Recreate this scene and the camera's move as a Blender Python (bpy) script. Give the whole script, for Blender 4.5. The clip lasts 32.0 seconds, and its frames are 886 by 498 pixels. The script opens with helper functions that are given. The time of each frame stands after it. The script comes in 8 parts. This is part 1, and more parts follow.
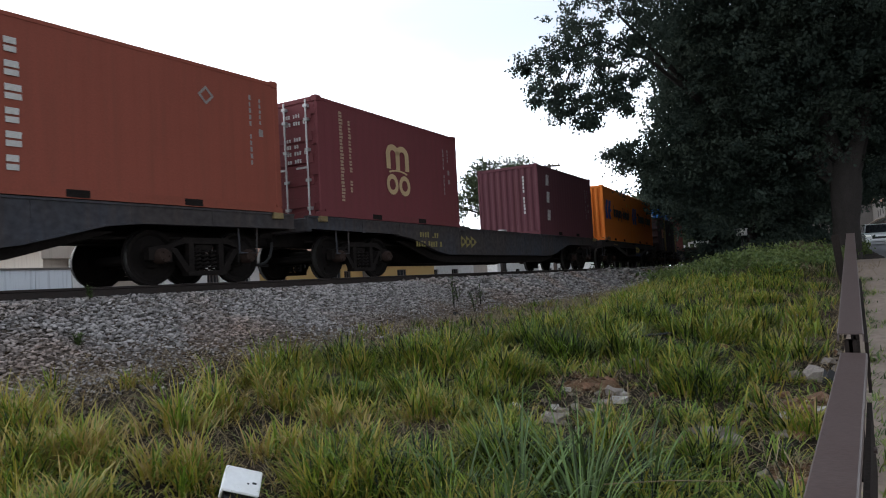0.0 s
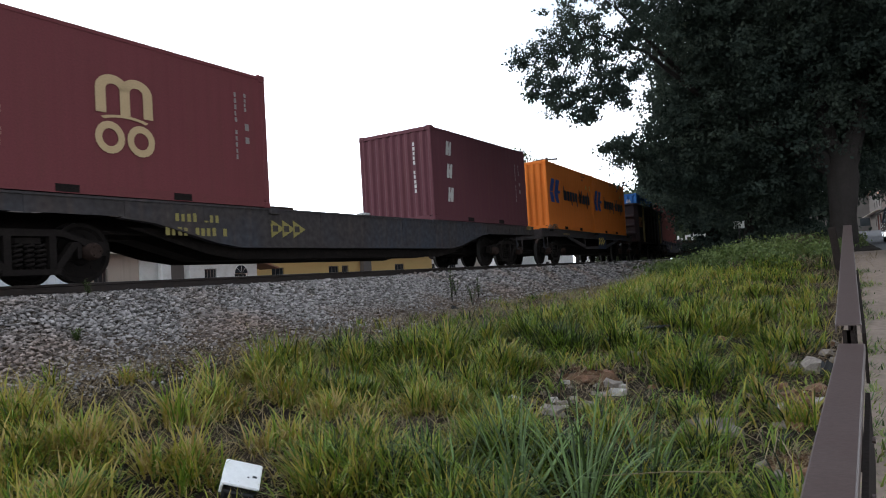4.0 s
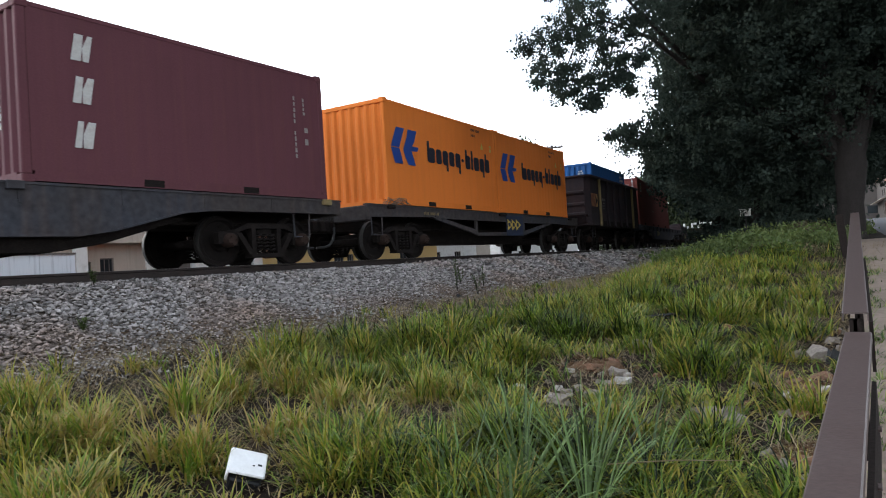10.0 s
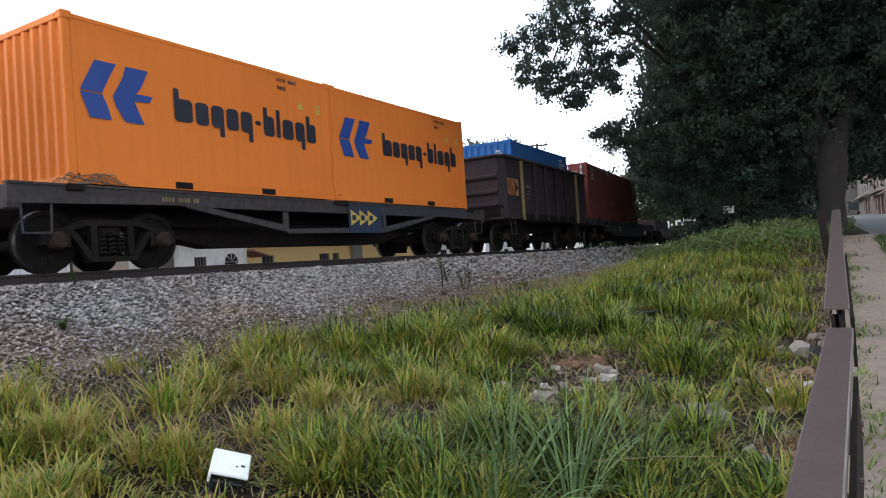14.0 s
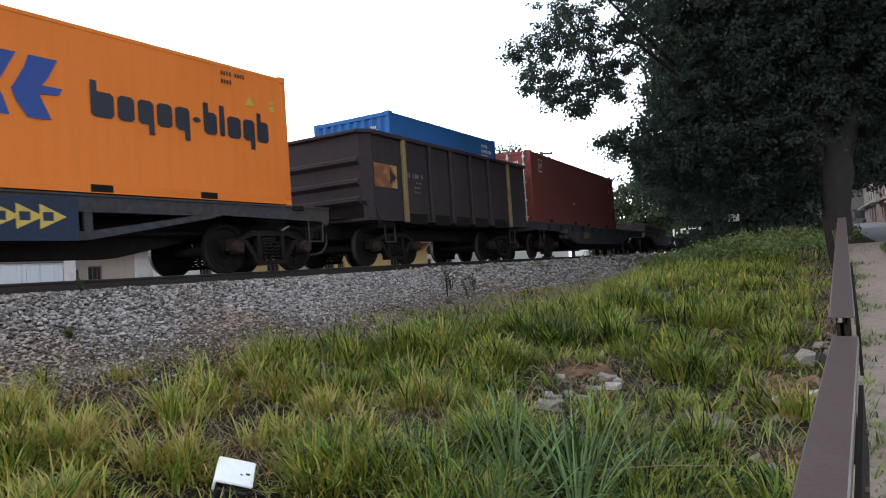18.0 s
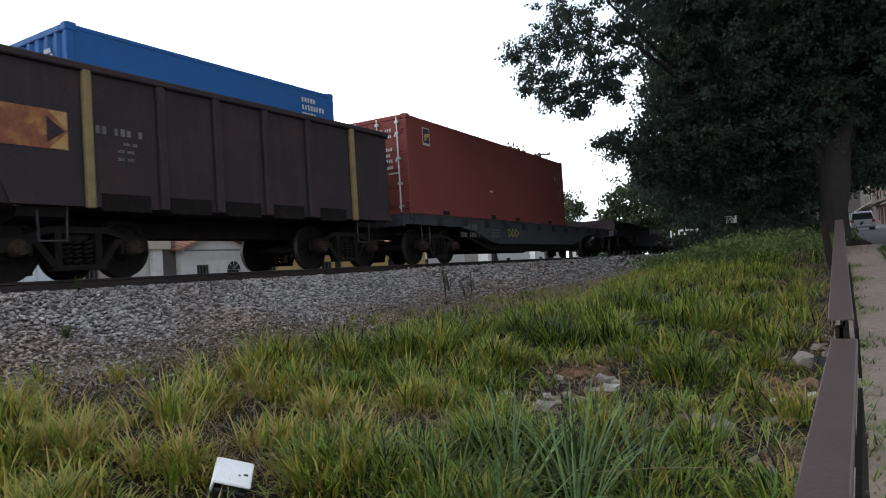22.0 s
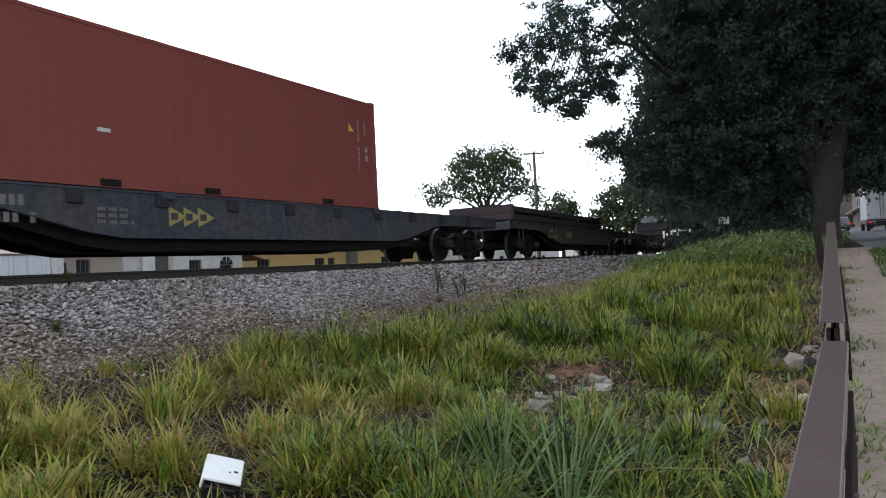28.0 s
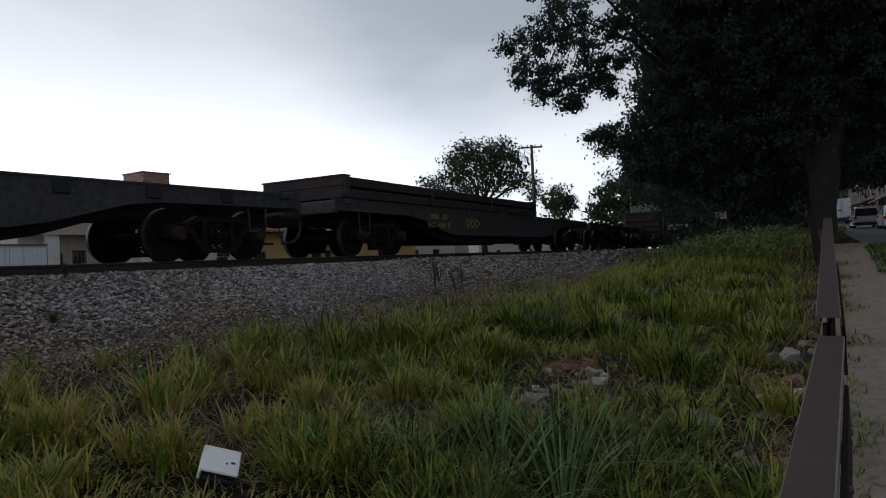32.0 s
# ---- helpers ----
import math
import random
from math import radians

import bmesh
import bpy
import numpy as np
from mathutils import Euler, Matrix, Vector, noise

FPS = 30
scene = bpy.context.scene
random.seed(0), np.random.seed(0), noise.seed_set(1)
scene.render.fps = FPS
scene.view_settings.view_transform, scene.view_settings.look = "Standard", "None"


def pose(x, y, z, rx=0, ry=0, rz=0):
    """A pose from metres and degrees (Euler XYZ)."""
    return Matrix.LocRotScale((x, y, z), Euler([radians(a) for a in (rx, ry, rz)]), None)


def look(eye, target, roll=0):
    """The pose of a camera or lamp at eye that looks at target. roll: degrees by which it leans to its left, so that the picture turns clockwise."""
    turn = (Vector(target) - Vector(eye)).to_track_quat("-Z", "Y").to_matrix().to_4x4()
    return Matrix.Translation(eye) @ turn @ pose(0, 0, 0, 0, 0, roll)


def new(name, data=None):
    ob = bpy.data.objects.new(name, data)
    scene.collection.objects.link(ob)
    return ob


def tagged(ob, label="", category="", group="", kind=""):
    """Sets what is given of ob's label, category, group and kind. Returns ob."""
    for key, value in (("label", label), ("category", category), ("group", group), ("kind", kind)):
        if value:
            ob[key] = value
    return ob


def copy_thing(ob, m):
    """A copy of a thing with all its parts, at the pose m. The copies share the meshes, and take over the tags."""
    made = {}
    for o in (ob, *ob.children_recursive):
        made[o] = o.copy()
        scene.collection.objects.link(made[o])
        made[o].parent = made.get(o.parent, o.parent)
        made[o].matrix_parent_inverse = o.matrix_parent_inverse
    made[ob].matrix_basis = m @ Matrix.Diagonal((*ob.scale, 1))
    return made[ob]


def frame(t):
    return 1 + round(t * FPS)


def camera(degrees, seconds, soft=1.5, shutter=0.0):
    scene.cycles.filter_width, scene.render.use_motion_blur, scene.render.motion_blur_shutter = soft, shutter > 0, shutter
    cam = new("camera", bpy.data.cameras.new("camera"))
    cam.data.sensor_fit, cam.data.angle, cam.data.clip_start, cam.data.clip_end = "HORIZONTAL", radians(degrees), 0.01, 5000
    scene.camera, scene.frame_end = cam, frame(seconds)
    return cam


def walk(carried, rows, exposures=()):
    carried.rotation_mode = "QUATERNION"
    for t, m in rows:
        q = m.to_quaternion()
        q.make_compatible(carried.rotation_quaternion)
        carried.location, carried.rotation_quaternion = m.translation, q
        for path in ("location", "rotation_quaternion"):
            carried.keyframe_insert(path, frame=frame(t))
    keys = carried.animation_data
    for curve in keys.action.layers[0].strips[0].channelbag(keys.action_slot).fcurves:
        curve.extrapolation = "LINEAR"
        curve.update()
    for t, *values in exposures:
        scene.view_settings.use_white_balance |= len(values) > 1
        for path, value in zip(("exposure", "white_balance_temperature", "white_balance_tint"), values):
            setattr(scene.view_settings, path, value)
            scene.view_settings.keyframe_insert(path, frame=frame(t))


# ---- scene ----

# ---------- camera ----------
EYE = 1.7
cam = camera(65.2, 32.0, soft=1.0, shutter=0.4)
CAMERA_ROWS = [
    (0.0, 0.000, 0.000, 0.000, -56.03, 2.65, 3.12),
    (0.5, -0.015, 0.003, -0.002, -56.36, 2.58, 2.93),
    (1.0, -0.019, 0.005, -0.005, -56.74, 2.27, 2.77),
    (1.5, -0.015, 0.008, -0.004, -56.81, 2.12, 2.81),
    (2.0, -0.020, 0.005, -0.004, -56.38, 2.10, 2.94),
    (2.5, -0.018, 0.006, -0.005, -56.60, 2.09, 2.95),
    (3.0, -0.015, 0.005, -0.002, -56.61, 2.22, 3.02),
    (3.5, -0.010, 0.004, -0.006, -56.35, 2.35, 3.33),
    (5.5, 0.012, 0.025, -0.003, -56.13, 1.38, 3.19),
    (6.0, 0.015, 0.020, -0.006, -55.91, 1.44, 3.28),
    (6.5, 0.012, 0.020, -0.005, -55.80, 1.42, 3.40),
    (7.0, 0.016, 0.016, -0.005, -55.57, 1.42, 3.40),
    (7.5, 0.018, 0.012, -0.009, -56.08, 1.55, 3.47),
    (8.0, 0.009, 0.006, -0.005, -55.62, 1.29, 3.60),
    (8.5, 0.023, 0.012, 0.000, -55.76, 1.37, 3.72),
    (9.0, 0.025, 0.013, 0.002, -55.59, 1.28, 3.49),
    (9.5, 0.024, 0.015, -0.001, -55.79, 1.30, 3.46),
    (10.0, 0.012, 0.009, -0.004, -55.79, 1.23, 3.51),
    (10.5, 0.012, 0.012, -0.001, -55.82, 1.43, 3.53),
    (11.0, 0.014, 0.012, 0.001, -55.68, 1.35, 3.35),
    (11.5, 0.015, 0.010, -0.004, -55.68, 1.79, 3.81),
    (12.0, 0.028, 0.011, -0.005, -55.68, 1.39, 3.91),
    (12.5, 0.029, 0.017, -0.001, -56.26, 1.31, 3.44),
    (13.0, 0.026, 0.008, -0.005, -56.31, 1.18, 3.82),
    (13.5, 0.036, 0.013, -0.003, -56.93, 0.77, 3.89),
    (14.0, 0.035, 0.012, -0.006, -56.95, 1.01, 3.78),
    (14.5, 0.031, 0.010, -0.004, -56.69, 1.19, 3.92),
    (16.5, 0.030, 0.006, -0.002, -56.50, 1.56, 3.89),
    (17.0, 0.027, 0.005, -0.001, -56.26, 1.52, 4.08),
    (17.5, 0.029, 0.006, -0.001, -56.67, 1.60, 4.01),
    (18.0, 0.026, 0.003, -0.006, -56.55, 1.72, 3.78),
    (18.5, 0.036, 0.007, -0.001, -56.53, 1.78, 3.60),
    (19.0, 0.036, 0.011, 0.004, -56.40, 1.66, 3.62),
    (19.5, 0.027, 0.010, -0.001, -56.25, 1.74, 3.52),
    (20.0, 0.025, 0.010, -0.001, -56.27, 1.94, 3.70),
    (20.5, 0.022, 0.019, 0.003, -55.98, 1.69, 3.44),
    (21.0, 0.020, 0.016, -0.001, -56.65, 1.79, 3.36),
    (21.5, 0.018, 0.012, -0.002, -57.02, 1.84, 3.55),
    (22.0, 0.024, 0.016, -0.001, -56.77, 1.73, 3.55),
    (22.5, 0.024, 0.021, 0.000, -56.85, 1.52, 3.62),
    (23.0, 0.032, 0.029, 0.004, -56.86, 1.41, 3.43),
    (23.5, 0.033, 0.026, 0.001, -56.77, 1.51, 3.39),
    (24.0, 0.033, 0.021, 0.003, -56.73, 1.48, 3.36),
    (24.5, 0.031, 0.023, 0.004, -56.92, 1.46, 3.37),
    (25.0, 0.029, 0.018, 0.002, -57.02, 1.62, 3.29),
    (25.5, 0.011, 0.010, -0.007, -57.22, 1.93, 3.23),
    (27.5, 0.027, 0.022, 0.001, -57.30, 1.40, 3.07),
    (28.0, 0.031, 0.022, 0.003, -57.35, 1.51, 2.93),
    (28.5, 0.026, 0.023, 0.003, -57.19, 1.55, 3.00),
    (29.0, 0.023, 0.022, -0.001, -57.57, 1.57, 3.09),
    (29.5, 0.024, 0.020, 0.000, -57.59, 1.47, 2.88),
    (30.0, 0.025, 0.019, -0.001, -57.27, 1.34, 2.57),
    (30.5, 0.029, 0.020, 0.003, -57.10, 1.20, 2.54),
    (31.0, 0.033, 0.021, 0.003, -57.20, 1.23, 2.41),
    (31.5, 0.028, 0.025, 0.002, -57.53, 1.21, 2.52),
    (32.0, 0.027, 0.027, 0.001, -57.60, 0.94, 2.59),
]
EXPOSURES = [(0.0, -0.3), (1.0, 0.0), (2.0, 0.1), (3.0, 0.0), (6.0, -0.4), (7.0, -0.85), (8.0, -0.87), (9.0, -0.45), (10.0, 0.2), (11.0, 0.3), (13.0, 0.33), (14.0, 0.45), (17.0, 0.35), (20.0, 0.08), (21.0, -0.3), (22.0, -0.1), (23.0, 0.05), (25.0, 0.17), (28.0, 0.2), (29.0, -0.05), (30.0, -0.4), (31.0, -0.9), (32.0, -1.58)]
walk(cam, [(t, pose(x, y, EYE + z, 90 + pitch, roll, yaw)) for t, x, y, z, yaw, pitch, roll in CAMERA_ROWS],
     exposures=EXPOSURES)

# ---------- sky, sun ----------
world = bpy.data.worlds.new("overcast_sky")
scene.world = world
world.use_nodes = True
wn, wl = world.node_tree.nodes, world.node_tree.links
wn.clear()
w_out = wn.new("ShaderNodeOutputWorld")
w_sky = wn.new("ShaderNodeTexSky")
w_sky.sky_type = "NISHITA"
w_sky.sun_disc = False
SUN_ELEVATION, SUN_AZIMUTH = 24.0, 100.0
w_sky.sun_elevation = radians(SUN_ELEVATION)
w_sky.sun_rotation = radians(90 - SUN_AZIMUTH)
w_sky.dust_density = 3.0
w_bg = wn.new("ShaderNodeBackground")
w_bg.inputs[1].default_value = 0.12
w_cloud = wn.new("ShaderNodeBackground")
w_cloud.inputs[1].default_value = 1.0
w_mix = wn.new("ShaderNodeMixShader")
w_mix.inputs[0].default_value = 0.9
w_co = wn.new("ShaderNodeTexCoord")
w_map = wn.new("ShaderNodeMapping")
w_map.inputs["Scale"].default_value = (1.0, 1.0, 2.2)
w_noise = wn.new("ShaderNodeTexNoise")
w_noise.inputs["Scale"].default_value = 1.7
w_noise.inputs["Detail"].default_value = 4.0
w_noise.inputs["Roughness"].default_value = 0.45
w_noise.inputs["Distortion"].default_value = 0.2
w_ramp = wn.new("ShaderNodeValToRGB")
w_ramp.color_ramp.elements[0].position, w_ramp.color_ramp.elements[0].color = 0.30, (0.56, 0.63, 0.735, 1)
w_ramp.color_ramp.elements[1].position, w_ramp.color_ramp.elements[1].color = 0.58, (0.93, 0.98, 1.07, 1)
wl.new(w_co.outputs["Generated"], w_map.inputs["Vector"])
wl.new(w_map.outputs["Vector"], w_noise.inputs["Vector"])
# thinner, brighter cover towards the horizon
w_sep = wn.new("ShaderNodeSeparateXYZ")
w_low = wn.new("ShaderNodeMath")
w_low.operation = "MULTIPLY_ADD"
w_low.inputs[1].default_value, w_low.inputs[2].default_value = -0.9, 0.25
w_sum = wn.new("ShaderNodeMath")
wl.new(w_co.outputs["Generated"], w_sep.inputs[0])
wl.new(w_sep.outputs["Z"], w_low.inputs[0])
wl.new(w_noise.outputs["Fac"], w_sum.inputs[0])
wl.new(w_low.outputs[0], w_sum.inputs[1])
wl.new(w_sum.outputs[0], w_ramp.inputs["Fac"])
wl.new(w_ramp.outputs["Color"], w_cloud.inputs["Color"])
# the cloud cover glows around the veiled sun
w_dot = wn.new("ShaderNodeVectorMath")
w_dot.operation = "DOT_PRODUCT"
w_dot.inputs[1].default_value = (math.cos(radians(SUN_AZIMUTH)) * math.cos(radians(SUN_ELEVATION)), math.sin(radians(SUN_AZIMUTH)) * math.cos(radians(SUN_ELEVATION)), math.sin(radians(SUN_ELEVATION)))
w_glow = wn.new("ShaderNodeMapRange")
w_glow.interpolation_type = "SMOOTHSTEP"
for _i, _v in enumerate((-0.5, 0.98, 1.35, 2.7)):
    w_glow.inputs[_i + 1].default_value = _v
wl.new(w_co.outputs["Generated"], w_dot.inputs[0])
wl.new(w_dot.outputs["Value"], w_glow.inputs[0])
# and brighter where it thins out low down
w_band = wn.new("ShaderNodeMapRange")
w_band.interpolation_type = "SMOOTHSTEP"
for _i, _v in enumerate((0.05, 0.36, 1.8, 0.95)):
    w_band.inputs[_i + 1].default_value = _v
w_times = wn.new("ShaderNodeMath")
w_times.operation = "MULTIPLY"
wl.new(w_sep.outputs["Z"], w_band.inputs[0])
wl.new(w_glow.outputs[0], w_times.inputs[0])
wl.new(w_band.outputs[0], w_times.inputs[1])
wl.new(w_times.outputs[0], w_cloud.inputs["Strength"])
wl.new(w_sky.outputs["Color"], w_bg.inputs["Color"])
wl.new(w_bg.outputs[0], w_mix.inputs[1])
wl.new(w_cloud.outputs[0], w_mix.inputs[2])
wl.new(w_mix.outputs[0], w_out.inputs["Surface"])

sun_lamp = bpy.data.lights.new("sun", "SUN")
sun_lamp.energy, sun_lamp.angle, sun_lamp.color = 1.0, radians(14), (1.0, 0.97, 0.94)
sun = new("sun", sun_lamp)
_az, _el = radians(SUN_AZIMUTH), radians(SUN_ELEVATION)
sun.matrix_world = look((math.cos(_az) * math.cos(_el) * 200, math.sin(_az) * math.cos(_el) * 200, math.sin(_el) * 200), (0, 0, 0))

# ---------- materials ----------
def material(name, base, rough=0.7, metal=0.0, spots=None, spot_amount=0.45, spot_scale=2.0, grain=0.12, grain_scale=40.0,
             bump=0.15, bump_scale=60.0, island=0.0, obj_random=0.0, streak=None, streak_amount=0.4, spec=0.4, object_space=True, translucent=0.0):
    """A surface with a base colour, larger stains, fine grain, streaks that run down and a fine relief."""
    m = bpy.data.materials.new(name)
    m.use_nodes = True
    n, l = m.node_tree.nodes, m.node_tree.links
    b = n["Principled BSDF"]
    b.inputs["Roughness"].default_value = rough
    b.inputs["Metallic"].default_value = metal
    b.inputs["Specular IOR Level"].default_value = spec
    co = n.new("ShaderNodeTexCoord")
    src = co.outputs["Object"] if object_space else n.new("ShaderNodeNewGeometry").outputs["Position"]

    def tex(scale, detail=5.0, vec=None):
        t = n.new("ShaderNodeTexNoise")
        t.inputs["Scale"].default_value = scale
        t.inputs["Detail"].default_value = detail
        l.new(vec or src, t.inputs["Vector"])
        return t.outputs["Fac"]

    def ramp(fac, a, b_, lo=0.0, hi=1.0):
        r = n.new("ShaderNodeMapRange")
        for i, v in enumerate((a, b_, lo, hi)):
            r.inputs[i + 1].default_value = v
        l.new(fac, r.inputs[0])
        return r.outputs[0]

    def mix(fac, c1, c2, kind="MIX"):
        x = n.new("ShaderNodeMix")
        x.data_type, x.blend_type = "RGBA", kind
        if hasattr(fac, "node"):
            l.new(fac, x.inputs[0])
        else:
            x.inputs[0].default_value = fac
        for sock, c in ((x.inputs[6], c1), (x.inputs[7], c2)):
            if hasattr(c, "node"):
                l.new(c, sock)
            else:
                sock.default_value = (*c, 1)
        return x.outputs[2]

    col = base
    if spots:
        col = mix(ramp(tex(spot_scale), 0.48, 0.72, 0.0, spot_amount), col, spots)
    if streak:
        mp = n.new("ShaderNodeMapping")
        mp.inputs["Scale"].default_value = (1.0, 1.0, 0.06)
        l.new(src, mp.inputs["Vector"])
        col = mix(ramp(tex(7.0, 4.0, mp.outputs["Vector"]), 0.5, 0.75, 0.0, streak_amount), col, streak)
    hsv = n.new("ShaderNodeHueSaturation")
    if hasattr(col, "node"):
        l.new(col, hsv.inputs["Color"])
    else:
        hsv.inputs["Color"].default_value = (*col, 1)
    value = ramp(tex(grain_scale), 0.25, 0.75, 1.0 - grain, 1.0 + grain)
    if island or obj_random:
        rnd = n.new("ShaderNodeNewGeometry").outputs["Random Per Island"] if island else n.new("ShaderNodeObjectInfo").outputs["Random"]
        k = island or obj_random
        mul = n.new("ShaderNodeMath")
        mul.operation = "MULTIPLY"
        l.new(value, mul.inputs[0])
        l.new(ramp(rnd, 0, 1, 1 - k, 1 + k), mul.inputs[1])
        value = mul.outputs[0]
    l.new(value, hsv.inputs["Value"])
    l.new(hsv.outputs[0], b.inputs["Base Color"])
    if bump:
        bp = n.new("ShaderNodeBump")
        bp.inputs["Strength"].default_value = bump
        bp.inputs["Distance"].default_value = 0.02
        l.new(tex(bump_scale), bp.inputs["Height"])
        l.new(bp.outputs[0], b.inputs["Normal"])
    if translucent:
        tr = n.new("ShaderNodeBsdfTranslucent")
        l.new(hsv.outputs[0], tr.inputs["Color"])
        ms = n.new("ShaderNodeMixShader")
        ms.inputs[0].default_value = translucent
        l.new(b.outputs[0], ms.inputs[1])
        l.new(tr.outputs[0], ms.inputs[2])
        l.new(ms.outputs[0], n["Material Output"].inputs["Surface"])
    return m


def blade_material(name, greens, rough=0.55, translucent=0.25, patch=0.35, tuft=0.0, chance=1.0, dry=False, spec=0.3):
    """Grass or leaves: the colour goes by each blade's own chance, by broad patches and by how dry the tuft is."""
    m = bpy.data.materials.new(name)
    m.use_nodes = True
    n, l = m.node_tree.nodes, m.node_tree.links
    b = n["Principled BSDF"]
    b.inputs["Roughness"].default_value = rough
    b.inputs["Specular IOR Level"].default_value = spec
    geo = n.new("ShaderNodeNewGeometry")

    def scaled(sock, a0, a1, b0, b1):
        mr = n.new("ShaderNodeMapRange")
        for i, v in enumerate((a0, a1, b0, b1)):
            mr.inputs[i + 1].default_value = v
        l.new(sock, mr.inputs[0])
        return mr.outputs[0]

    def plus(p, q):
        add = n.new("ShaderNodeMath")
        l.new(p, add.inputs[0])
        l.new(q, add.inputs[1])
        return add.outputs[0]

    def patches(scale, amount):
        noise_ = n.new("ShaderNodeTexNoise")
        noise_.inputs["Scale"].default_value = scale
        l.new(geo.outputs["Position"], noise_.inputs["Vector"])
        return scaled(noise_.outputs["Fac"], 0.3, 0.7, -amount, amount)

    total = scaled(geo.outputs["Random Per Island"], 0, 1, 0.5 - chance / 2, 0.5 + chance / 2)
    if dry:
        at = n.new("ShaderNodeAttribute")
        at.attribute_name = "dry"
        total = plus(scaled(geo.outputs["Random Per Island"], 0, 1, -chance / 2, chance / 2), at.outputs["Fac"])
    else:
        total = plus(total, patches(patch, 0.35))
    if tuft:
        total = plus(total, patches(tuft, 0.3 if not dry else 0.12))
    ramp = n.new("ShaderNodeValToRGB")
    els = ramp.color_ramp.elements
    while len(els) < len(greens):
        els.new(0.5)
    for i, c in enumerate(greens):
        els[i].position, els[i].color = i / (len(greens) - 1), (*c, 1)
    l.new(total, ramp.inputs["Fac"])
    l.new(ramp.outputs["Color"], b.inputs["Base Color"])
    tr = n.new("ShaderNodeBsdfTranslucent")
    l.new(ramp.outputs["Color"], tr.inputs["Color"])
    ms = n.new("ShaderNodeMixShader")
    ms.inputs[0].default_value = translucent
    l.new(b.outputs[0], ms.inputs[1])
    l.new(tr.outputs[0], ms.inputs[2])
    l.new(ms.outputs[0], n["Material Output"].inputs["Surface"])
    return m


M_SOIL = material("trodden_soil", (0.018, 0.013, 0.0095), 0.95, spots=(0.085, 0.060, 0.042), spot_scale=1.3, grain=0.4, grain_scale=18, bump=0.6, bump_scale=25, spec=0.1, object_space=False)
M_BALLAST_BED = material("ballast_dust", (0.105, 0.085, 0.070), 0.95, spots=(0.175, 0.125, 0.095), spot_scale=0.9, grain=0.4, grain_scale=22, bump=0.8, bump_scale=30, spec=0.1, object_space=False)
M_STONE = material("ballast_stone", (0.305, 0.284, 0.274), 0.9, spots=(0.30, 0.205, 0.155), spot_scale=0.6, spot_amount=0.7, grain=0.2, island=0.6, bump=0.4, spec=0.2, object_space=False)
M_STONE_PIECE = material("ballast_stone_single", (0.305, 0.284, 0.274), 0.9, spots=(0.30, 0.205, 0.155), spot_scale=0.6, spot_amount=0.7, grain=0.2, obj_random=0.5, bump=0.4, spec=0.2, object_space=False)
M_RAIL = material("rusty_rail_steel", (0.028, 0.021, 0.019), 0.7, 0.3, spots=(0.05, 0.031, 0.023), spot_scale=6, grain=0.3)
M_RAIL_TOP = material("worn_rail_head", (0.30, 0.29, 0.28), 0.35, 0.8, grain=0.2)
M_SLEEPER = material("weathered_sleeper", (0.08, 0.065, 0.055), 0.9, spots=(0.13, 0.11, 0.09), grain=0.3)
M_WAGON = material("sooty_wagon_steel", (0.046, 0.040, 0.040), 0.75, 0.0, spots=(0.038, 0.047, 0.064), spot_scale=0.55, spot_amount=0.75, grain=0.35, grain_scale=9, streak=(0.082, 0.058, 0.05), streak_amount=0.45, bump=0.1, spec=0.2)
M_WAGON_BLUE = material("dusty_blue_wagon_paint", (0.036, 0.040, 0.050), 0.75, 0.0, spots=(0.066, 0.058, 0.056), spot_scale=0.9, spot_amount=0.7, grain=0.35, grain_scale=9, streak=(0.08, 0.068, 0.064), streak_amount=0.5, bump=0.1, spec=0.2)
M_STAKE_POCKET = material("dark_pocket_steel", (0.026, 0.026, 0.029), 0.8, grain=0.3, spec=0.15)
M_PLATE = material("navy_side_plate_paint", (0.022, 0.032, 0.062), 0.7, 0.0, spots=(0.03, 0.033, 0.042), spot_scale=3, grain=0.2, spec=0.2)
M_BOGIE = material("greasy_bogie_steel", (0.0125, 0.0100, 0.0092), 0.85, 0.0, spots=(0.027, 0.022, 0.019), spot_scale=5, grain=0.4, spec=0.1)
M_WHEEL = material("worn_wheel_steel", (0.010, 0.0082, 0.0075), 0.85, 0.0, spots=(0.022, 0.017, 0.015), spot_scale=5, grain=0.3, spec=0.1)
M_TREAD = material("worn_wheel_tread", (0.05, 0.048, 0.046), 0.5, 0.4, grain=0.2)
M_HUB = material("rusty_axle_cap", (0.034, 0.022, 0.018), 0.85, 0.0, grain=0.4, spec=0.1)
M_HOSE = material("black_rubber_hose", (0.015, 0.015, 0.016), 0.6)
M_GONDOLA = material("dark_brown_gondola_steel", (0.036, 0.030, 0.034), 0.85, 0.0, spots=(0.066, 0.037, 0.034), spot_scale=1.6, spot_amount=0.55, grain=0.3, streak=(0.058, 0.042, 0.042), streak_amount=0.5, bump=0.15, spec=0.12)
M_STAKE_BRIGHT = material("worn_ochre_paint", (0.38, 0.23, 0.08), 0.7, spots=(0.22, 0.10, 0.04), spot_scale=6, grain=0.25)
M_EMBOSS = material("worn_raised_lettering", (0.13, 0.12, 0.115), 0.6, spots=(0.04, 0.034, 0.034), spot_scale=8, grain=0.2)
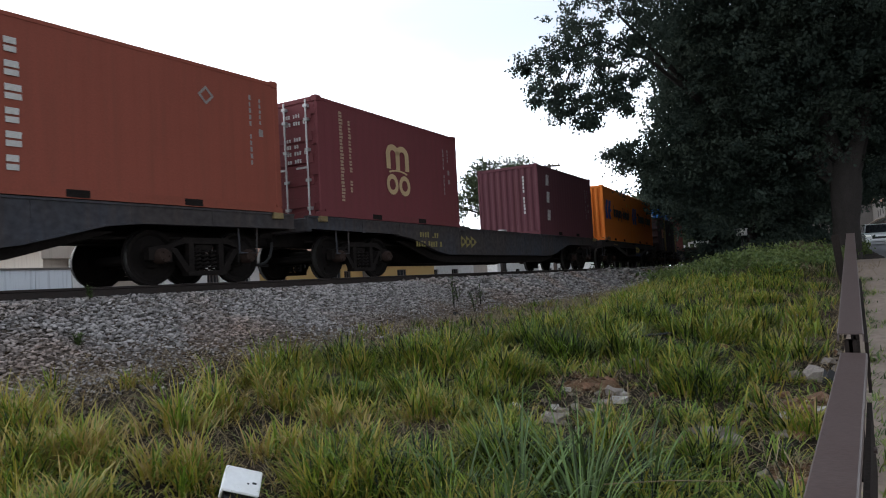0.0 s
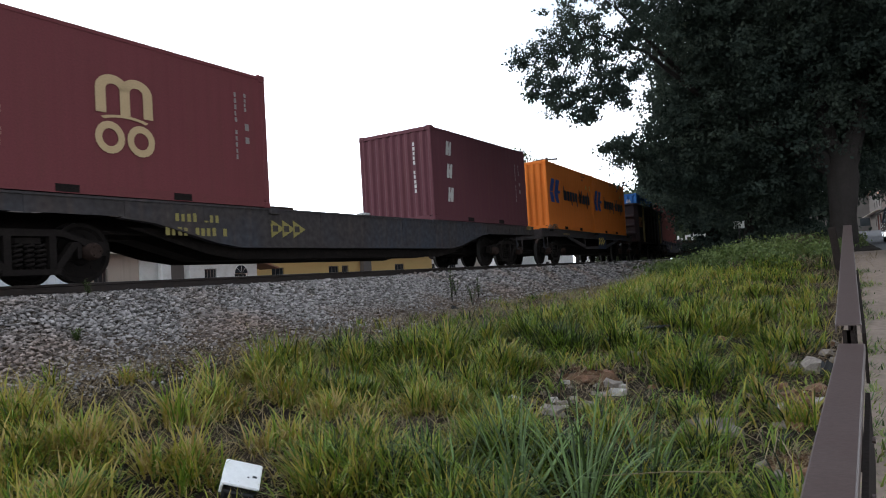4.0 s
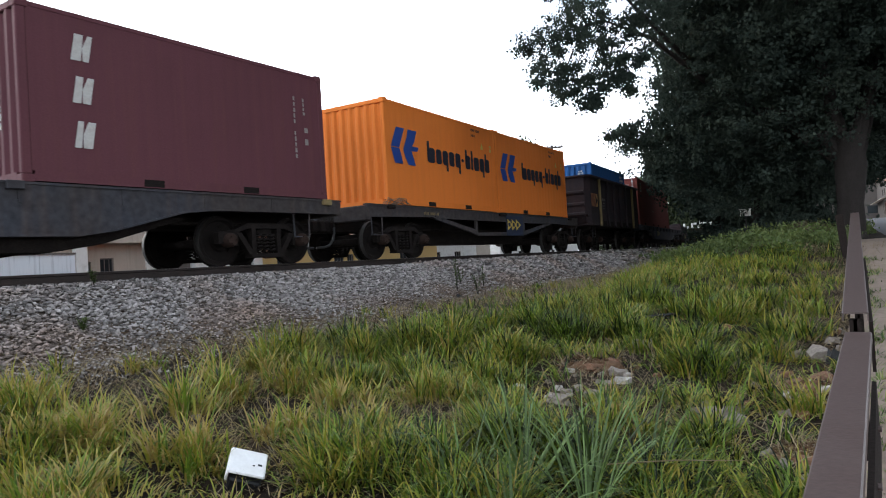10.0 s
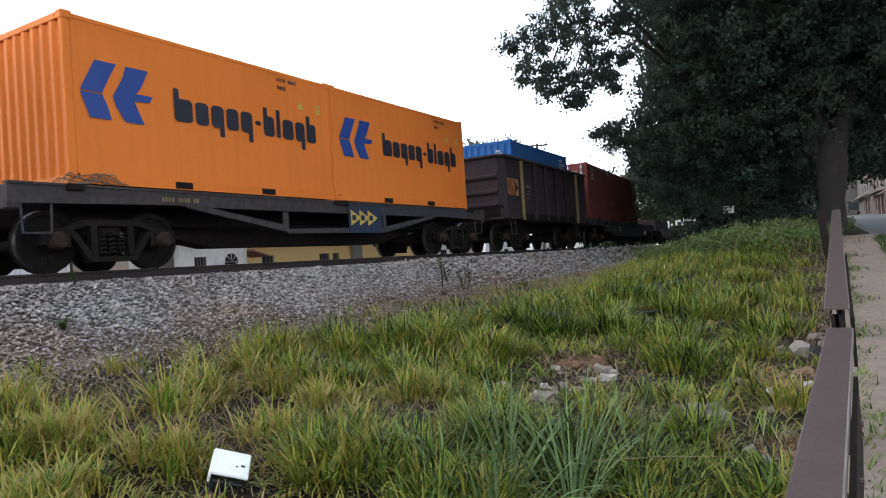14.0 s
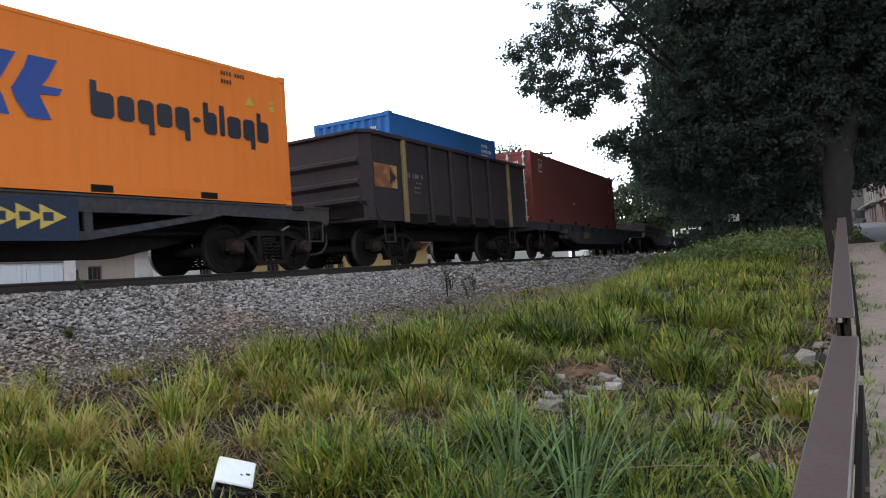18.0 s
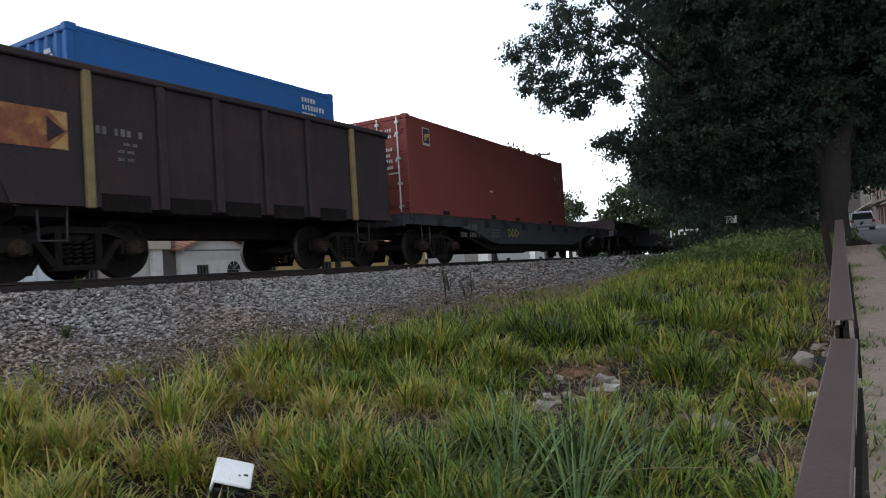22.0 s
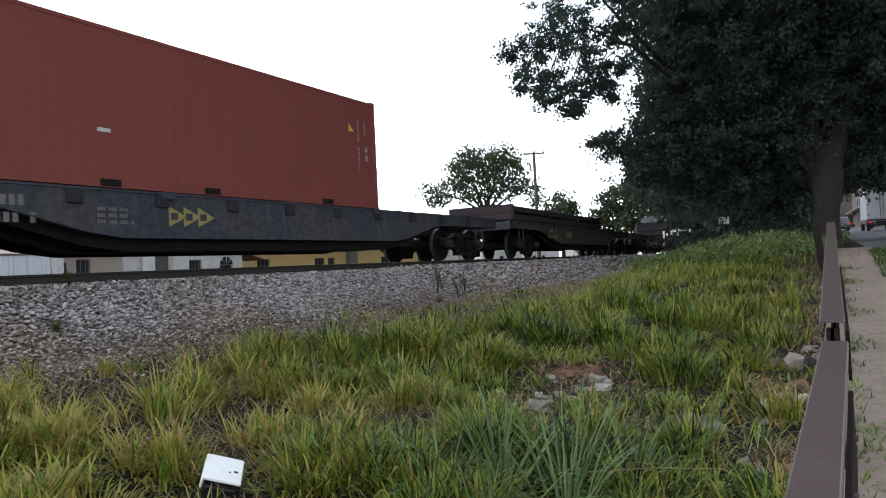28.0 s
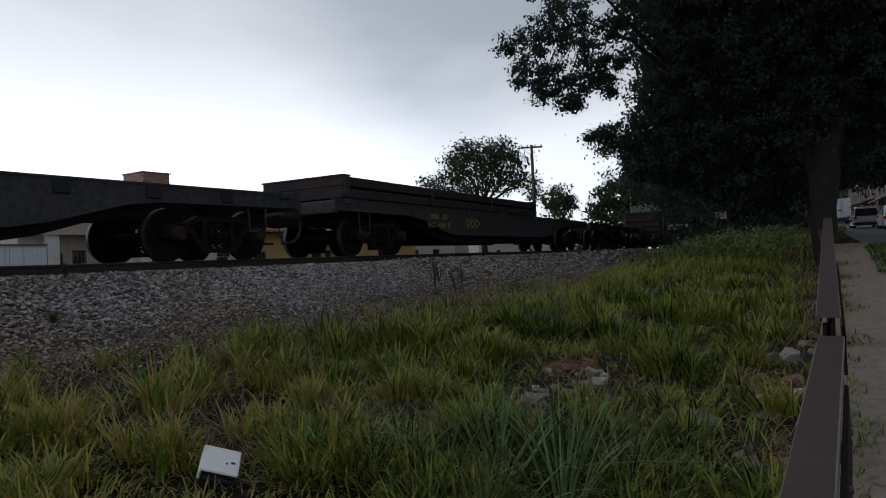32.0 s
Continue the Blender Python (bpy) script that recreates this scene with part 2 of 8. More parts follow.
M_STAKE = material("dirty_ochre_stake_paint", (0.21, 0.155, 0.065), 0.7, spots=(0.10, 0.07, 0.045), spot_scale=4, grain=0.2)
M_YELLOW = material("faded_yellow_paint", (0.50, 0.36, 0.07), 0.6, spots=(0.25, 0.16, 0.06), spot_scale=4, grain=0.2)
M_RUST_PLATE = material("rusted_yellow_plate", (0.19, 0.065, 0.030), 0.75, spots=(0.40, 0.22, 0.06), spot_scale=4, spot_amount=0.8, grain=0.3, grain_scale=14)
M_BOX_RED = material("oxide_red_container_paint", (0.185, 0.050, 0.041), 0.68, spots=(0.165, 0.044, 0.035), spot_scale=0.5, grain=0.1, streak=(0.13, 0.05, 0.04), streak_amount=0.35, bump=0.05, spec=0.14)
M_BOX_ORANGERED = material("orange_red_container_paint", (0.245, 0.068, 0.046), 0.68, spots=(0.20, 0.056, 0.038), spot_scale=0.5, grain=0.1, streak=(0.17, 0.06, 0.04), streak_amount=0.35, bump=0.05, spec=0.14)
M_BOX_MAROON = material("maroon_container_paint", (0.158, 0.044, 0.049), 0.68, spots=(0.132, 0.043, 0.044), spot_scale=0.5, grain=0.1, streak=(0.12, 0.05, 0.04), streak_amount=0.25, bump=0.05, spec=0.14)
M_BOX_WINE = material("faded_wine_container_paint", (0.115, 0.042, 0.052), 0.68, spots=(0.084, 0.034, 0.038), spot_scale=0.5, grain=0.1, streak=(0.15, 0.06, 0.05), streak_amount=0.25, bump=0.05, spec=0.14)
M_BOX_ORANGE = material("bright_orange_container_paint", (0.72, 0.195, 0.034), 0.68, spots=(0.56, 0.14, 0.016), spot_scale=0.5, grain=0.06, streak=(0.5, 0.15, 0.03), streak_amount=0.25, bump=0.04, spec=0.14)
M_BOX_BLUE = material("mid_blue_container_paint", (0.022, 0.105, 0.30), 0.68, spots=(0.03, 0.09, 0.22), spot_scale=0.5, grain=0.1, streak=(0.06, 0.09, 0.16), streak_amount=0.3, bump=0.05, spec=0.14)
M_BOX_PALE = material("pale_grey_container_paint", (0.17, 0.18, 0.185), 0.5, spots=(0.12, 0.12, 0.12), spot_scale=0.7, grain=0.1)
M_CASTING = material("scuffed_corner_casting", (0.07, 0.035, 0.03), 0.6, 0.2, grain=0.3)
M_GALV = material("galvanised_lock_rod", (0.42, 0.42, 0.42), 0.45, 0.5, grain=0.15)
M_WHITE_MARK = material("worn_white_lettering", (0.50, 0.49, 0.465), 0.6, spots=(0.4, 0.33, 0.3), spot_scale=9, grain=0.15)
M_SMALL_MARK = material("worn_small_lettering", (0.25, 0.23, 0.215), 0.7, spots=(0.15, 0.09, 0.085), spot_scale=9, grain=0.2)
M_CREAM_MARK = material("cream_painted_emblem", (0.50, 0.36, 0.20), 0.6, spots=(0.5, 0.35, 0.2), spot_scale=3, grain=0.1)
M_CREAM_FADED = material("faded_cream_lettering", (0.36, 0.25, 0.17), 0.6, spots=(0.22, 0.13, 0.09), spot_scale=9, grain=0.2)
M_NAVY_MARK = material("dark_navy_lettering", (0.013, 0.014, 0.026), 0.5, grain=0.1)
M_BLUE_MARK = material("royal_blue_emblem", (0.012, 0.05, 0.24), 0.5, grain=0.1)
M_YELLOW_MARK = material("dull_yellow_chevron_paint", (0.24, 0.20, 0.06), 0.65, spots=(0.12, 0.1, 0.06), spot_scale=6, grain=0.2)
M_POST_DARK = material("dark_weathered_plank", (0.022, 0.017, 0.015), 0.9, grain=0.3, spec=0.1)
M_RAILING = material("brown_painted_railing_steel", (0.082, 0.058, 0.053), 0.46, 0.0, spots=(0.060, 0.037, 0.031), spot_scale=3, grain=0.16, bump=0.08, spec=0.42)
M_PATH = material("dusty_concrete_path", (0.235, 0.185, 0.15), 0.95, spots=(0.16, 0.125, 0.10), spot_scale=0.9, grain=0.2, grain_scale=12, bump=0.3, bump_scale=14, spec=0.15, object_space=False)
M_ROAD = material("worn_asphalt", (0.10, 0.10, 0.105), 0.9, spots=(0.14, 0.13, 0.125), spot_scale=0.7, grain=0.25, grain_scale=25, object_space=False)
M_KERB = material("dirty_kerb_stone", (0.17, 0.15, 0.13), 0.9, spots=(0.1, 0.085, 0.07), spot_scale=4, grain=0.25)
M_BARK = material("grey_brown_bark", (0.030, 0.026, 0.024), 0.95, spots=(0.042, 0.037, 0.034), spot_scale=3, grain=0.3, streak=(0.024, 0.021, 0.019), streak_amount=0.7, bump=1.0, bump_scale=14, spec=0.1)
# near-black first colour puts the shade between blades into some of them
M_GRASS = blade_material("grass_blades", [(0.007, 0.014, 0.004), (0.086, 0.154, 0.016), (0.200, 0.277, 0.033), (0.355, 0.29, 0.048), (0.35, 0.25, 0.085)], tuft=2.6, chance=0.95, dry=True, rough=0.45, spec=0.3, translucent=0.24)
# far grass: the trees' shade is put into these darker greens
M_GRASS_FAR_SHADED = blade_material("tree_shaded_far_grass", [(0.014, 0.026, 0.008), (0.026, 0.040, 0.012), (0.048, 0.062, 0.018), (0.11, 0.098, 0.036), (0.18, 0.145, 0.075)], tuft=2.0, chance=0.5, dry=True, spec=0.15)
M_TUFT = blade_material("broad_grass_blades", [(0.030, 0.062, 0.016), (0.066, 0.115, 0.024), (0.13, 0.185, 0.036), (0.28, 0.30, 0.09)], tuft=3.0, chance=0.9, rough=0.4, spec=0.5)
M_TUFT_BLADE = material("broad_grass_blade_single", (0.108, 0.165, 0.055), 0.5, obj_random=0.7, grain=0.1, bump=0.05, translucent=0.3, spec=0.3)
M_CLOD = material("earth_clod", (0.10, 0.072, 0.052), 0.95, spots=(0.2, 0.16, 0.13), spot_scale=3, grain=0.3, island=0.6, spec=0.1, object_space=False)
M_STRAW = blade_material("dry_straw", [(0.15, 0.11, 0.062), (0.23, 0.175, 0.10), (0.34, 0.27, 0.16)], translucent=0.1)
M_LEAF = blade_material("dark_tree_leaves", [(0.026, 0.038, 0.032), (0.040, 0.055, 0.044), (0.062, 0.080, 0.060)], rough=0.8, translucent=0.25, patch=0.6, tuft=1.4, chance=0.35, spec=0.06)
M_LEAF_FAR = blade_material("sunlit_far_leaves", [(0.04, 0.055, 0.025), (0.06, 0.08, 0.035), (0.085, 0.10, 0.05)], translucent=0.2, patch=0.3)
M_WEED = blade_material("roadside_weed_leaves", [(0.05, 0.08, 0.025), (0.08, 0.12, 0.04), (0.11, 0.15, 0.05)])
# weed leaf colours toned to include the shade under the trees
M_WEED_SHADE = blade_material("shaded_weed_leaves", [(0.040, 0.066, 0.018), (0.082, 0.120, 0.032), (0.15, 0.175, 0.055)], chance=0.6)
M_WEED_DRY = blade_material("dry_weed_leaves", [(0.05, 0.048, 0.024), (0.095, 0.08, 0.042), (0.16, 0.13, 0.075)], chance=0.6)
M_FOAM = material("white_foam_sheet", (0.80, 0.80, 0.79), 0.8, spots=(0.7, 0.68, 0.64), spot_scale=8, grain=0.05)
M_RUBBLE = material("broken_concrete", (0.25, 0.215, 0.185), 0.95, spots=(0.20, 0.165, 0.14), spot_scale=6, grain=0.3, bump=0.6)
M_EARTH = material("orange_brown_earth", (0.13, 0.075, 0.044), 0.95, spots=(0.10, 0.06, 0.038), spot_scale=5, grain=0.35, bump=0.8, bump_scale=30, spec=0.1)
M_PLASTER = material("broken_plaster", (0.45, 0.42, 0.38), 0.9, spots=(0.3, 0.27, 0.23), spot_scale=9, grain=0.2)
M_TERRACOTTA = material("broken_terracotta", (0.19, 0.10, 0.06), 0.9, spots=(0.2, 0.14, 0.095), spot_scale=8, grain=0.25)
M_WHITEWASH = material("stained_white_wall", (0.84, 0.84, 0.84), 0.9, spots=(0.66, 0.64, 0.61), spot_scale=0.8, streak=(0.55, 0.55, 0.56), streak_amount=0.35, grain=0.06)
M_BLUEWASH = material("pale_blue_white_wall", (0.74, 0.79, 0.83), 0.9, streak=(0.33, 0.36, 0.4), streak_amount=0.7, grain=0.08)
M_BEIGE = material("beige_rendered_wall", (0.50, 0.43, 0.36), 0.9, spots=(0.4, 0.34, 0.28), spot_scale=0.8, streak=(0.3, 0.26, 0.22), streak_amount=0.4, grain=0.1)
M_OCHRE = material("ochre_yellow_wall", (0.66, 0.46, 0.19), 0.9, spots=(0.56, 0.4, 0.18), spot_scale=0.6, grain=0.08)
# street brick kept dark, with the trees' shade put into the colour
M_BRICK = material("hollow_red_brick", (0.095, 0.066, 0.056), 0.9, spots=(0.12, 0.085, 0.07), spot_scale=3, grain=0.2, obj_random=0.2)
M_TANK_BRICK = material("pale_tank_brick", (0.36, 0.225, 0.17), 0.9, spots=(0.42, 0.29, 0.23), spot_scale=3, grain=0.2, obj_random=0.2)
M_MORTAR = material("grey_mortar", (0.33, 0.30, 0.27), 0.95, grain=0.2)
M_ROOF = material("weathered_roof_tile", (0.33, 0.17, 0.11), 0.9, spots=(0.2, 0.14, 0.11), spot_scale=2, grain=0.25)
M_WHITEWASH = material("old_whitewash", (0.74, 0.73, 0.70), 0.85, spots=(0.5, 0.47, 0.42), spot_scale=3, grain=0.12)
# darker copy of the grey wall below, tree shade put into its colour
M_STREETWALL = material("darkened_street_wall", (0.092, 0.082, 0.075), 0.9, spots=(0.12, 0.11, 0.10), spot_scale=0.7, streak=(0.06, 0.055, 0.05), grain=0.14)
M_GREYWALL = material("grey_concrete_wall", (0.15, 0.135, 0.125), 0.9, spots=(0.16, 0.15, 0.14), spot_scale=0.7, streak=(0.14, 0.13, 0.12), grain=0.12)
M_DARKGAP = material("dark_room_behind", (0.05, 0.045, 0.04), 0.9)
M_WINFRAME = material("painted_window_frame", (0.16, 0.14, 0.13), 0.6)
M_GATE = material("maroon_sheet_gate", (0.13, 0.05, 0.040), 0.6, spots=(0.09, 0.042, 0.035), spot_scale=2, grain=0.15)
M_POLE = material("weathered_wood_pole", (0.10, 0.085, 0.075), 0.9, grain=0.3)
M_ROD = material("rusty_wire_rod", (0.19, 0.135, 0.10), 0.8, 0.2, spots=(0.12, 0.075, 0.05), spot_scale=8, grain=0.2)
M_TYRE = material("tyre_rubber", (0.018, 0.018, 0.018), 0.8)
M_RIM = material("alloy_rim", (0.35, 0.35, 0.36), 0.4, 0.7)


def gloss_paint(name, base, rough=0.25):
    m = material(name, base, rough, 0.0, grain=0.03, bump=0, spec=0.5)
    m.node_tree.nodes["Principled BSDF"].inputs["Coat Weight"].default_value = 0.6
    return m


def lamp_glass(name, base, strength):
    m = bpy.data.materials.new(name)
    m.use_nodes = True
    b = m.node_tree.nodes["Principled BSDF"]
    b.inputs["Base Color"].default_value = (*base, 1)
    b.inputs["Emission Color"].default_value = (*base, 1)
    b.inputs["Emission Strength"].default_value = strength
    return m


M_GLASS = material("dark_window_glass", (0.03, 0.035, 0.04), 0.08, 0.0, grain=0.0, bump=0, spec=0.8)
M_CAR_SILVER = gloss_paint("silver_car_paint", (0.42, 0.43, 0.45))
M_CAR_WHITE = gloss_paint("white_car_paint", (0.7, 0.71, 0.72))
M_CAR_DARK = gloss_paint("dark_grey_car_paint", (0.03, 0.033, 0.04))
M_CAR_BLUEGREY = gloss_paint("blue_grey_car_paint", (0.10, 0.13, 0.19))
M_CAR_RED = gloss_paint("dark_red_car_paint", (0.25, 0.03, 0.025))
M_TRUCK_BOX = material("white_truck_body", (0.6, 0.62, 0.65), 0.5, grain=0.05)
M_TAIL = lamp_glass("red_tail_lamp", (0.8, 0.03, 0.02), 0.35)
M_TAIL_OFF = material("red_lamp_glass", (0.30, 0.02, 0.015), 0.25, grain=0, bump=0)
M_HEAD = lamp_glass("head_lamp_glass", (0.9, 0.9, 0.85), 0.4)


# ---------- mesh tools ----------
class Geo:
    """Vertices and faces of one mesh, gathered from simple solids."""

    def __init__(self):
        self.v, self.f = [], []

    def add(self, verts, faces):
        k = len(self.v)
        self.v += [tuple(p) for p in verts]
        self.f += [tuple(i + k for i in q) for q in faces]
        return self

    def box(self, x0, x1, y0, y1, z0, z1, m=None, bev=0.0):
        if bev:
            return self.rounded(x0, x1, y0, y1, z0, z1, bev, m)
        c = [(x, y, z) for z in (z0, z1) for x, y in ((x0, y0), (x1, y0), (x1, y1), (x0, y1))]
        if m is not None:
            c = [m @ Vector(p) for p in c]
        return self.add(c, [(3, 2, 1, 0), (4, 5, 6, 7), (0, 1, 5, 4), (1, 2, 6, 5), (2, 3, 7, 6), (3, 0, 4, 7)])

    def rounded(self, x0, x1, y0, y1, z0, z1, r, m=None):
        """A box whose upright and level edges are chamfered by r."""
        r = min(r, (x1 - x0) * 0.45, (y1 - y0) * 0.45, (z1 - z0) * 0.45)
        rings = []
        for z, d in ((z0, r), (z0 + r, 0), (z1 - r, 0), (z1, r)):
            a, b, c, e = x0 + d, x1 - d, y0 + d, y1 - d
            q = max(r - d, 0) + r * 0.4 if d == 0 else r * 0.6
            rings.append([(a + q, c, z), (b - q, c, z), (b, c + q, z), (b, e - q, z), (b - q, e, z), (a + q, e, z), (a, e - q, z), (a, c + q, z)])
        v = [p for ring in rings for p in ring]
        if m is not None:
            v = [m @ Vector(p) for p in v]
        f = [tuple(range(7, -1, -1)), tuple(range(24, 32))]
        for k in range(3):
            for i in range(8):
                j = (i + 1) % 8
                f.append((k * 8 + i, k * 8 + j, k * 8 + 8 + j, k * 8 + 8 + i))
        return self.add(v, f)

    def prism(self, poly, a, b, axis="y", m=None):
        """A polygon in the two other axes, stretched from a to b along axis."""
        def put(p, t):
            u, w = p
            return {"x": (t, u, w), "y": (u, t, w), "z": (u, w, t)}[axis]
        n = len(poly)
        v = [put(p, a) for p in poly] + [put(p, b) for p in poly]
        if m is not None:
            v = [m @ Vector(p) for p in v]
        f = [tuple(range(n)), tuple(range(2 * n - 1, n - 1, -1))]
        f += [(i, n + i, n + (i + 1) % n, (i + 1) % n) for i in range(n)]
        return self.add(v, f)

    def cyl(self, p0, p1, r0, r1=None, seg=12, caps=True):
        r1 = r0 if r1 is None else r1
        p0, p1 = Vector(p0), Vector(p1)
        q = (p1 - p0).to_track_quat("Z", "Y")
        v = []
        for p, r in ((p0, r0), (p1, r1)):
            v += [p + q @ Vector((r * math.cos(2 * math.pi * i / seg), r * math.sin(2 * math.pi * i / seg), 0)) for i in range(seg)]
        f = [(i, (i + 1) % seg, seg + (i + 1) % seg, seg + i) for i in range(seg)]
        if caps:
            f += [tuple(range(seg - 1, -1, -1)), tuple(range(seg, 2 * seg))]
        return self.add(v, f)

    def tube(self, pts, radii, seg=8):
        """A bent, tapering tube through the points."""
        pts = [Vector(p) for p in pts]
        if not isinstance(radii, (list, tuple)):
            radii = [radii] * len(pts)
        v, f = [], []
        for k, p in enumerate(pts):
            d = pts[min(k + 1, len(pts) - 1)] - pts[max(k - 1, 0)]
            q = d.to_track_quat("Z", "Y")
            v += [p + q @ Vector((radii[k] * math.cos(2 * math.pi * i / seg), radii[k] * math.sin(2 * math.pi * i / seg), 0)) for i in range(seg)]
        for k in range(len(pts) - 1):
            f += [(k * seg + i, k * seg + (i + 1) % seg, k * seg + seg + (i + 1) % seg, k * seg + seg + i) for i in range(seg)]
        f += [tuple(range(seg - 1, -1, -1)), tuple(range((len(pts) - 1) * seg, len(pts) * seg))]
        return self.add(v, f)

    def lathe(self, profile, seg=24, axis="y", m=None):
        """Turns (along, radius) pairs round an axis."""
        v, f = [], []
        for t, r in profile:
            for i in range(seg):
                c, s_ = r * math.cos(2 * math.pi * i / seg), r * math.sin(2 * math.pi * i / seg)
                v.append({"y": (c, t, s_), "x": (t, c, s_), "z": (c, s_, t)}[axis])
        if m is not None:
            v = [m @ Vector(p) for p in v]
        for k in range(len(profile) - 1):
            f += [(k * seg + i, k * seg + (i + 1) % seg, k * seg + seg + (i + 1) % seg, k * seg + seg + i) for i in range(seg)]
        f += [tuple(range(seg)), tuple(range((len(profile) - 1) * seg, len(profile) * seg))]
        return self.add(v, f)

    def mesh(self, name, mat, smooth=False):
        me = bpy.data.meshes.new(name)
        me.from_pydata(self.v, [], self.f)
        if len(self.f) < 20000:
            bm = bmesh.new()
            bm.from_mesh(me)
            bmesh.ops.recalc_face_normals(bm, faces=bm.faces)
            bm.to_mesh(me)
            bm.free()
        me.materials.append(mat)
        if smooth:
            me.polygons.foreach_set("use_smooth", [True] * len(me.polygons))
            me.set_sharp_from_angle(angle=radians(40))
        return me


# rows of bars too small to pick apart one by one
SMALL_WRITING = ("number_stencil", "data_marks", "data_plate", "code_column", "door_lettering", "end_code", "end_code_column")


def part(name, geo, mat, parent, label="", m=None, smooth=False):
    """One mesh object under a thing or a part; geo is a Geo, or a mesh that is shared."""
    ob = new(name, geo.mesh(name, mat, smooth) if isinstance(geo, Geo) else geo)
    ob.parent = parent
    if m is not None:
        ob.matrix_basis = m
    return tagged(ob, label, kind="stuff" if name in SMALL_WRITING else "")


def thing(name, label, category, m=None, group="", kind=""):
    ob = new(name)
    ob.empty_display_size = 0.2
    if m is not None:
        ob.matrix_basis = m
    return tagged(ob, label, category, group, kind)


def solid(name, geo, mat, label, category, m=None, group="", kind="", smooth=False):
    """A thing that is one mesh."""
    ob = new(name, geo.mesh(name, mat, smooth) if isinstance(geo, Geo) else geo)
    if m is not None:
        ob.matrix_basis = m
    return tagged(ob, label, category, group, kind)


def soup(name, verts, faces, mat, dry=None):
    """A large mesh straight from arrays: verts n x 3, faces m x k."""
    me = bpy.data.meshes.new(name)
    verts = np.asarray(verts, dtype=np.float32)
    faces = np.asarray(faces, dtype=np.int32)
    n, k = faces.shape
    me.vertices.add(len(verts))
    me.vertices.foreach_set("co", verts.ravel())
    me.loops.add(n * k)
    me.loops.foreach_set("vertex_index", faces.ravel())
    me.polygons.add(n)
    me.polygons.foreach_set("loop_start", np.arange(0, n * k, k, dtype=np.int32))
    me.update(calc_edges=True)
    if dry is not None:
        me.attributes.new("dry", "FLOAT", "POINT").data.foreach_set("value", np.asarray(dry, dtype=np.float32))
    me.materials.append(mat)
    return me

# ---------- lie of the land ----------
TRACK_Y, TRACK_BEND, RAIL_TOP = 11.27, 0.001686, 1.9


def ease(x):
    x = np.clip(x, 0, 1)
    return x * x * (3 - 2 * x)


def track_y(x):
    return TRACK_Y + TRACK_BEND * np.clip(x, -150, 150) ** 2


def street_z(x):
    """Height of the street and the path, which climb away from the camera."""
    return 0.086 * np.clip(x, -30, 17) + 0.030 * np.clip(x - 17, 0, 120)


def rail_line(x):
    """Line of the steel railing in plan."""
    return 0.324 + 0.0543 * (x - 4.82)


def wobble(x, y, k=1.0, seed=0.0):
    return (np.sin(1.7 * k * x + 0.9 * k * y + seed) + np.sin(-1.1 * k * x + 2.3 * k * y + 1.3 * seed + 1) + np.sin(2.9 * k * x - 1.7 * k * y + 2.1 * seed + 2)) / 3


def ground_z(x, y):
    x, y = np.asarray(x, float), np.asarray(y, float)
    yc = track_y(x)
    toe = yc - 4.0
    v = ease((y - 1.0) / (toe - 1.0))
    xs = np.clip(x, -40, 60)
    g = street_z(x) * (1 - v) + (0.80 + 0.012 * xs) * v
    g = g + 0.05 * wobble(x, y, 0.9) * ease((y - 0.8) / 1.5) * ease((toe + 0.5 - y) / 2)
    g = g + 0.18 * np.exp(-((x - 15) / 6) ** 2 - ((y - 3.2) / 2.2) ** 2) * ease((y - 1.0) / 1.2)
    g = g + 0.2 * np.exp(-((x - 23.5) / 6.0) ** 2 - ((y - 3.3) / 2.0) ** 2) * ease((y - rail_line(np.minimum(x, 30)) - 0.2) / 1.5)
    far_side = ease((y - yc - 2) / 6)
    g = g * (1 - far_side) + 0.5 * far_side
    d = np.abs(yc - y)
    bed = 1.68 - np.clip(d - 1.75, 0, 50) / 2.5
    edge = np.interp(x, [-400, 15, 24, 45, 65, 100, 240], [rail_line(-400) - 1.64, rail_line(15) - 1.64, 0.45, 1.9, 3.4, 8.0, 22.0])
    g = g - 0.25 * ease((edge + 0.1 - y) / 0.3)
    return np.maximum(g, bed)


def ground_point(x, y):
    return float(ground_z(x, y))


def build_ground():
    xs = np.concatenate([[-2500, -900, -300, -120, -60], np.arange(-30, 0, 2.0), np.arange(0, 24, 0.3), np.arange(24, 60, 1.0), np.arange(60, 160, 5), [180, 260, 500, 1200, 3000]])
    ys = np.concatenate([[-2500, -900, -300, -100, -50, -30, -20], np.arange(-14, -2, 1.0), np.arange(-2, 16, 0.25), np.arange(16, 50, 1.5), [55, 70, 100, 160, 300, 700, 1500, 3000]])
    X, Y = np.meshgrid(xs, ys, indexing="ij")
    Z = ground_z(X, Y)
    v = np.stack([X, Y, Z], -1).reshape(-1, 3)
    ny = len(ys)
    i, j = np.meshgrid(np.arange(len(xs) - 1), np.arange(ny - 1), indexing="ij")
    a = (i * ny + j).ravel()
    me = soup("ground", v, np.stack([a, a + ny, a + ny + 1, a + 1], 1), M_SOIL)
    me.polygons.foreach_set("use_smooth", [True] * len(me.polygons))
    return tagged(new("ground", me), "brown trodden soil sloping up to a railway bank", "ground", kind="structure")


build_ground()


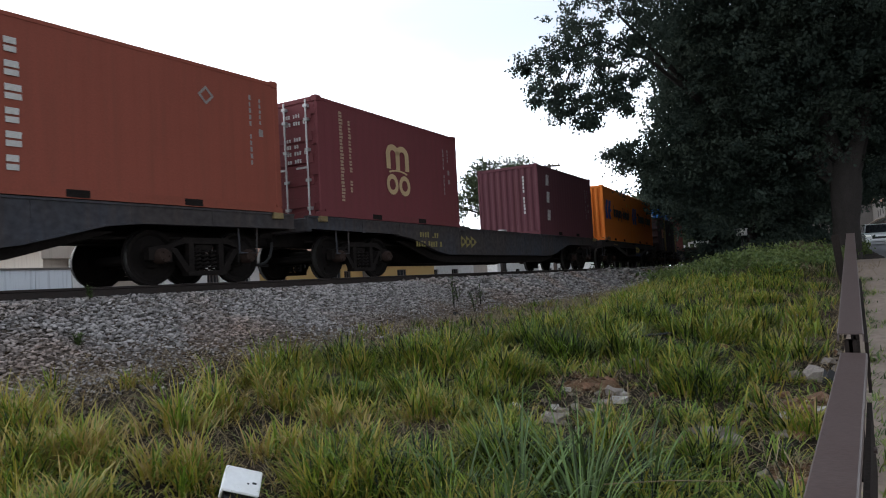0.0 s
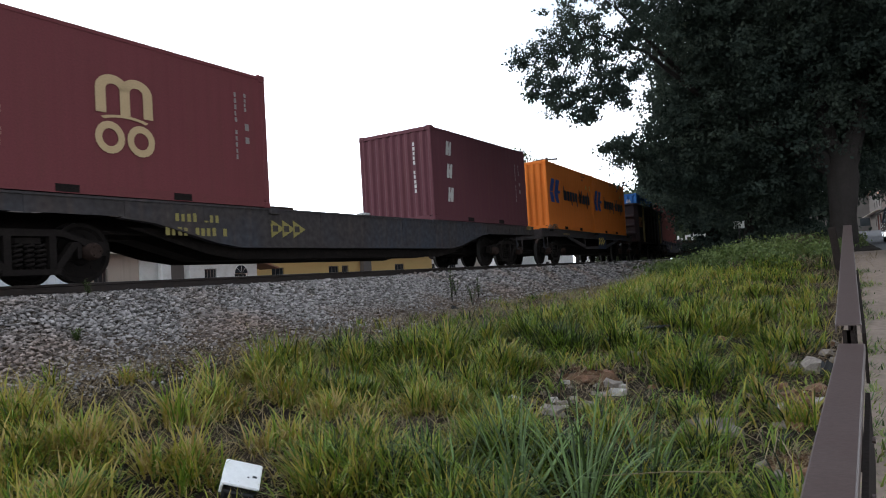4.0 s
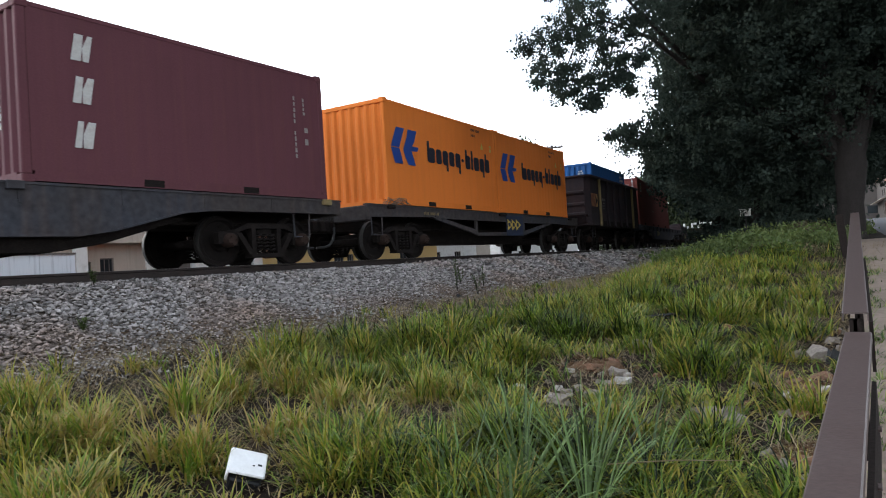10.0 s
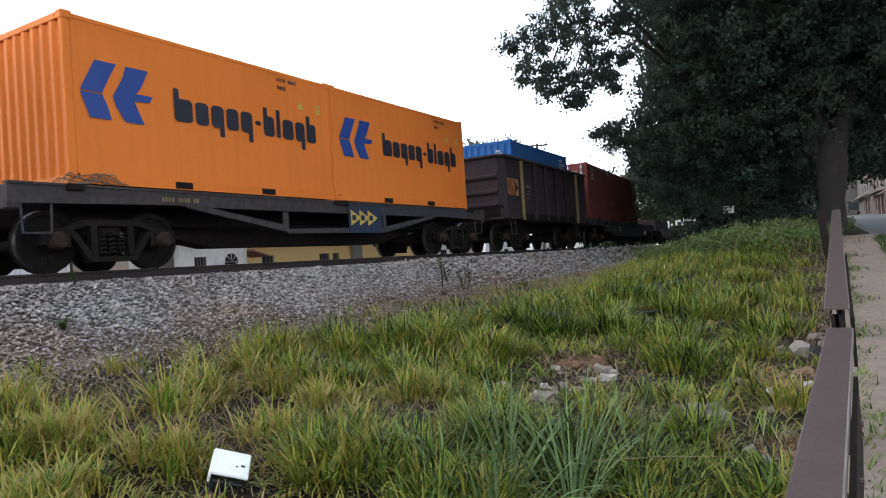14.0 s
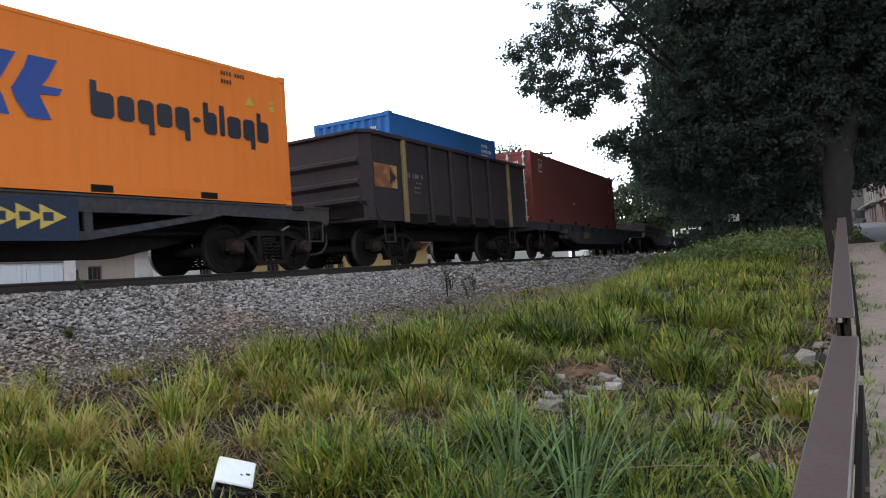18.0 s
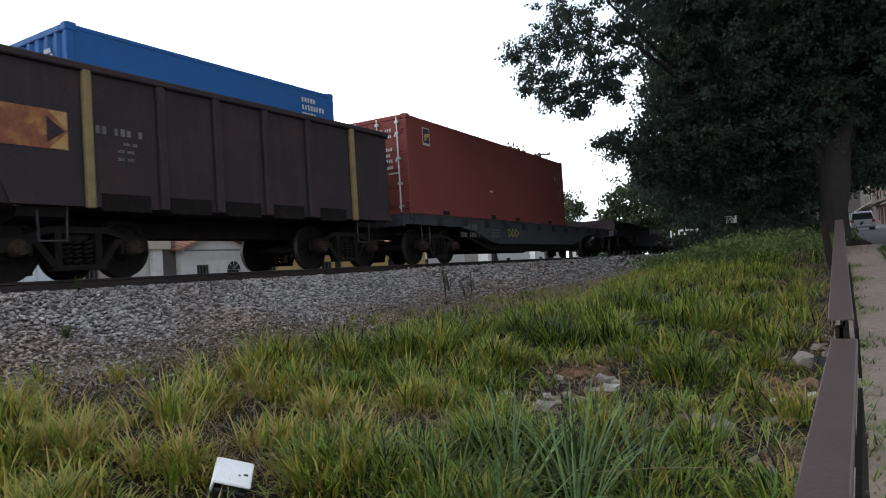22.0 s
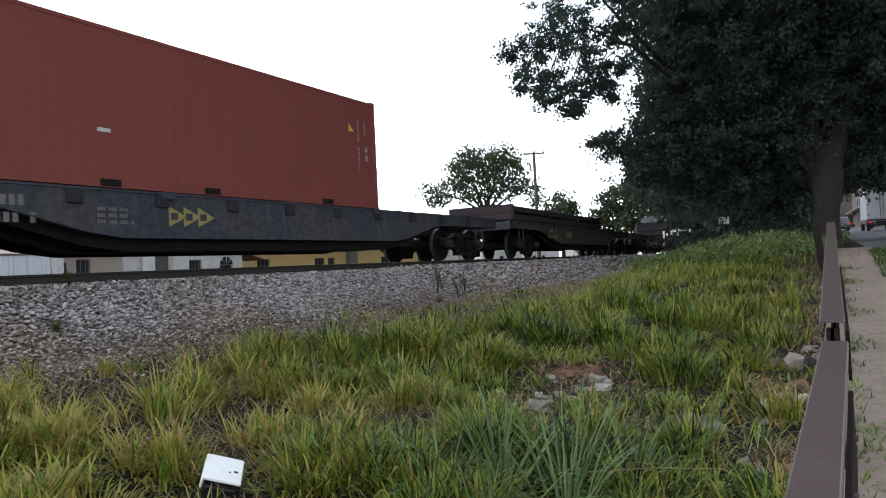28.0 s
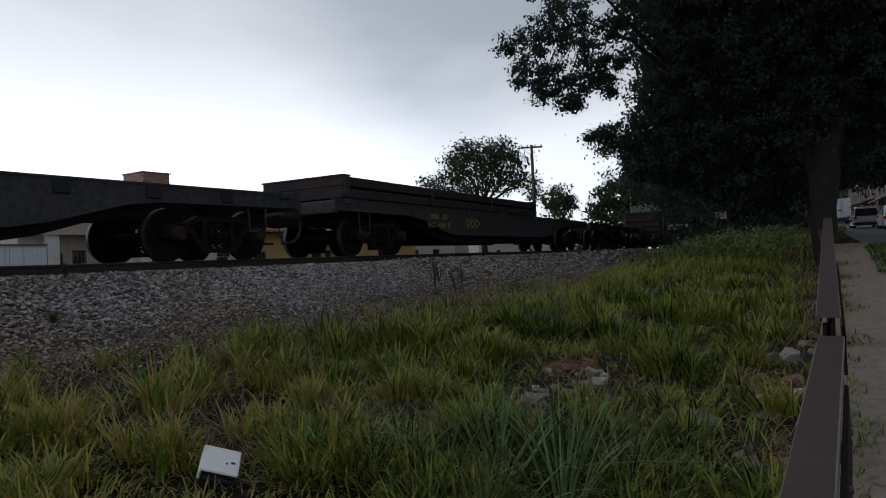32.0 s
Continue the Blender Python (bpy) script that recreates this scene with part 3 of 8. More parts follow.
def strip(name, xs, edge_a, edge_b, height, thick, mat, label, category):
    """A slab that follows the street's climb between two edges."""
    g = Geo()
    for x0, x1 in zip(xs[:-1], xs[1:]):
        q = [(x0, edge_a(x0)), (x1, edge_a(x1)), (x1, edge_b(x1)), (x0, edge_b(x0))]
        top = [(px, py, height(px)) for px, py in q]
        g.add(top + [(px, py, pz - thick) for px, py, pz in top], [(3, 2, 1, 0), (4, 5, 6, 7), (0, 1, 5, 4), (1, 2, 6, 5), (2, 3, 7, 6), (3, 0, 4, 7)])
    return tagged(new(name, g.mesh(name, mat)), label, category, kind="structure")


PATH_XS = [-20 + 2.5 * i for i in range(13)] + [11.2, 11.7, 12.2, 12.7, 13.2, 14, 15, 16.5, 18, 19, 20, 21, 22, 22.8]
ROAD_XS = [-330, -200, -100, -50] + [-20 + 2.5 * i for i in range(60)] + [140, 160, 200, 240]


def path_edge(x):
    return float(rail_line(x)) - 1.5 + 0.78 * float(ease((x - 11.6) / 1.9)) - 0.1 * float(ease((x - 18.5) / 3.5)) + 0.03 * math.sin(x * 2.9)


def road_edge(x):
    return float(np.interp(x, [-400, 15, 24, 45, 65, 100, 240], [rail_line(-400) - 1.64, rail_line(15) - 1.64, 0.45, 1.9, 3.4, 8.0, 22.0]))


strip("pavement", PATH_XS, lambda x: rail_line(x) + 0.12 + 0.04 * math.sin(x * 1.7), path_edge, lambda x: float(street_z(x)) + 0.03, 0.2, M_PATH,
      "dusty worn concrete footpath beside the railing", "pavement")
strip("kerb", PATH_XS, path_edge, lambda x: path_edge(x) - 0.14, lambda x: float(street_z(x)) + 0.045, 0.25, M_KERB,
      "dirty grey kerb stone between path and street", "kerb")
strip("road", ROAD_XS, road_edge, lambda x: road_edge(x) - 7.6, lambda x: float(street_z(x)) - 0.1, 0.15, M_ROAD,
      "worn grey asphalt street climbing past the trees", "road")


# ---------- railway track ----------
def on_track(a):
    """Plan place and heading at a length a along the track."""
    x = a - 2 / 3 * TRACK_BEND ** 2 * a ** 3
    return x, TRACK_Y + TRACK_BEND * x * x, math.atan(2 * TRACK_BEND * x)


def swept(profile, arcs, offset, base):
    """A rail's cross-section carried along the track."""
    v, n = [], len(profile)
    for a in arcs:
        x, y, h = on_track(a)
        for u, w in profile:
            o = offset + u
            v.append((x - o * math.sin(h), y + o * math.cos(h), base + w))
    f = [(k * n + i, k * n + (i + 1) % n, k * n + n + (i + 1) % n, k * n + n + i) for k in range(len(arcs) - 1) for i in range(n)]
    return Geo().add(v, f)


def build_track():
    track = thing("railway_track", "rusty broad-gauge railway track on a stone bank", "railway track", kind="structure")
    arcs = [-40, -20, -10] + [2.0 * i for i in range(0, 60)] + [125, 135, 145]
    foot = [(-0.07, -0.17), (0.07, -0.17), (0.07, -0.155), (0.012, -0.13), (0.012, -0.045), (0.036, -0.035), (0.036, -0.004), (-0.036, -0.004), (-0.036, -0.035), (-0.012, -0.045), (-0.012, -0.13), (-0.07, -0.155)]
    head = [(-0.03, -0.004), (0.03, -0.004), (0.026, 0.0), (-0.026, 0.0)]
    for off in (-0.835, 0.835):
        r = part("rail", swept(foot, arcs, off, RAIL_TOP), M_RAIL, track)
        part("rail_head", swept(head, arcs, off, RAIL_TOP), M_RAIL_TOP, r, "polished rail head")
    sl = Geo().box(-0.11, 0.11, -1.4, 1.4, -0.16, 0.0, bev=0.02).mesh("sleeper", M_SLEEPER)
    for i in range(120):
        x, y, h = on_track(0.6 * i - 2)
        part("sleeper", sl, M_SLEEPER, track, m=pose(x, y, RAIL_TOP - 0.172, 0, 0, math.degrees(h)))


build_track()

# ---------- the train ----------
# metres gone at every half second
STEPS = [0.03, 0.96, 1.87, 2.79, 3.69, 4.57, 5.47, 6.41, 7.3, 8.18, 9.06, 9.94, 10.85, 11.73, 12.62, 13.51, 14.39, 15.29, 16.17, 17.07, 18.0, 18.94, 19.85, 20.76, 21.69, 22.59, 23.52, 24.47, 25.36, 26.31, 27.24, 28.16, 29.1, 30.05, 31.01, 31.99, 33.0, 34.0, 34.98, 35.98, 36.98, 38.01, 39.04, 40.05, 41.09, 42.19, 43.25, 44.32, 45.38, 46.45, 47.52, 48.57, 49.69, 50.81, 51.94, 53.07, 54.2, 55.33, 56.47, 57.63, 58.77, 59.91, 61.09, 62.26, 63.43]
MOVERS, WHEELS, STREET_MOVERS = [], [], []


def train_way(t):
    """Metres that the train has gone at t seconds."""
    k = min(int(2 * t), 63)
    return STEPS[k] + (STEPS[k + 1] - STEPS[k]) * (2 * t - k)


def train_pose(a0, t, half=6.5, lift=0.0, shift=0.0):
    """Pose of a wagon whose middle lies at a0 when the clip starts; shift moves along the wagon."""
    a = a0 - train_way(t)
    x0, y0, _ = on_track(a - half)
    x1, y1, _ = on_track(a + half)
    xm, ym, _ = on_track(a)
    return pose(0.35 * (x0 + x1) / 2 + 0.65 * xm, 0.35 * (y0 + y1) / 2 + 0.65 * ym, RAIL_TOP + lift, 0, 0, math.degrees(math.atan2(y1 - y0, x1 - x0))) @ pose(shift, 0, 0)


WHEEL_R = 0.46


def wheelset_mesh():
    g = Geo()
    treads = []
    for s_ in (-1, 1):
        prof = [(-0.07, 0.10), (-0.07, 0.17), (-0.02, 0.20), (-0.02, 0.36), (-0.065, 0.40), (-0.065, WHEEL_R), (0.03, WHEEL_R + 0.004), (0.045, WHEEL_R + 0.028), (0.06, WHEEL_R + 0.028), (0.07, WHEEL_R), (0.07, 0.40), (0.02, 0.36), (0.02, 0.20), (0.08, 0.17), (0.08, 0.10)]
        k = len(g.f)
        g.lathe([(s_ * (0.80 - a_), r) for a_, r in prof], 28)
        treads += list(range(k + 5 * 28, k + 6 * 28))
    g.cyl((0, -1.1, 0), (0, 1.1, 0), 0.085, seg=14)
    # balance hole bosses that show the turning
    for s_ in (-1, 1):
        for i in range(3):
            an = 2 * math.pi * i / 3
            g.cyl((0.28 * math.cos(an), s_ * 0.775, 0.28 * math.sin(an)), (0.28 * math.cos(an), s_ * 0.835, 0.28 * math.sin(an)), 0.035, seg=8)
    me = bpy.data.meshes.new("wheelset")
    me.from_pydata(g.v, [], g.f)
    me.materials.append(M_WHEEL)
    me.materials.append(M_TREAD)
    for i in treads:
        me.polygons[i].material_index = 1
    me.polygons.foreach_set("use_smooth", [True] * len(me.polygons))
    me.set_sharp_from_angle(angle=radians(35))
    return me


def bogie_meshes():
    side = Geo()
    w0, w1 = -0.07, 0.07
    side.prism([(-1.12, 0.40), (-1.12, 0.60), (-0.72, 0.66), (-0.45, 0.78), (0.45, 0.78), (0.72, 0.66), (1.12, 0.60), (1.12, 0.40), (1.02, 0.40), (0.98, 0.55), (0.76, 0.55), (0.70, 0.60), (0.45, 0.68), (-0.45, 0.68), (-0.70, 0.60), (-0.76, 0.55), (-0.98, 0.55), (-1.02, 0.40)], w0, w1)
    for s_ in (-1, 1):
        side.prism([(s_ * 0.72, 0.60), (s_ * 0.60, 0.60), (s_ * 0.30, 0.20), (s_ * 0.38, 0.14)], w0, w1)
        side.prism([(s_ * 0.26, 0.68), (s_ * 0.36, 0.68), (s_ * 0.36, 0.20), (s_ * 0.26, 0.20)], w0, w1)
        side.box(*sorted((s_ * 0.68, s_ * 0.74)), -0.06, 0.06, 0.36, 0.58)
    side.box(-0.40, 0.40, -0.10, 0.10, 0.13, 0.21)
    side.box(-0.3, 0.3, -0.03, 0.1, 0.68, 0.74)
    turns = [2 * math.pi * i / 9 for i in range(46)]
    springs = Geo().tube([(0.058 * math.cos(a), 0.058 * math.sin(a), 0.225 + 0.0075 * i) for i, a in enumerate(turns)], 0.022, 6)
    cap = Geo().lathe([(-0.16, 0.03), (-0.16, 0.10), (-0.10, 0.13), (0.05, 0.13)], 16)
    for i in range(3):
        an = 2 * math.pi * i / 3
        cap.cyl((0.07 * math.cos(an), -0.16, 0.07 * math.sin(an)), (0.07 * math.cos(an), -0.185, 0.07 * math.sin(an)), 0.02, seg=6)
    bolster = Geo().box(-0.20, 0.20, -1.05, 1.05, 0.56, 0.68, bev=0.02).cyl((0, 0, 0.68), (0, 0, 0.8), 0.2, seg=16)
    bolster.box(-0.75, -0.65, -0.9, 0.9, 0.34, 0.44).box(0.65, 0.75, -0.9, 0.9, 0.34, 0.44)
    bolster.cyl((-0.7, 0.1, 0.45), (0.7, 0.1, 0.55), 0.03, seg=8)
    return (side.mesh("side_frame", M_BOGIE), springs.mesh("coil_spring", M_BOGIE, True), cap.mesh("axle_cap", M_HUB, True), bolster.mesh("bogie", M_BOGIE))


WHEELSET, (SIDE_FRAME, SPRINGS, AXLE_CAP, BOLSTER) = wheelset_mesh(), bogie_meshes()


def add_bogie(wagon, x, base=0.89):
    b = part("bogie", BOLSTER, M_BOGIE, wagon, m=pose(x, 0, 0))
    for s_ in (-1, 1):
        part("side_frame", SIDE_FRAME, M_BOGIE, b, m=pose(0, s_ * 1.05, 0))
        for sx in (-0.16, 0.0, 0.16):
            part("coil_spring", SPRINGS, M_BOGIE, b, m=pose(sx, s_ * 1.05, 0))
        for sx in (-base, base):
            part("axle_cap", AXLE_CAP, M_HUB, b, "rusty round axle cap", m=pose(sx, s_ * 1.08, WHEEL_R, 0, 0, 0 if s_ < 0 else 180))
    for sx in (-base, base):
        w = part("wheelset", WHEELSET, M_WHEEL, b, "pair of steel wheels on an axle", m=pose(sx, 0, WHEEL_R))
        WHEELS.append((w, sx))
    return b


COUPLER = Geo().box(-0.45, 0.25, -0.09, 0.09, 0.72, 0.92, bev=0.02).box(-0.72, -0.45, -0.17, 0.14, 0.68, 0.97, bev=0.04).box(-0.80, -0.66, 0.02, 0.18, 0.70, 0.95, bev=0.03).mesh("coupler", M_BOGIE)
HOSE = Geo().tube([(-0.04, -0.27, 0.80), (-0.07, -0.29, 0.66), (-0.13, -0.29, 0.50), (-0.22, -0.26, 0.39), (-0.33, -0.2, 0.345), (-0.48, -0.08, 0.335)], 0.030, 8).mesh("brake_hose", M_HOSE, True)
STIRRUP = Geo().tube([(-0.22, 0, 0.05), (-0.20, 0, -0.46), (0.20, 0, -0.46), (0.22, 0, 0.05)], 0.018, 6).box(-0.2, 0.2, -0.03, 0.03, -0.475, -0.455).mesh("step_stirrup", M_WAGON, True)


def end_gear(wagon, half, side_y, z_sill, inset=1.15):
    for s_ in (-1, 1):
        turn = 0 if s_ < 0 else 180
        part("coupler", COUPLER, M_BOGIE, wagon, m=pose(s_ * half, 0, 0, 0, 0, turn))
        part("brake_hose", HOSE, M_HOSE, wagon, "sagging black brake hose", m=pose(s_ * half, 0, 0, 0, 0, turn))
        for sy in (-1, 1):
            part("step_stirrup", STIRRUP, M_WAGON, wagon, "bent steel footstep", m=pose(s_ * (half - inset), sy * (side_y - 0.03), z_sill))


def arrow_emblem(wagon, w, h, paint, ground, x, y, z):
    """Three painted arrowheads in a row, each with a dark block in it."""
    for i in range(3):
        a = part("arrowhead", Geo().prism([(0, 0), (w * 0.66, h * 0.5), (0, h)], -0.006, 0), paint, wagon, "dull yellow painted arrowhead", m=pose(x + i * w * 0.56, y, z))
        part("block", Geo().box(w * 0.07, w * 0.33, -0.0095, -0.007, h * 0.33, h * 0.67), ground, a, "dark block in the arrowhead")


def marks(rows, h, gap_every=0, seed=1, upright=False, w=None):
    """Plain bars in place of small writing: rows of (x, z, count)."""
    rnd = random.Random(seed)
    g = Geo()
    w = w or h * 0.55
    for x, z, n in rows:
        for i in range(n):
            if gap_every and i % gap_every == gap_every - 1:
                continue
            dx = i * w * 1.45 if not upright else 0
            dz = -i * h * 1.3 if upright else 0
            ww = w * rnd.uniform(0.7, 1.0)
            g.box(x + dx, x + dx + ww, -0.004, 0.0, z + dz, z + dz + h * rnd.uniform(0.85, 1.0))
    return g


DECK = 1.27


def flat_wagon(blue=False, seed=0):
    """Long container flat with deep fish-belly sides."""
    L, side_y = 19.0, 1.24
    half = L / 2
    body = M_WAGON_BLUE if blue else M_WAGON
    w = thing("flat_wagon", "blue-grey long container flat wagon with deep fish-belly sides" if blue else "soot-dark long container flat wagon with deep fish-belly sides", "railway wagon", group="wagons of the train")
    prof = [(-half, 1.02), (-half, DECK), (half, DECK), (half, 1.02), (half - 3.3, 1.0), (half - 3.9, 0.94), (half - 5.1, 0.64), (half - 5.7, 0.55), (-half + 5.7, 0.55), (-half + 5.1, 0.64), (-half + 3.9, 0.94), (-half + 3.3, 1.0)]
    for s_ in (-1, 1):
        sill = part("side_sill", Geo().prism(prof, s_ * side_y, s_ * (side_y - 0.03)), body, w)
        fl = Geo()
        fl.box(-half, half, *sorted((s_ * (side_y - 0.09), s_ * (side_y + 0.025))), DECK - 0.02, DECK + 0.015)
        low = prof[3:]
        for (xa, za), (xb, zb) in zip(low[:-1], low[1:]):
            fl.prism([(xa, za), (xb, zb), (xb, zb - 0.03), (xa, za - 0.03)], s_ * (side_y - 0.12), s_ * (side_y + 0.035))
        part("flange", fl, body, sill)
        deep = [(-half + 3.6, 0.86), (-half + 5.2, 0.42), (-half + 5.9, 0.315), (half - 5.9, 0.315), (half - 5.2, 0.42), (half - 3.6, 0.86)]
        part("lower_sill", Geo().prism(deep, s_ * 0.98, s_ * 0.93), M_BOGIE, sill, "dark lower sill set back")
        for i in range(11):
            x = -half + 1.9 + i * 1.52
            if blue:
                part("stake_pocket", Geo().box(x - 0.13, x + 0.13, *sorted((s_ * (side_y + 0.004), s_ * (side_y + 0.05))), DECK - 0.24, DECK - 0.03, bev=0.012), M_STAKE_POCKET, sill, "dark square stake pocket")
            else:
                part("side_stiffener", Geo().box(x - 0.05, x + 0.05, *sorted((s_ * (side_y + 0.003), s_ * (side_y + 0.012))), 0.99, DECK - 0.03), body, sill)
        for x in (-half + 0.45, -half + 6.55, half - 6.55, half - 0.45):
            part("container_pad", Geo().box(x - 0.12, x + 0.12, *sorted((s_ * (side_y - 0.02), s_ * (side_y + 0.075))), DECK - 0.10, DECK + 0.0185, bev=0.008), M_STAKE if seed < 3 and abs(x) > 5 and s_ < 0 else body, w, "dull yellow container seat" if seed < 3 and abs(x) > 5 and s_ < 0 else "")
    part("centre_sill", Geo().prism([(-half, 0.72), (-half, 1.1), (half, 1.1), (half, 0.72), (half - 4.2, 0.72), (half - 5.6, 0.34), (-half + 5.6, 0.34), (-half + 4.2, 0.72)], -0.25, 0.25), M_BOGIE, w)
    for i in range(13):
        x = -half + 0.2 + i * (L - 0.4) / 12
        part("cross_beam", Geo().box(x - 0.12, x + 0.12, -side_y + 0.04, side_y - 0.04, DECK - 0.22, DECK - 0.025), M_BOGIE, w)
    for s_ in (-1, 1):
        part("headstock", Geo().box(*sorted((s_ * half, s_ * (half - 0.16))), -side_y + 0.005, side_y - 0.005, 0.96, DECK - 0.024, bev=0.02), body, w)
    part("brake_pipe", Geo().tube([(-half + 0.5, -0.7, 0.8), (-half + 4.6, -0.7, 0.78), (-half + 5.8, -0.7, 0.5), (half - 5.8, -0.7, 0.5), (half - 4.6, -0.7, 0.78), (half - 0.5, -0.7, 0.8)], 0.03, 6), M_BOGIE, w)
    part("air_tank", Geo().lathe([(-0.6, 0.06), (-0.55, 0.17), (0.55, 0.17), (0.6, 0.06)], 14, "x", pose(2.2, 0.6, 0.62)), M_BOGIE, w, smooth=True)
    end_gear(w, half, side_y, 0.98)
    for s_ in (-half + 2.0, half - 2.0):
        add_bogie(w, s_)
    y = -side_y - 0.006
    arrow_emblem(w, 0.54, 0.35, M_YELLOW_MARK, body, -3.02 if not blue else -2.92, y, 0.72)
    part("lock_pedestal", Geo().box(-2.95, -2.3, -side_y + 0.05, -side_y + 0.3, DECK + 0.016, DECK + 0.075, bev=0.015), M_HUB, w, "rusty folded container lock")
    part("lock_pedestal", Geo().box(-0.02, 0.28, -side_y + 0.06, -side_y + 0.26, DECK + 0.016, DECK + 0.085, bev=0.02), M_GALV, w, "pale steel container lock")
    part("number_stencil", marks([(0, 0, 11), (0.2, 0.24, 8)], 0.15, 5, seed), M_YELLOW_MARK if not blue else M_EMBOSS, w, "faded painted numbers as bars", m=pose(-6.4 if blue else -5.4, y, 0.72))
    if blue:
        part("data_marks", marks([(0, 0, 13), (0, 0.1, 11), (0, 0.2, 12)], 0.06, 4, seed + 3), M_EMBOSS, w, "small faded data lines", m=pose(-4.2, y, 0.74))
    return w, half


def truss_wagon(wires=False):
    """Shorter container flat with shallow sills and a trussed side."""
    L, side_y = 14.1, 1.22
    half = L / 2
    w = thing("truss_flat_wagon", "black short flat wagon with trussed side beams", "railway wagon", group="wagons of the train")
    for s_ in (-1, 1):
        ys = sorted((s_ * side_y, s_ * (side_y - 0.05)))
        sill = part("side_sill", Geo().prism([(-half, 0.98), (-half, DECK), (half, DECK), (half, 0.98), (half - 2.9, 1.04), (-half + 2.9, 1.04)], *ys), M_WAGON, w)
        part("flange", Geo().box(-half, half, *sorted((s_ * (side_y - 0.1), s_ * (side_y + 0.03))), DECK - 0.018, DECK + 0.014).box(-half + 2.9, half - 2.9, *sorted((s_ * (side_y - 0.1), s_ * (side_y + 0.03))), 1.012, 1.04), M_WAGON, sill)
        for a, b in (((-half + 3.0, 1.05), (-1.7, 0.62)), ((half - 3.0, 1.05), (1.7, 0.62)), ((-1.7, 0.62), (1.7, 0.62))):
            part("truss_bar", Geo().prism([(a[0], a[1] - 0.06), (a[0], a[1] + 0.03), (b[0], b[1] + 0.10), (b[0], b[1] - 0.03)], *sorted((s_ * (side_y + 0.02), s_ * (side_y - 0.06)))), M_WAGON, sill)
        for x in (-1.7, 1.7):
            part("queen_post", Geo().box(x - 0.07, x + 0.07, *ys, 0.64, 1.02), M_WAGON, sill)
        for x in (-half + 0.95, -0.05, 0.15, half - 0.95):
            part("container_pad", Geo().box(x - 0.13, x + 0.13, *sorted((s_ * (side_y - 0.02), s_ * (side_y + 0.07))), DECK - 0.08, DECK + 0.0185, bev=0.008), M_BOGIE, w)
    part("emblem_plate", Geo().box(-0.64, 0.64, -side_y - 0.05, -side_y - 0.035, 0.57, 1.21, bev=0.006), M_PLATE, w, "dark blue side plate", m=pose(0.89, 0, 0))
    arrow_emblem(w, 0.57, 0.36, M_YELLOW, M_PLATE, 0.33, -side_y - 0.0515, 0.74)
    part("centre_sill", Geo().prism([(-half, 0.70), (-half, 1.15), (half, 1.15), (half, 0.70), (half - 2.6, 0.70), (half - 4.3, 0.36), (-half + 4.3, 0.36), (-half + 2.6, 0.70)], -0.25, 0.25), M_BOGIE, w)
    for i in range(10):
        x = -half + 0.2 + i * (L - 0.4) / 9
        part("cross_beam", Geo().box(x - 0.1, x + 0.1, -side_y + 0.06, side_y - 0.06, DECK - 0.2, DECK - 0.022), M_BOGIE, w)
    for s_ in (-1, 1):
        part("headstock", Geo().box(*sorted((s_ * half, s_ * (half - 0.18))), -side_y + 0.005, side_y - 0.005, 0.9, DECK - 0.022, bev=0.02), M_WAGON, w)
    part("number_stencil", marks([(0, 0, 12)], 0.08, 5, 9), M_STAKE, w, "faded painted numbers as bars", m=pose(-4.6, -side_y - 0.005, 1.09))
    part("brake_pipe", Geo().tube([(-half + 0.5, -0.6, 0.75), (half - 0.5, -0.6, 0.75)], 0.03, 6), M_BOGIE, w)
    part("air_tank", Geo().lathe([(-0.6, 0.06), (-0.55, 0.17), (0.55, 0.17), (0.6, 0.06)], 14, "x", pose(-2.6, 0.5, 0.75)), M_BOGIE, w, smooth=True)
    if wires:
        rnd = random.Random(31)
        for i in range(9):
            x = -half + 0.62 + 0.07 * i
            pts = [(x, -side_y - 0.02, DECK + 0.02), (x + rnd.uniform(0.1, 0.3), -side_y - rnd.uniform(0.0, 0.06), DECK + rnd.uniform(0.03, 0.2)), (x + rnd.uniform(0.3, 0.55), -side_y - rnd.uniform(0.0, 0.06), DECK + rnd.uniform(0.02, 0.22)), (x + rnd.uniform(0.55, 0.75), -side_y - 0.02, DECK + rnd.uniform(0.02, 0.07))]
            part("tie_wire", Geo().tube(pts, 0.009, 6), M_ROD, w, "loose bent tie wire on the deck's edge")
    end_gear(w, half, side_y, 1.03, 0.4)
    for x in (-5.45, 5.45):
        add_bogie(w, x)
    return w, half


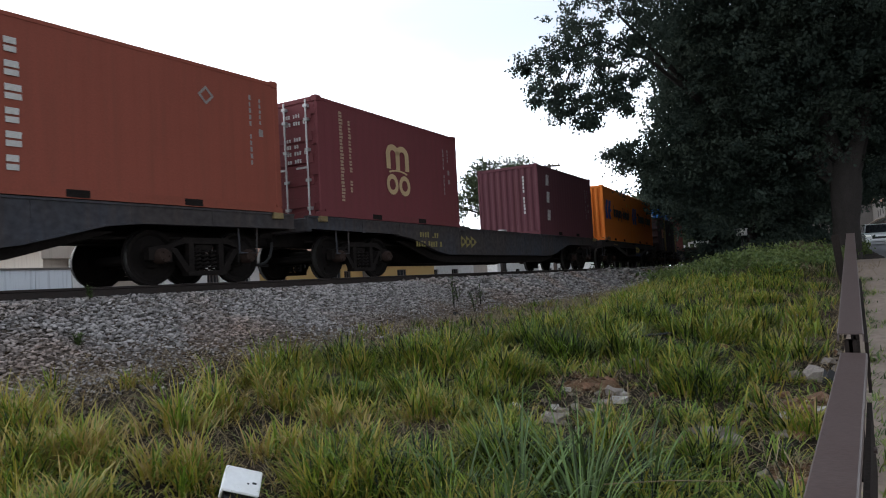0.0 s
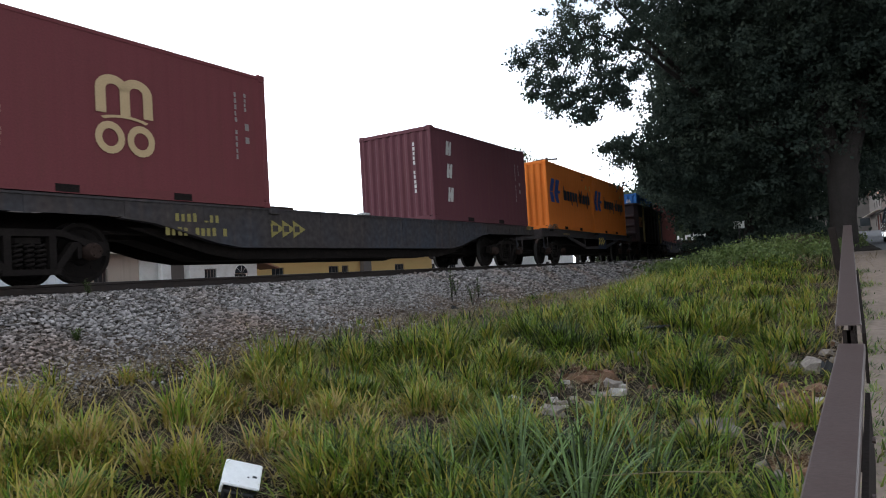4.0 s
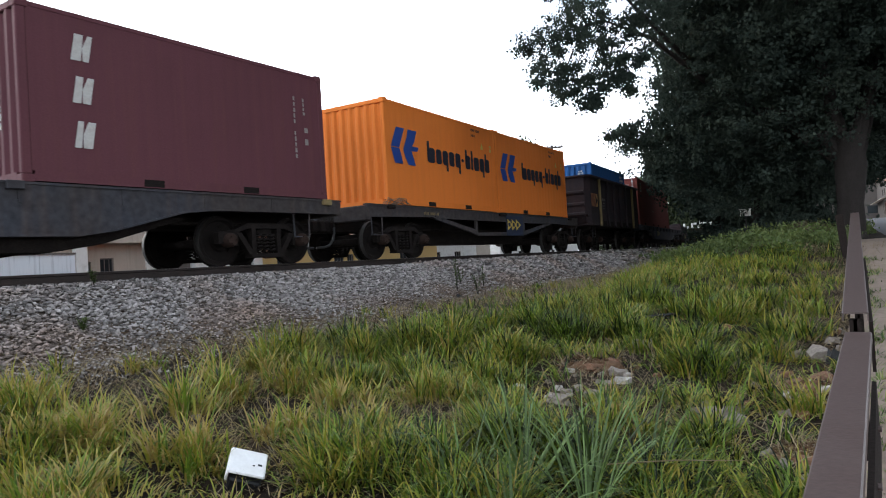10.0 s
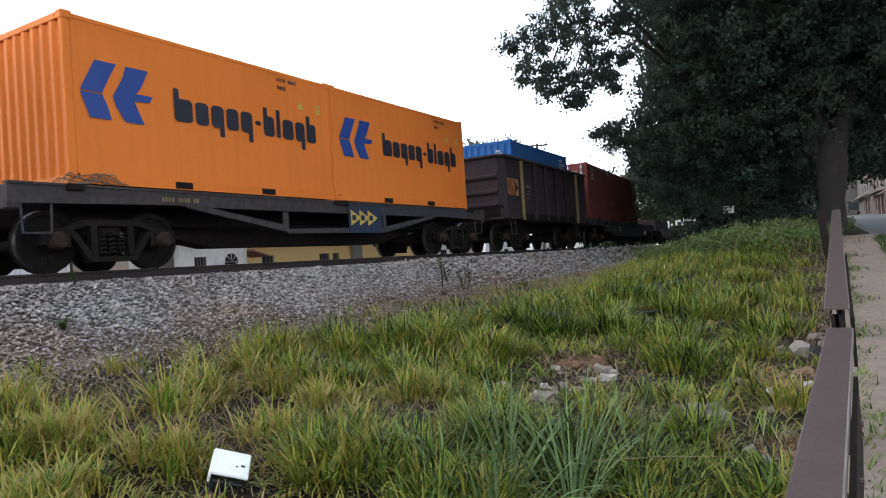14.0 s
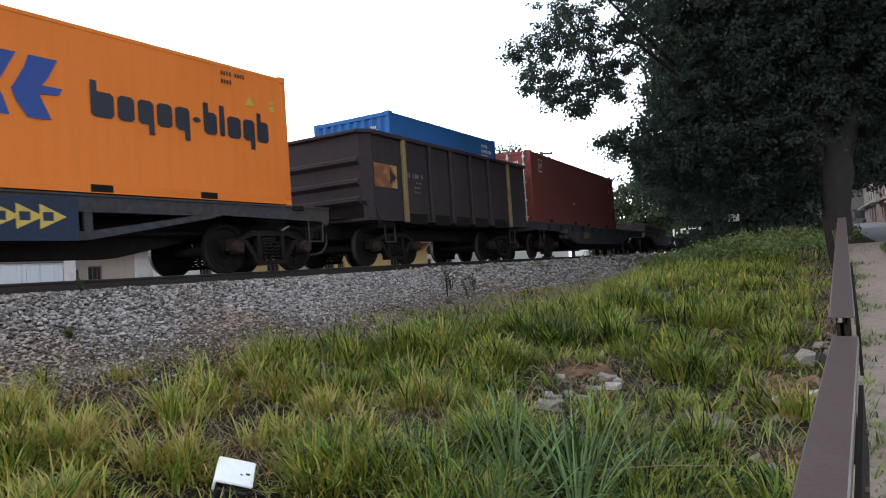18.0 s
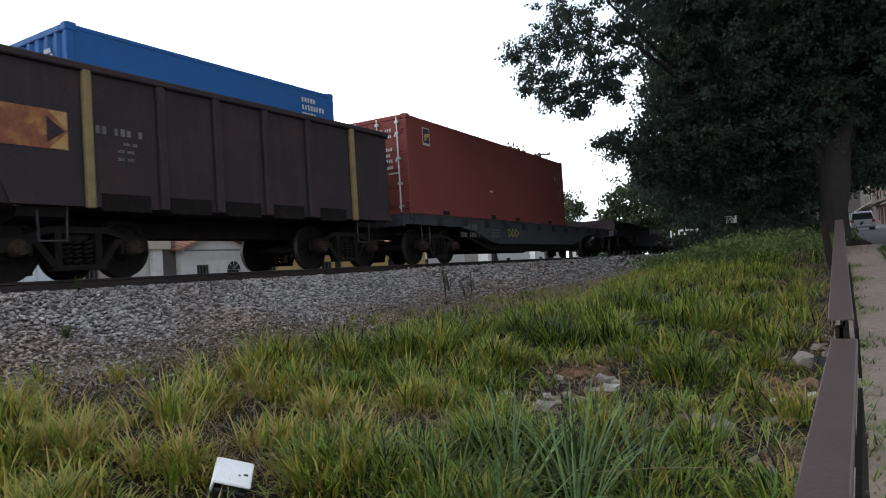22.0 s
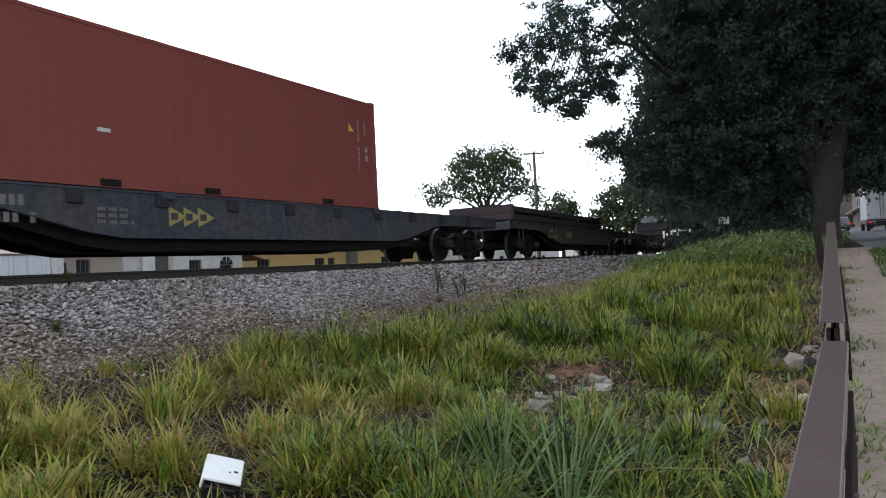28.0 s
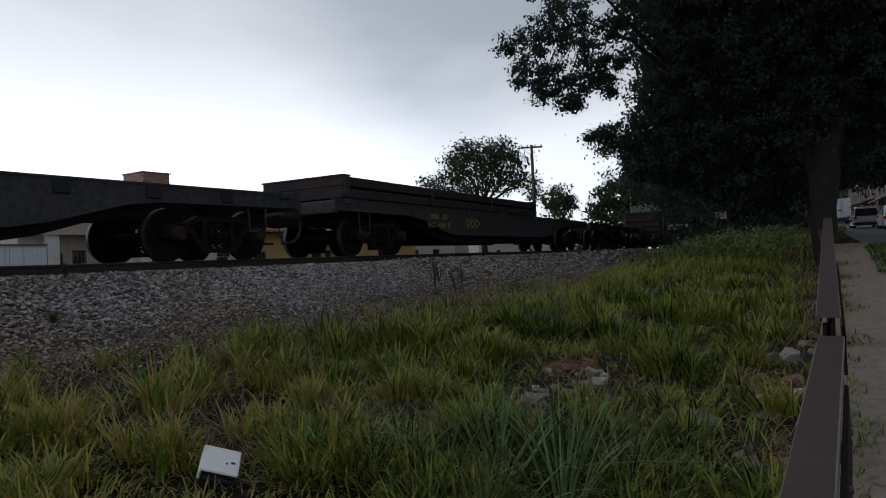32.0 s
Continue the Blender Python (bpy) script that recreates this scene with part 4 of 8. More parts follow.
def gondola_wagon():
    """High-sided mineral gondola with ribbed sides."""
    L, side_y, top = 9.24, 1.45, 3.08
    half = L / 2
    w = thing("gondola_wagon", "rust-brown high-sided gondola wagon with faded ochre stakes", "railway wagon", group="wagons of the train")
    for s_ in (-1, 1):
        sy = side_y if s_ < 0 else side_y + 0.3
        y0, y1 = s_ * sy, s_ * (sy - 0.04)
        side = part("side_wall", Geo().prism([(-half + 0.22, top), (half - 0.22, top), (half - 0.22, 1.55), (half - 0.4, 1.05), (-half + 0.4, 1.05), (-half + 0.22, 1.55)], y0, y1), M_GONDOLA, w)
        for sx in (-1, 1):
            part("corner_panel", Geo().prism([(sx * (half - 0.22), s_ * sy), (sx * half, s_ * (sy - 0.2)), (sx * (half - 0.05), s_ * (sy - 0.22)), (sx * (half - 0.25), s_ * (sy - 0.04))], 1.5, top, "z"), M_GONDOLA, side)
            part("corner_foot", Geo().prism([(sx * (half - 0.23), s_ * (sy - 0.002)), (sx * (half - 0.06), s_ * (sy - 0.2)), (sx * (half - 0.4), s_ * (sy - 0.2)), (sx * (half - 0.4), s_ * (sy - 0.045))], 1.06, 1.499, "z"), M_GONDOLA, side)
            part("corner_rim", Geo().prism([(sx * (half - 0.22), s_ * (sy + 0.09)), (sx * (half + 0.1), s_ * (sy - 0.17)), (sx * (half - 0.04), s_ * (sy - 0.24)), (sx * (half - 0.26), s_ * (sy - 0.1))], top + 0.001, top + 0.082, "z"), M_GONDOLA, side)
        part("top_rim", Geo().box(-half + 0.221, half - 0.221, *sorted((s_ * (sy - 0.1), s_ * (sy + 0.09))), top - 0.03, top + 0.08, bev=0.02), M_GONDOLA, side)
        for x in (-1.86, -0.73, 0.43, 1.62):
            part("side_rib", Geo().box(x - 0.075, x + 0.075, *sorted((s_ * sy, s_ * (sy + 0.10))), 1.04, top - 0.03, bev=0.02), M_GONDOLA, side)
        # raised near-black blocks paint the shade of recesses along the side's foot
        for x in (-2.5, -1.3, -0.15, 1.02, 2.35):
            part("bottom_pocket", Geo().box(x - 0.42, x + 0.42, *sorted((s_ * (sy - 0.02), s_ * (sy + 0.018))), 0.99, 1.26, bev=0.01), M_BOGIE, side, "near-black block painting the shade of a recess at the side's foot")
        for x in (-3.12, 3.03):
            part("stake", Geo().box(x - 0.065, x + 0.065, *sorted((s_ * (sy + 0.004), s_ * (sy + 0.10))), 1.02, top - 0.02, bev=0.012), M_STAKE, side, "faded ochre upright stake")
        wall = part("end_wall", Geo().box(*sorted((s_ * half, s_ * (half - 0.05))), -side_y + 0.2, side_y + 0.1, 1.5, top), M_GONDOLA, w)
        for z in (1.52, 1.94, 2.44):
            part("end_rib", Geo().prism([(s_ * half, z - 0.10), (s_ * (half + 0.12), z - 0.02), (s_ * (half + 0.12), z + 0.05), (s_ * half, z + 0.1)], -side_y + 0.2, side_y + 0.1), M_GONDOLA, wall)
        part("end_rim", Geo().box(*sorted((s_ * (half - 0.05), s_ * (half + 0.1))), -side_y + 0.19, side_y + 0.11, top + 0.002, top + 0.085, bev=0.02), M_GONDOLA, wall)
        part("end_slope", Geo().prism([(s_ * half, 1.5), (s_ * (half - 0.5), 1.02), (s_ * (half - 0.6), 1.02), (s_ * (half - 0.1), 1.5)], -side_y + 0.1, side_y + 0.2), M_GONDOLA, w)
    part("floor", Geo().box(-half + 0.06, half - 0.06, -side_y + 0.05, side_y + 0.25, 1.05, 1.12), M_GONDOLA, w)
    part("centre_sill", Geo().box(-half - 0.35, half + 0.35, -0.28, 0.28, 0.68, 1.04), M_BOGIE, w)
    for x in (-half + 0.9, half - 0.9):
        part("bolster_arm", Geo().prism([(-1.3, 1.04), (1.3, 1.04), (1.25, 0.9), (0.4, 0.7), (-0.4, 0.7), (-1.25, 0.9)], x - 0.35, x + 0.35, "x"), M_BOGIE, w)
    plate = part("rusty_plate", Geo().box(-half + 0.28, -half + 1.22, -side_y - 0.012, -side_y - 0.002, 1.84, 2.40), M_RUST_PLATE, w, "rusted yellow square with a dark arrow")
    part("arrow", Geo().prism([(-half + 0.92, 2.30), (-half + 1.18, 2.11), (-half + 0.92, 1.93)], -side_y - 0.018, -side_y - 0.013), M_GONDOLA, plate, "dark arrowhead")
    part("yellow_edge", Geo().prism([(-half + 0.95, 2.39), (-half + 1.21, 2.12), (-half + 1.21, 2.39)], -side_y - 0.017, -side_y - 0.0125).prism([(-half + 0.95, 1.85), (-half + 1.21, 1.85), (-half + 1.21, 2.10)], -side_y - 0.017, -side_y - 0.0125), M_STAKE_BRIGHT, plate, "ochre paint left beside the arrow")
    part("number_stencil", marks([(0, 0, 9)], 0.12, 4, 5, w=0.07), M_EMBOSS, w, "raised wagon number as bars", m=pose(-half + 1.55, -side_y - 0.004, 2.16))
    part("data_marks", marks([(0, 0, 8), (0, 0.12, 8), (0.1, 0.24, 6)], 0.05, 4, 6), M_EMBOSS, w, "small faded data lines", m=pose(-half + 2.0, -side_y - 0.004, 1.78))
    part("brake_platform", Geo().box(-half - 0.35, -half, -0.9, 0.9, 1.12, 1.16), M_BOGIE, w)
    end_gear(w, half + 0.1, side_y - 0.15, 1.02)
    for x in (-3.10, 3.15):
        add_bogie(w, x)
    return w, half


# ---------- containers ----------
def corrugated(x0, x1, z0, z1, depth=0.036, pitch=0.278):
    """A trapezoid-waved sheet in the x-z plane, its outer face towards -y."""
    pts, x = [], x0
    k = (x1 - x0) / max(1, round((x1 - x0) / pitch))
    while x < x1 - 1e-6:
        pts += [(x, 0), (x + 0.26 * k, 0), (x + 0.5 * k, depth), (x + 0.76 * k, depth)]
        x += k
    pts.append((x1, 0))
    g = Geo()
    n = len(pts)
    g.add([(a, b, z0) for a, b in pts] + [(a, b, z1) for a, b in pts] + [(a, b + 0.004, z0) for a, b in pts] + [(a, b + 0.004, z1) for a, b in pts],
          [(i, i + 1, n + i + 1, n + i) for i in range(n - 1)] + [(2 * n + i + 1, 2 * n + i, 3 * n + i, 3 * n + i + 1) for i in range(n - 1)])
    return g


CW, CH = 2.438, 2.591


def container(length, paint, label, doors=False, pale_casting=False, group="containers on the train"):
    """An ISO box, its base at z 0, its middle at x 0; near side at -y, left end at -x."""
    hx, hy = length / 2, CW / 2
    c = thing("shipping_container", label, "shipping container", group=group)
    for sx in (-1, 1):
        for sy in (-1, 1):
            part("corner_post", Geo().box(*sorted((sx * hx, sx * (hx - 0.14))), *sorted((sy * hy, sy * (hy - 0.09))), 0.118, CH - 0.118, bev=0.012), paint, c)
            for z in (0, CH - 0.118):
                g = Geo().box(*sorted((sx * (hx + 0.003), sx * (hx - 0.178))), *sorted((sy * (hy + 0.003), sy * (hy - 0.162))), z, z + 0.118 if z == 0 else CH + 0.012, bev=0.012)
                part("corner_casting", g, paint, c)
    for sy in (-1, 1):
        part("bottom_rail", Geo().box(-hx + 0.17, hx - 0.17, *sorted((sy * (hy - 0.005), sy * (hy - 0.06))), 0.02, 0.17), paint, c)
        part("top_rail", Geo().box(-hx + 0.17, hx - 0.17, *sorted((sy * (hy - 0.004), sy * (hy - 0.06))), CH - 0.09, CH - 0.02, bev=0.008), paint, c)
        part("side_panel", corrugated(-hx + 0.14, hx - 0.14, 0.17, CH - 0.09, 0.0035), paint, c, m=pose(0, sy * (hy - 0.012), 0, 0, 0, 0 if sy < 0 else 180))
        for k in range(2 if length < 7 else 4):
            x = (-1.0, 1.0)[k] if length < 7 else (-4.2, -1.0, 1.0, 4.2)[k]
            # solid near-black block puts the darkness of the open pocket into colour
            part("fork_pocket", Geo().box(x - 0.18, x + 0.18, *sorted((sy * (hy - 0.001), sy * (hy - 0.2))), 0.035, 0.15), M_BOGIE, c, "near-black block painting the dark of a forklift pocket")
    g = corrugated(-hx + 0.1, hx - 0.1, -hy + 0.06, hy - 0.06, 0.02, 0.42)
    part("roof", g, paint, c, m=pose(0, 0, CH - 0.035, -90, 0, 0))
    part("floor", Geo().box(-hx + 0.1, hx - 0.1, -hy + 0.065, hy - 0.065, 0.03, 0.15), M_HOSE, c)
    for sx in (-1, 1):
        part("end_sill", Geo().box(*sorted((sx * (hx - 0.005), sx * (hx - 0.08))), -hy + 0.165, hy - 0.165, 0.02, 0.15), paint, c)
        part("end_header", Geo().box(*sorted((sx * (hx - 0.004), sx * (hx - 0.08))), -hy + 0.165, hy - 0.165, CH - 0.11, CH - 0.004, bev=0.01), paint, c)
        if sx < 0 and doors:
            continue
        part("end_wall", corrugated(-hy + 0.09, hy - 0.09, 0.15, CH - 0.11, 0.046, 0.25), paint, c, m=pose(sx * (hx - 0.012), 0, 0, 0, 0, -90 if sx < 0 else 90))
    if doors:
        for sy in (-1, 1):
            y0, y1 = sorted((sy * 0.008, sy * (hy - 0.095)))
            d = part("door", Geo().box(-hx + 0.02, -hx + 0.06, y0, y1, 0.155, CH - 0.115), paint, c)
            for k in range(5):
                z = 0.33 + 0.47 * k
                part("door_rib", Geo().box(-hx + 0.002, -hx + 0.02, y0 + 0.06, y1 - 0.06, z - 0.10, z + 0.10, bev=0.008), paint, d)
            for k in (0.28, 0.78):
                y = sy * hy * k
                part("lock_rod", Geo().cyl((-hx - 0.045, y, 0.06), (-hx - 0.045, y, CH - 0.06), 0.019, seg=8), M_GALV, d, "galvanised locking rod")
                for z in (0.2, 0.8, 1.45, 2.1, CH - 0.2):
                    part("rod_bracket", Geo().box(-hx - 0.07, -hx + 0.02, y - 0.05, y + 0.05, z - 0.03, z + 0.03), M_GALV, d)
                part("handle", Geo().box(-hx - 0.075, -hx - 0.05, y - 0.3 if sy > 0 else y, y if sy > 0 else y + 0.3, 1.05, 1.09), M_GALV, d)
            for z in (0.35, 0.95, 1.6, 2.25):
                part("hinge", Geo().box(-hx - 0.02, -hx + 0.02, *sorted((sy * (hy - 0.02), sy * (hy - 0.16))), z - 0.05, z + 0.05), paint, d)
            part("door_lettering", marks([(0, 0.0, 9), (0, 0.16, 7), (0, -0.35, 8), (0, -0.5, 6), (0, -0.65, 9), (0, -0.82, 7)], 0.085, 4, 3 + sy), M_WHITE_MARK, d, "white number and weight lines as bars", m=pose(-hx + 0.0, sy * hy * 0.55 + 0.38, 2.02, 0, 0, -90))
    return c


FACE = -CW / 2 - 0.001


def stack_marks(c, x, z, n, mat, h=0.11, w=0.05, seed=1, label="upright column of small letters as bars", gap=0):
    part("code_column", marks([(0, 0, n)], h, gap, seed, True, w), mat, c, label, m=pose(x, FACE - 0.002, z))


def box_triton():
    c = container(6.058, M_BOX_ORANGERED, "orange-red steel container with white upright lettering")
    for i, z in enumerate([2.20 - 0.33 * k for k in range(6)]):
        part("letter_mark", letter_shape(i, 0.22, 0.21), M_WHITE_MARK, c, "large white letter shape", m=pose(-1.98, FACE - 0.001, z - 0.2))
    stack_marks(c, 2.28, 2.12, 11, M_SMALL_MARK, 0.095, seed=2, gap=6)
    stack_marks(c, 2.52, 2.10, 5, M_SMALL_MARK, 0.08, seed=3)
    d = Geo()
    for k in range(4):
        a0, a1 = radians(90 * k), radians(90 * k + 90)
        d.prism([(0.17 * math.cos(a0), 0.17 * math.sin(a0)), (0.17 * math.cos(a1), 0.17 * math.sin(a1)), (0.11 * math.cos(a1), 0.11 * math.sin(a1)), (0.11 * math.cos(a0), 0.11 * math.sin(a0))], -0.004, 0)
    part("warning_plate", d, M_SMALL_MARK, c, "scuffed pale diamond outline", m=pose(1.32, FACE, 2.02))
    part("data_plate", Geo().box(0, 0.1, -0.004, 0, 0, 0.14), M_SMALL_MARK, c, m=pose(2.5, FACE, 1.45))
    return c


def letter_shape(k, w, h):
    """Two plain bars in place of a letter; k sets how wide they are."""
    wide = w * (0.75 + 0.25 * ((k * 7) % 5) / 4)
    return Geo().box(0, wide, -0.004, 0, 0, h * 0.40).box(0, wide, -0.004, 0, h * 0.56, h)


def arch_band(g, cx, cz, r0, r1, a0, a1, n=14, sx=1.0):
    """A flat curved band in the x-z plane."""
    for i in range(n):
        t0, t1 = [radians(a0 + (a1 - a0) * q / n) for q in (i, i + 1)]
        g.prism([(cx + sx * r0 * math.cos(t0), cz + r0 * math.sin(t0)), (cx + sx * r1 * math.cos(t0), cz + r1 * math.sin(t0)), (cx + sx * r1 * math.cos(t1), cz + r1 * math.sin(t1)), (cx + sx * r0 * math.cos(t1), cz + r0 * math.sin(t1))], -0.004, 0)
    return g


def box_maroon():
    c = container(6.058, M_BOX_MAROON, "maroon steel container with a cream emblem and doors", doors=True)
    g = Geo()
    for x in (-0.47, -0.06, 0.35):
        g.box(x, x + 0.17, -0.004, 0, 1.52, 2.0)
    arch_band(g, -0.18, 1.98, 0.12, 0.29, 0, 180)
    arch_band(g, 0.23, 1.98, 0.12, 0.29, 0, 180)
    arch_band(g, 0.02, 1.10, 0.37, 0.42, 55, 125, 8, 1.7)
    part("upper_emblem", g, M_CREAM_MARK, c, "cream twin-arch emblem", m=pose(-0.05, FACE, 0.065) @ Matrix.Diagonal((1, 1, 0.82, 1)))
    g = Geo()
    arch_band(g, -0.25, 1.06, 0.17, 0.31, 0, 360, 18, 0.8)
    arch_band(g, 0.29, 1.06, 0.17, 0.31, 0, 360, 18, 0.8)
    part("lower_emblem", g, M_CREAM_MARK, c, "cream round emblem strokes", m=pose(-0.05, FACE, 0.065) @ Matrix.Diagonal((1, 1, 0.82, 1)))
    for i in range(13):
        part("letter_mark", letter_shape(i + 1, 0.12, 0.13), M_CREAM_FADED, c, "faded cream writing as bars", m=pose(-2.30, FACE, 2.24 - 0.155 * i))
    for i in range(11):
        if i != 8:
            part("letter_mark", letter_shape(i, 0.09, 0.11), M_CREAM_FADED, c, "faded cream writing as bars", m=pose(-1.98, FACE, 2.10 - 0.15 * i))
    stack_marks(c, 2.22, 2.05, 12, M_SMALL_MARK, 0.09, seed=5, gap=6)
    stack_marks(c, 2.46, 2.08, 4, M_SMALL_MARK, 0.07, seed=6)
    part("data_plate", Geo().box(0, 0.09, -0.004, 0, 0, 0.13).box(0, 0.09, -0.004, 0, -0.25, -0.13), M_SMALL_MARK, c, m=pose(2.46, FACE, 1.45))
    return c


def box_wine():
    c = container(6.058, M_BOX_WINE, "faded wine-red container with three slanted white letters")
    for i, z in enumerate((1.86, 1.22, 0.55)):
        g = Geo()
        cut = (0.5, 0.42, 0.35)[i]
        g.prism([(0.0, 0), (0.30 * cut, 0), (0.30 * cut + 0.05, 0.4), (0.07, 0.4)], -0.004, 0)
        g.prism([(0.30 * cut + 0.03, 0), (0.27, 0), (0.34, 0.4), (0.30 * cut + 0.12, 0.4), (0.30 * cut + 0.03, 0.2)], -0.004, 0)
        part("letter_block", g, M_WHITE_MARK, c, "slanted white letter shape", m=pose(-2.28, FACE, z))
    stack_marks(c, 2.18, 1.98, 12, M_SMALL_MARK, 0.09, seed=7, gap=6)
    stack_marks(c, 2.44, 1.98, 4, M_SMALL_MARK, 0.07, seed=8)
    part("data_plate", Geo().box(0, 0.09, -0.004, 0, 0, 0.1).box(0, 0.09, -0.004, 0, -0.25, -0.13), M_SMALL_MARK, c, m=pose(2.46, FACE, 1.35))
    part("end_code_column", marks([(0, 0, 12)], 0.1, 6, 11, True, 0.07), M_WHITE_MARK, c, "upright column of small letters as bars", m=pose(-3.035, -0.62, 2.1, 0, 0, -90))
    return c


def emblem_blue():
    """Two slanted strokes and a cut wing, as one flat shape 1.05 wide and 0.85 high."""
    g = Geo()
    for p in ([(0.0, 0.38), (0.22, 0.85), (0.52, 0.85), (0.40, 0.60), (0.30, 0.38)], [(0.0, 0.36), (0.12, 0.0), (0.42, 0.0), (0.36, 0.22), (0.30, 0.36)],
              [(0.47, 0.40), (0.60, 0.66), (0.66, 0.85), (1.0, 0.85), (0.88, 0.58), (0.80, 0.46), (1.05, 0.46), (1.0, 0.36), (0.76, 0.34), (0.9, 0.0), (0.62, 0.0), (0.5, 0.2), (0.45, 0.36)]):
        g.prism(p, -0.004, 0)
    return g


def word_shapes(c, x, z, mat, scale=1.0):
    """A long wordmark as plain upright blocks with stems and tails of its rhythm."""
    for w, up, down in ((0.38, 0.48, 0), (0.30, 0.34, 0), (0.30, 0.34, -0.14), (0.30, 0.34, 0), (0.30, 0.34, -0.15), (0.2, 0.23, 0.15), (0.30, 0.48, 0), (0.15, 0.48, 0), (0.32, 0.34, 0), (0.29, 0.34, -0.14), (0.30, 0.48, 0)):
        g, b = Geo(), w - 0.055
        r = min(0.05, b * 0.3)
        body_up = min(up, 0.34)
        lo = max(down, 0)
        g.prism([(r, lo), (b - r, lo), (b, lo + r * 0.8), (b, body_up - r * 0.8), (b - r, body_up), (r, body_up), (0, body_up - r * 0.8), (0, lo + r * 0.8)], -0.004, 0)
        if up > 0.4:
            g.box(0, min(0.09, b), -0.0045, 0, 0.05, up)
        if down < 0:
            g.box(b - 0.09, b, -0.0045, 0, down, 0.1)
        part("letter_block", g, mat, c, "dark wordmark block", m=pose(x, FACE, z) @ Matrix.Diagonal((scale, 1, scale, 1)))
        x += w * scale


def box_orange():
    c = container(6.058, M_BOX_ORANGE, "bright orange container with blue emblem and dark wordmark")
    part("emblem", emblem_blue(), M_BLUE_MARK, c, "royal blue winged emblem", m=pose(-2.80, FACE, 1.04) @ Matrix.Diagonal((1.2, 1, 1.06, 1)))
    word_shapes(c, -1.12, 1.20, M_NAVY_MARK, 1.17)
    part("number_stencil", marks([(0, 0.16, 9), (0, 0, 5)], 0.08, 5, 4), M_CASTING, c, "small dark number lines as bars", m=pose(1.4, FACE, 2.2))
    part("warning_plate", Geo().prism([(0, 0), (0.2, 0), (0.1, 0.19)], -0.004, 0), M_YELLOW, c, "yellow triangle sticker", m=pose(1.95, FACE, 1.88))
    part("data_plate", Geo().box(0, 0.12, -0.004, 0, 0, 0.1).box(0, 0.12, -0.004, 0, 0.13, 0.2), M_YELLOW, c, m=pose(2.55, FACE, 1.85))
    return c


def box_blue():
    c = container(6.058, M_BOX_BLUE, "mid-blue container lying inside the gondola")
    part("number_stencil", marks([(0, 0.32, 5), (0, 0.16, 8), (0, 0, 5)], 0.11, 0, 4), M_WHITE_MARK, c, "white number lines as bars", m=pose(2.0, FACE, 1.95))
    part("end_code", marks([(0, 0, 4), (0.03, 0.1, 3)], 0.08, 0, 4), M_WHITE_MARK, c, "small white code as bars", m=pose(-3.04, -0.62, 2.1, 0, 0, -90))
    return c


def box_red():
    c = container(12.192, M_BOX_RED, "long oxide-red container with doors and a blue sticker", doors=True)
    s_ = part("sticker", Geo().box(0, 0.38, -0.004, 0, 0, 0.48), M_WHITE_MARK, c, "white-edged square sticker", m=pose(-5.30, FACE, 1.87))
    part("sticker_field", Geo().box(0.03, 0.35, -0.007, -0.004, 0.06, 0.45), M_NAVY_MARK, s_, "dark blue field")
    part("sticker_flag", Geo().prism([(0.07, 0.2), (0.3, 0.24), (0.33, 0.33), (0.12, 0.31)], -0.010, -0.007).prism([(0.07, 0.13), (0.2, 0.15), (0.22, 0.2), (0.08, 0.18)], -0.010, -0.007), M_YELLOW, s_, "yellow flag shape")
    stack_marks(c, 5.36, 2.02, 12, M_SMALL_MARK, 0.085, seed=12, gap=6)
    stack_marks(c, 5.62, 2.0, 4, M_SMALL_MARK, 0.07, seed=13)
    part("warning_plate", Geo().prism([(0, 0), (0.2, 0), (0.02, 0.19)], -0.004, 0), M_YELLOW, c, "yellow triangle sticker", m=pose(5.02, FACE, 1.78))
    part("data_plate", Geo().box(0, 0.1, -0.004, 0, 0, 0.12).box(0, 0.1, -0.004, 0, -0.22, -0.08), M_SMALL_MARK, c, m=pose(5.62, FACE, 1.35))
    part("scrape", Geo().box(0, 0.22, -0.004, 0, 0, 0.06), M_WHITE_MARK, c, "pale scrape", m=pose(-1.2, FACE, 0.88))
    return c


def box_pale():
    return container(6.058, M_BOX_PALE, "grey ribbed container lying inside the far gondola")


def flat_rack_stack():
    """Folded brown flat racks, stacked on a wagon."""
    c = thing("flat_rack_stack", "stack of folded brown flat racks on a wagon", "cargo rack")
    for k in range(2):
        z = 0.02 + 0.27 * k
        part("rack_frame", Geo().box(-6.09, 6.09, -1.2, 1.2, z, z + 0.22, bev=0.02), M_GONDOLA, c)
        for x in (-5.95, 5.95):
            part("folded_end", Geo().box(x - 0.14, x + 0.14, -1.21, 1.21, z + 0.223, z + 0.265), M_GONDOLA, c)
    for x in (-6.0, -2.0, 2.0, 6.0):
        part("side_bracket", Geo().box(x - 0.08, x + 0.08, -1.23, -1.21, 0.05, 0.5), M_WAGON, c)
    return c


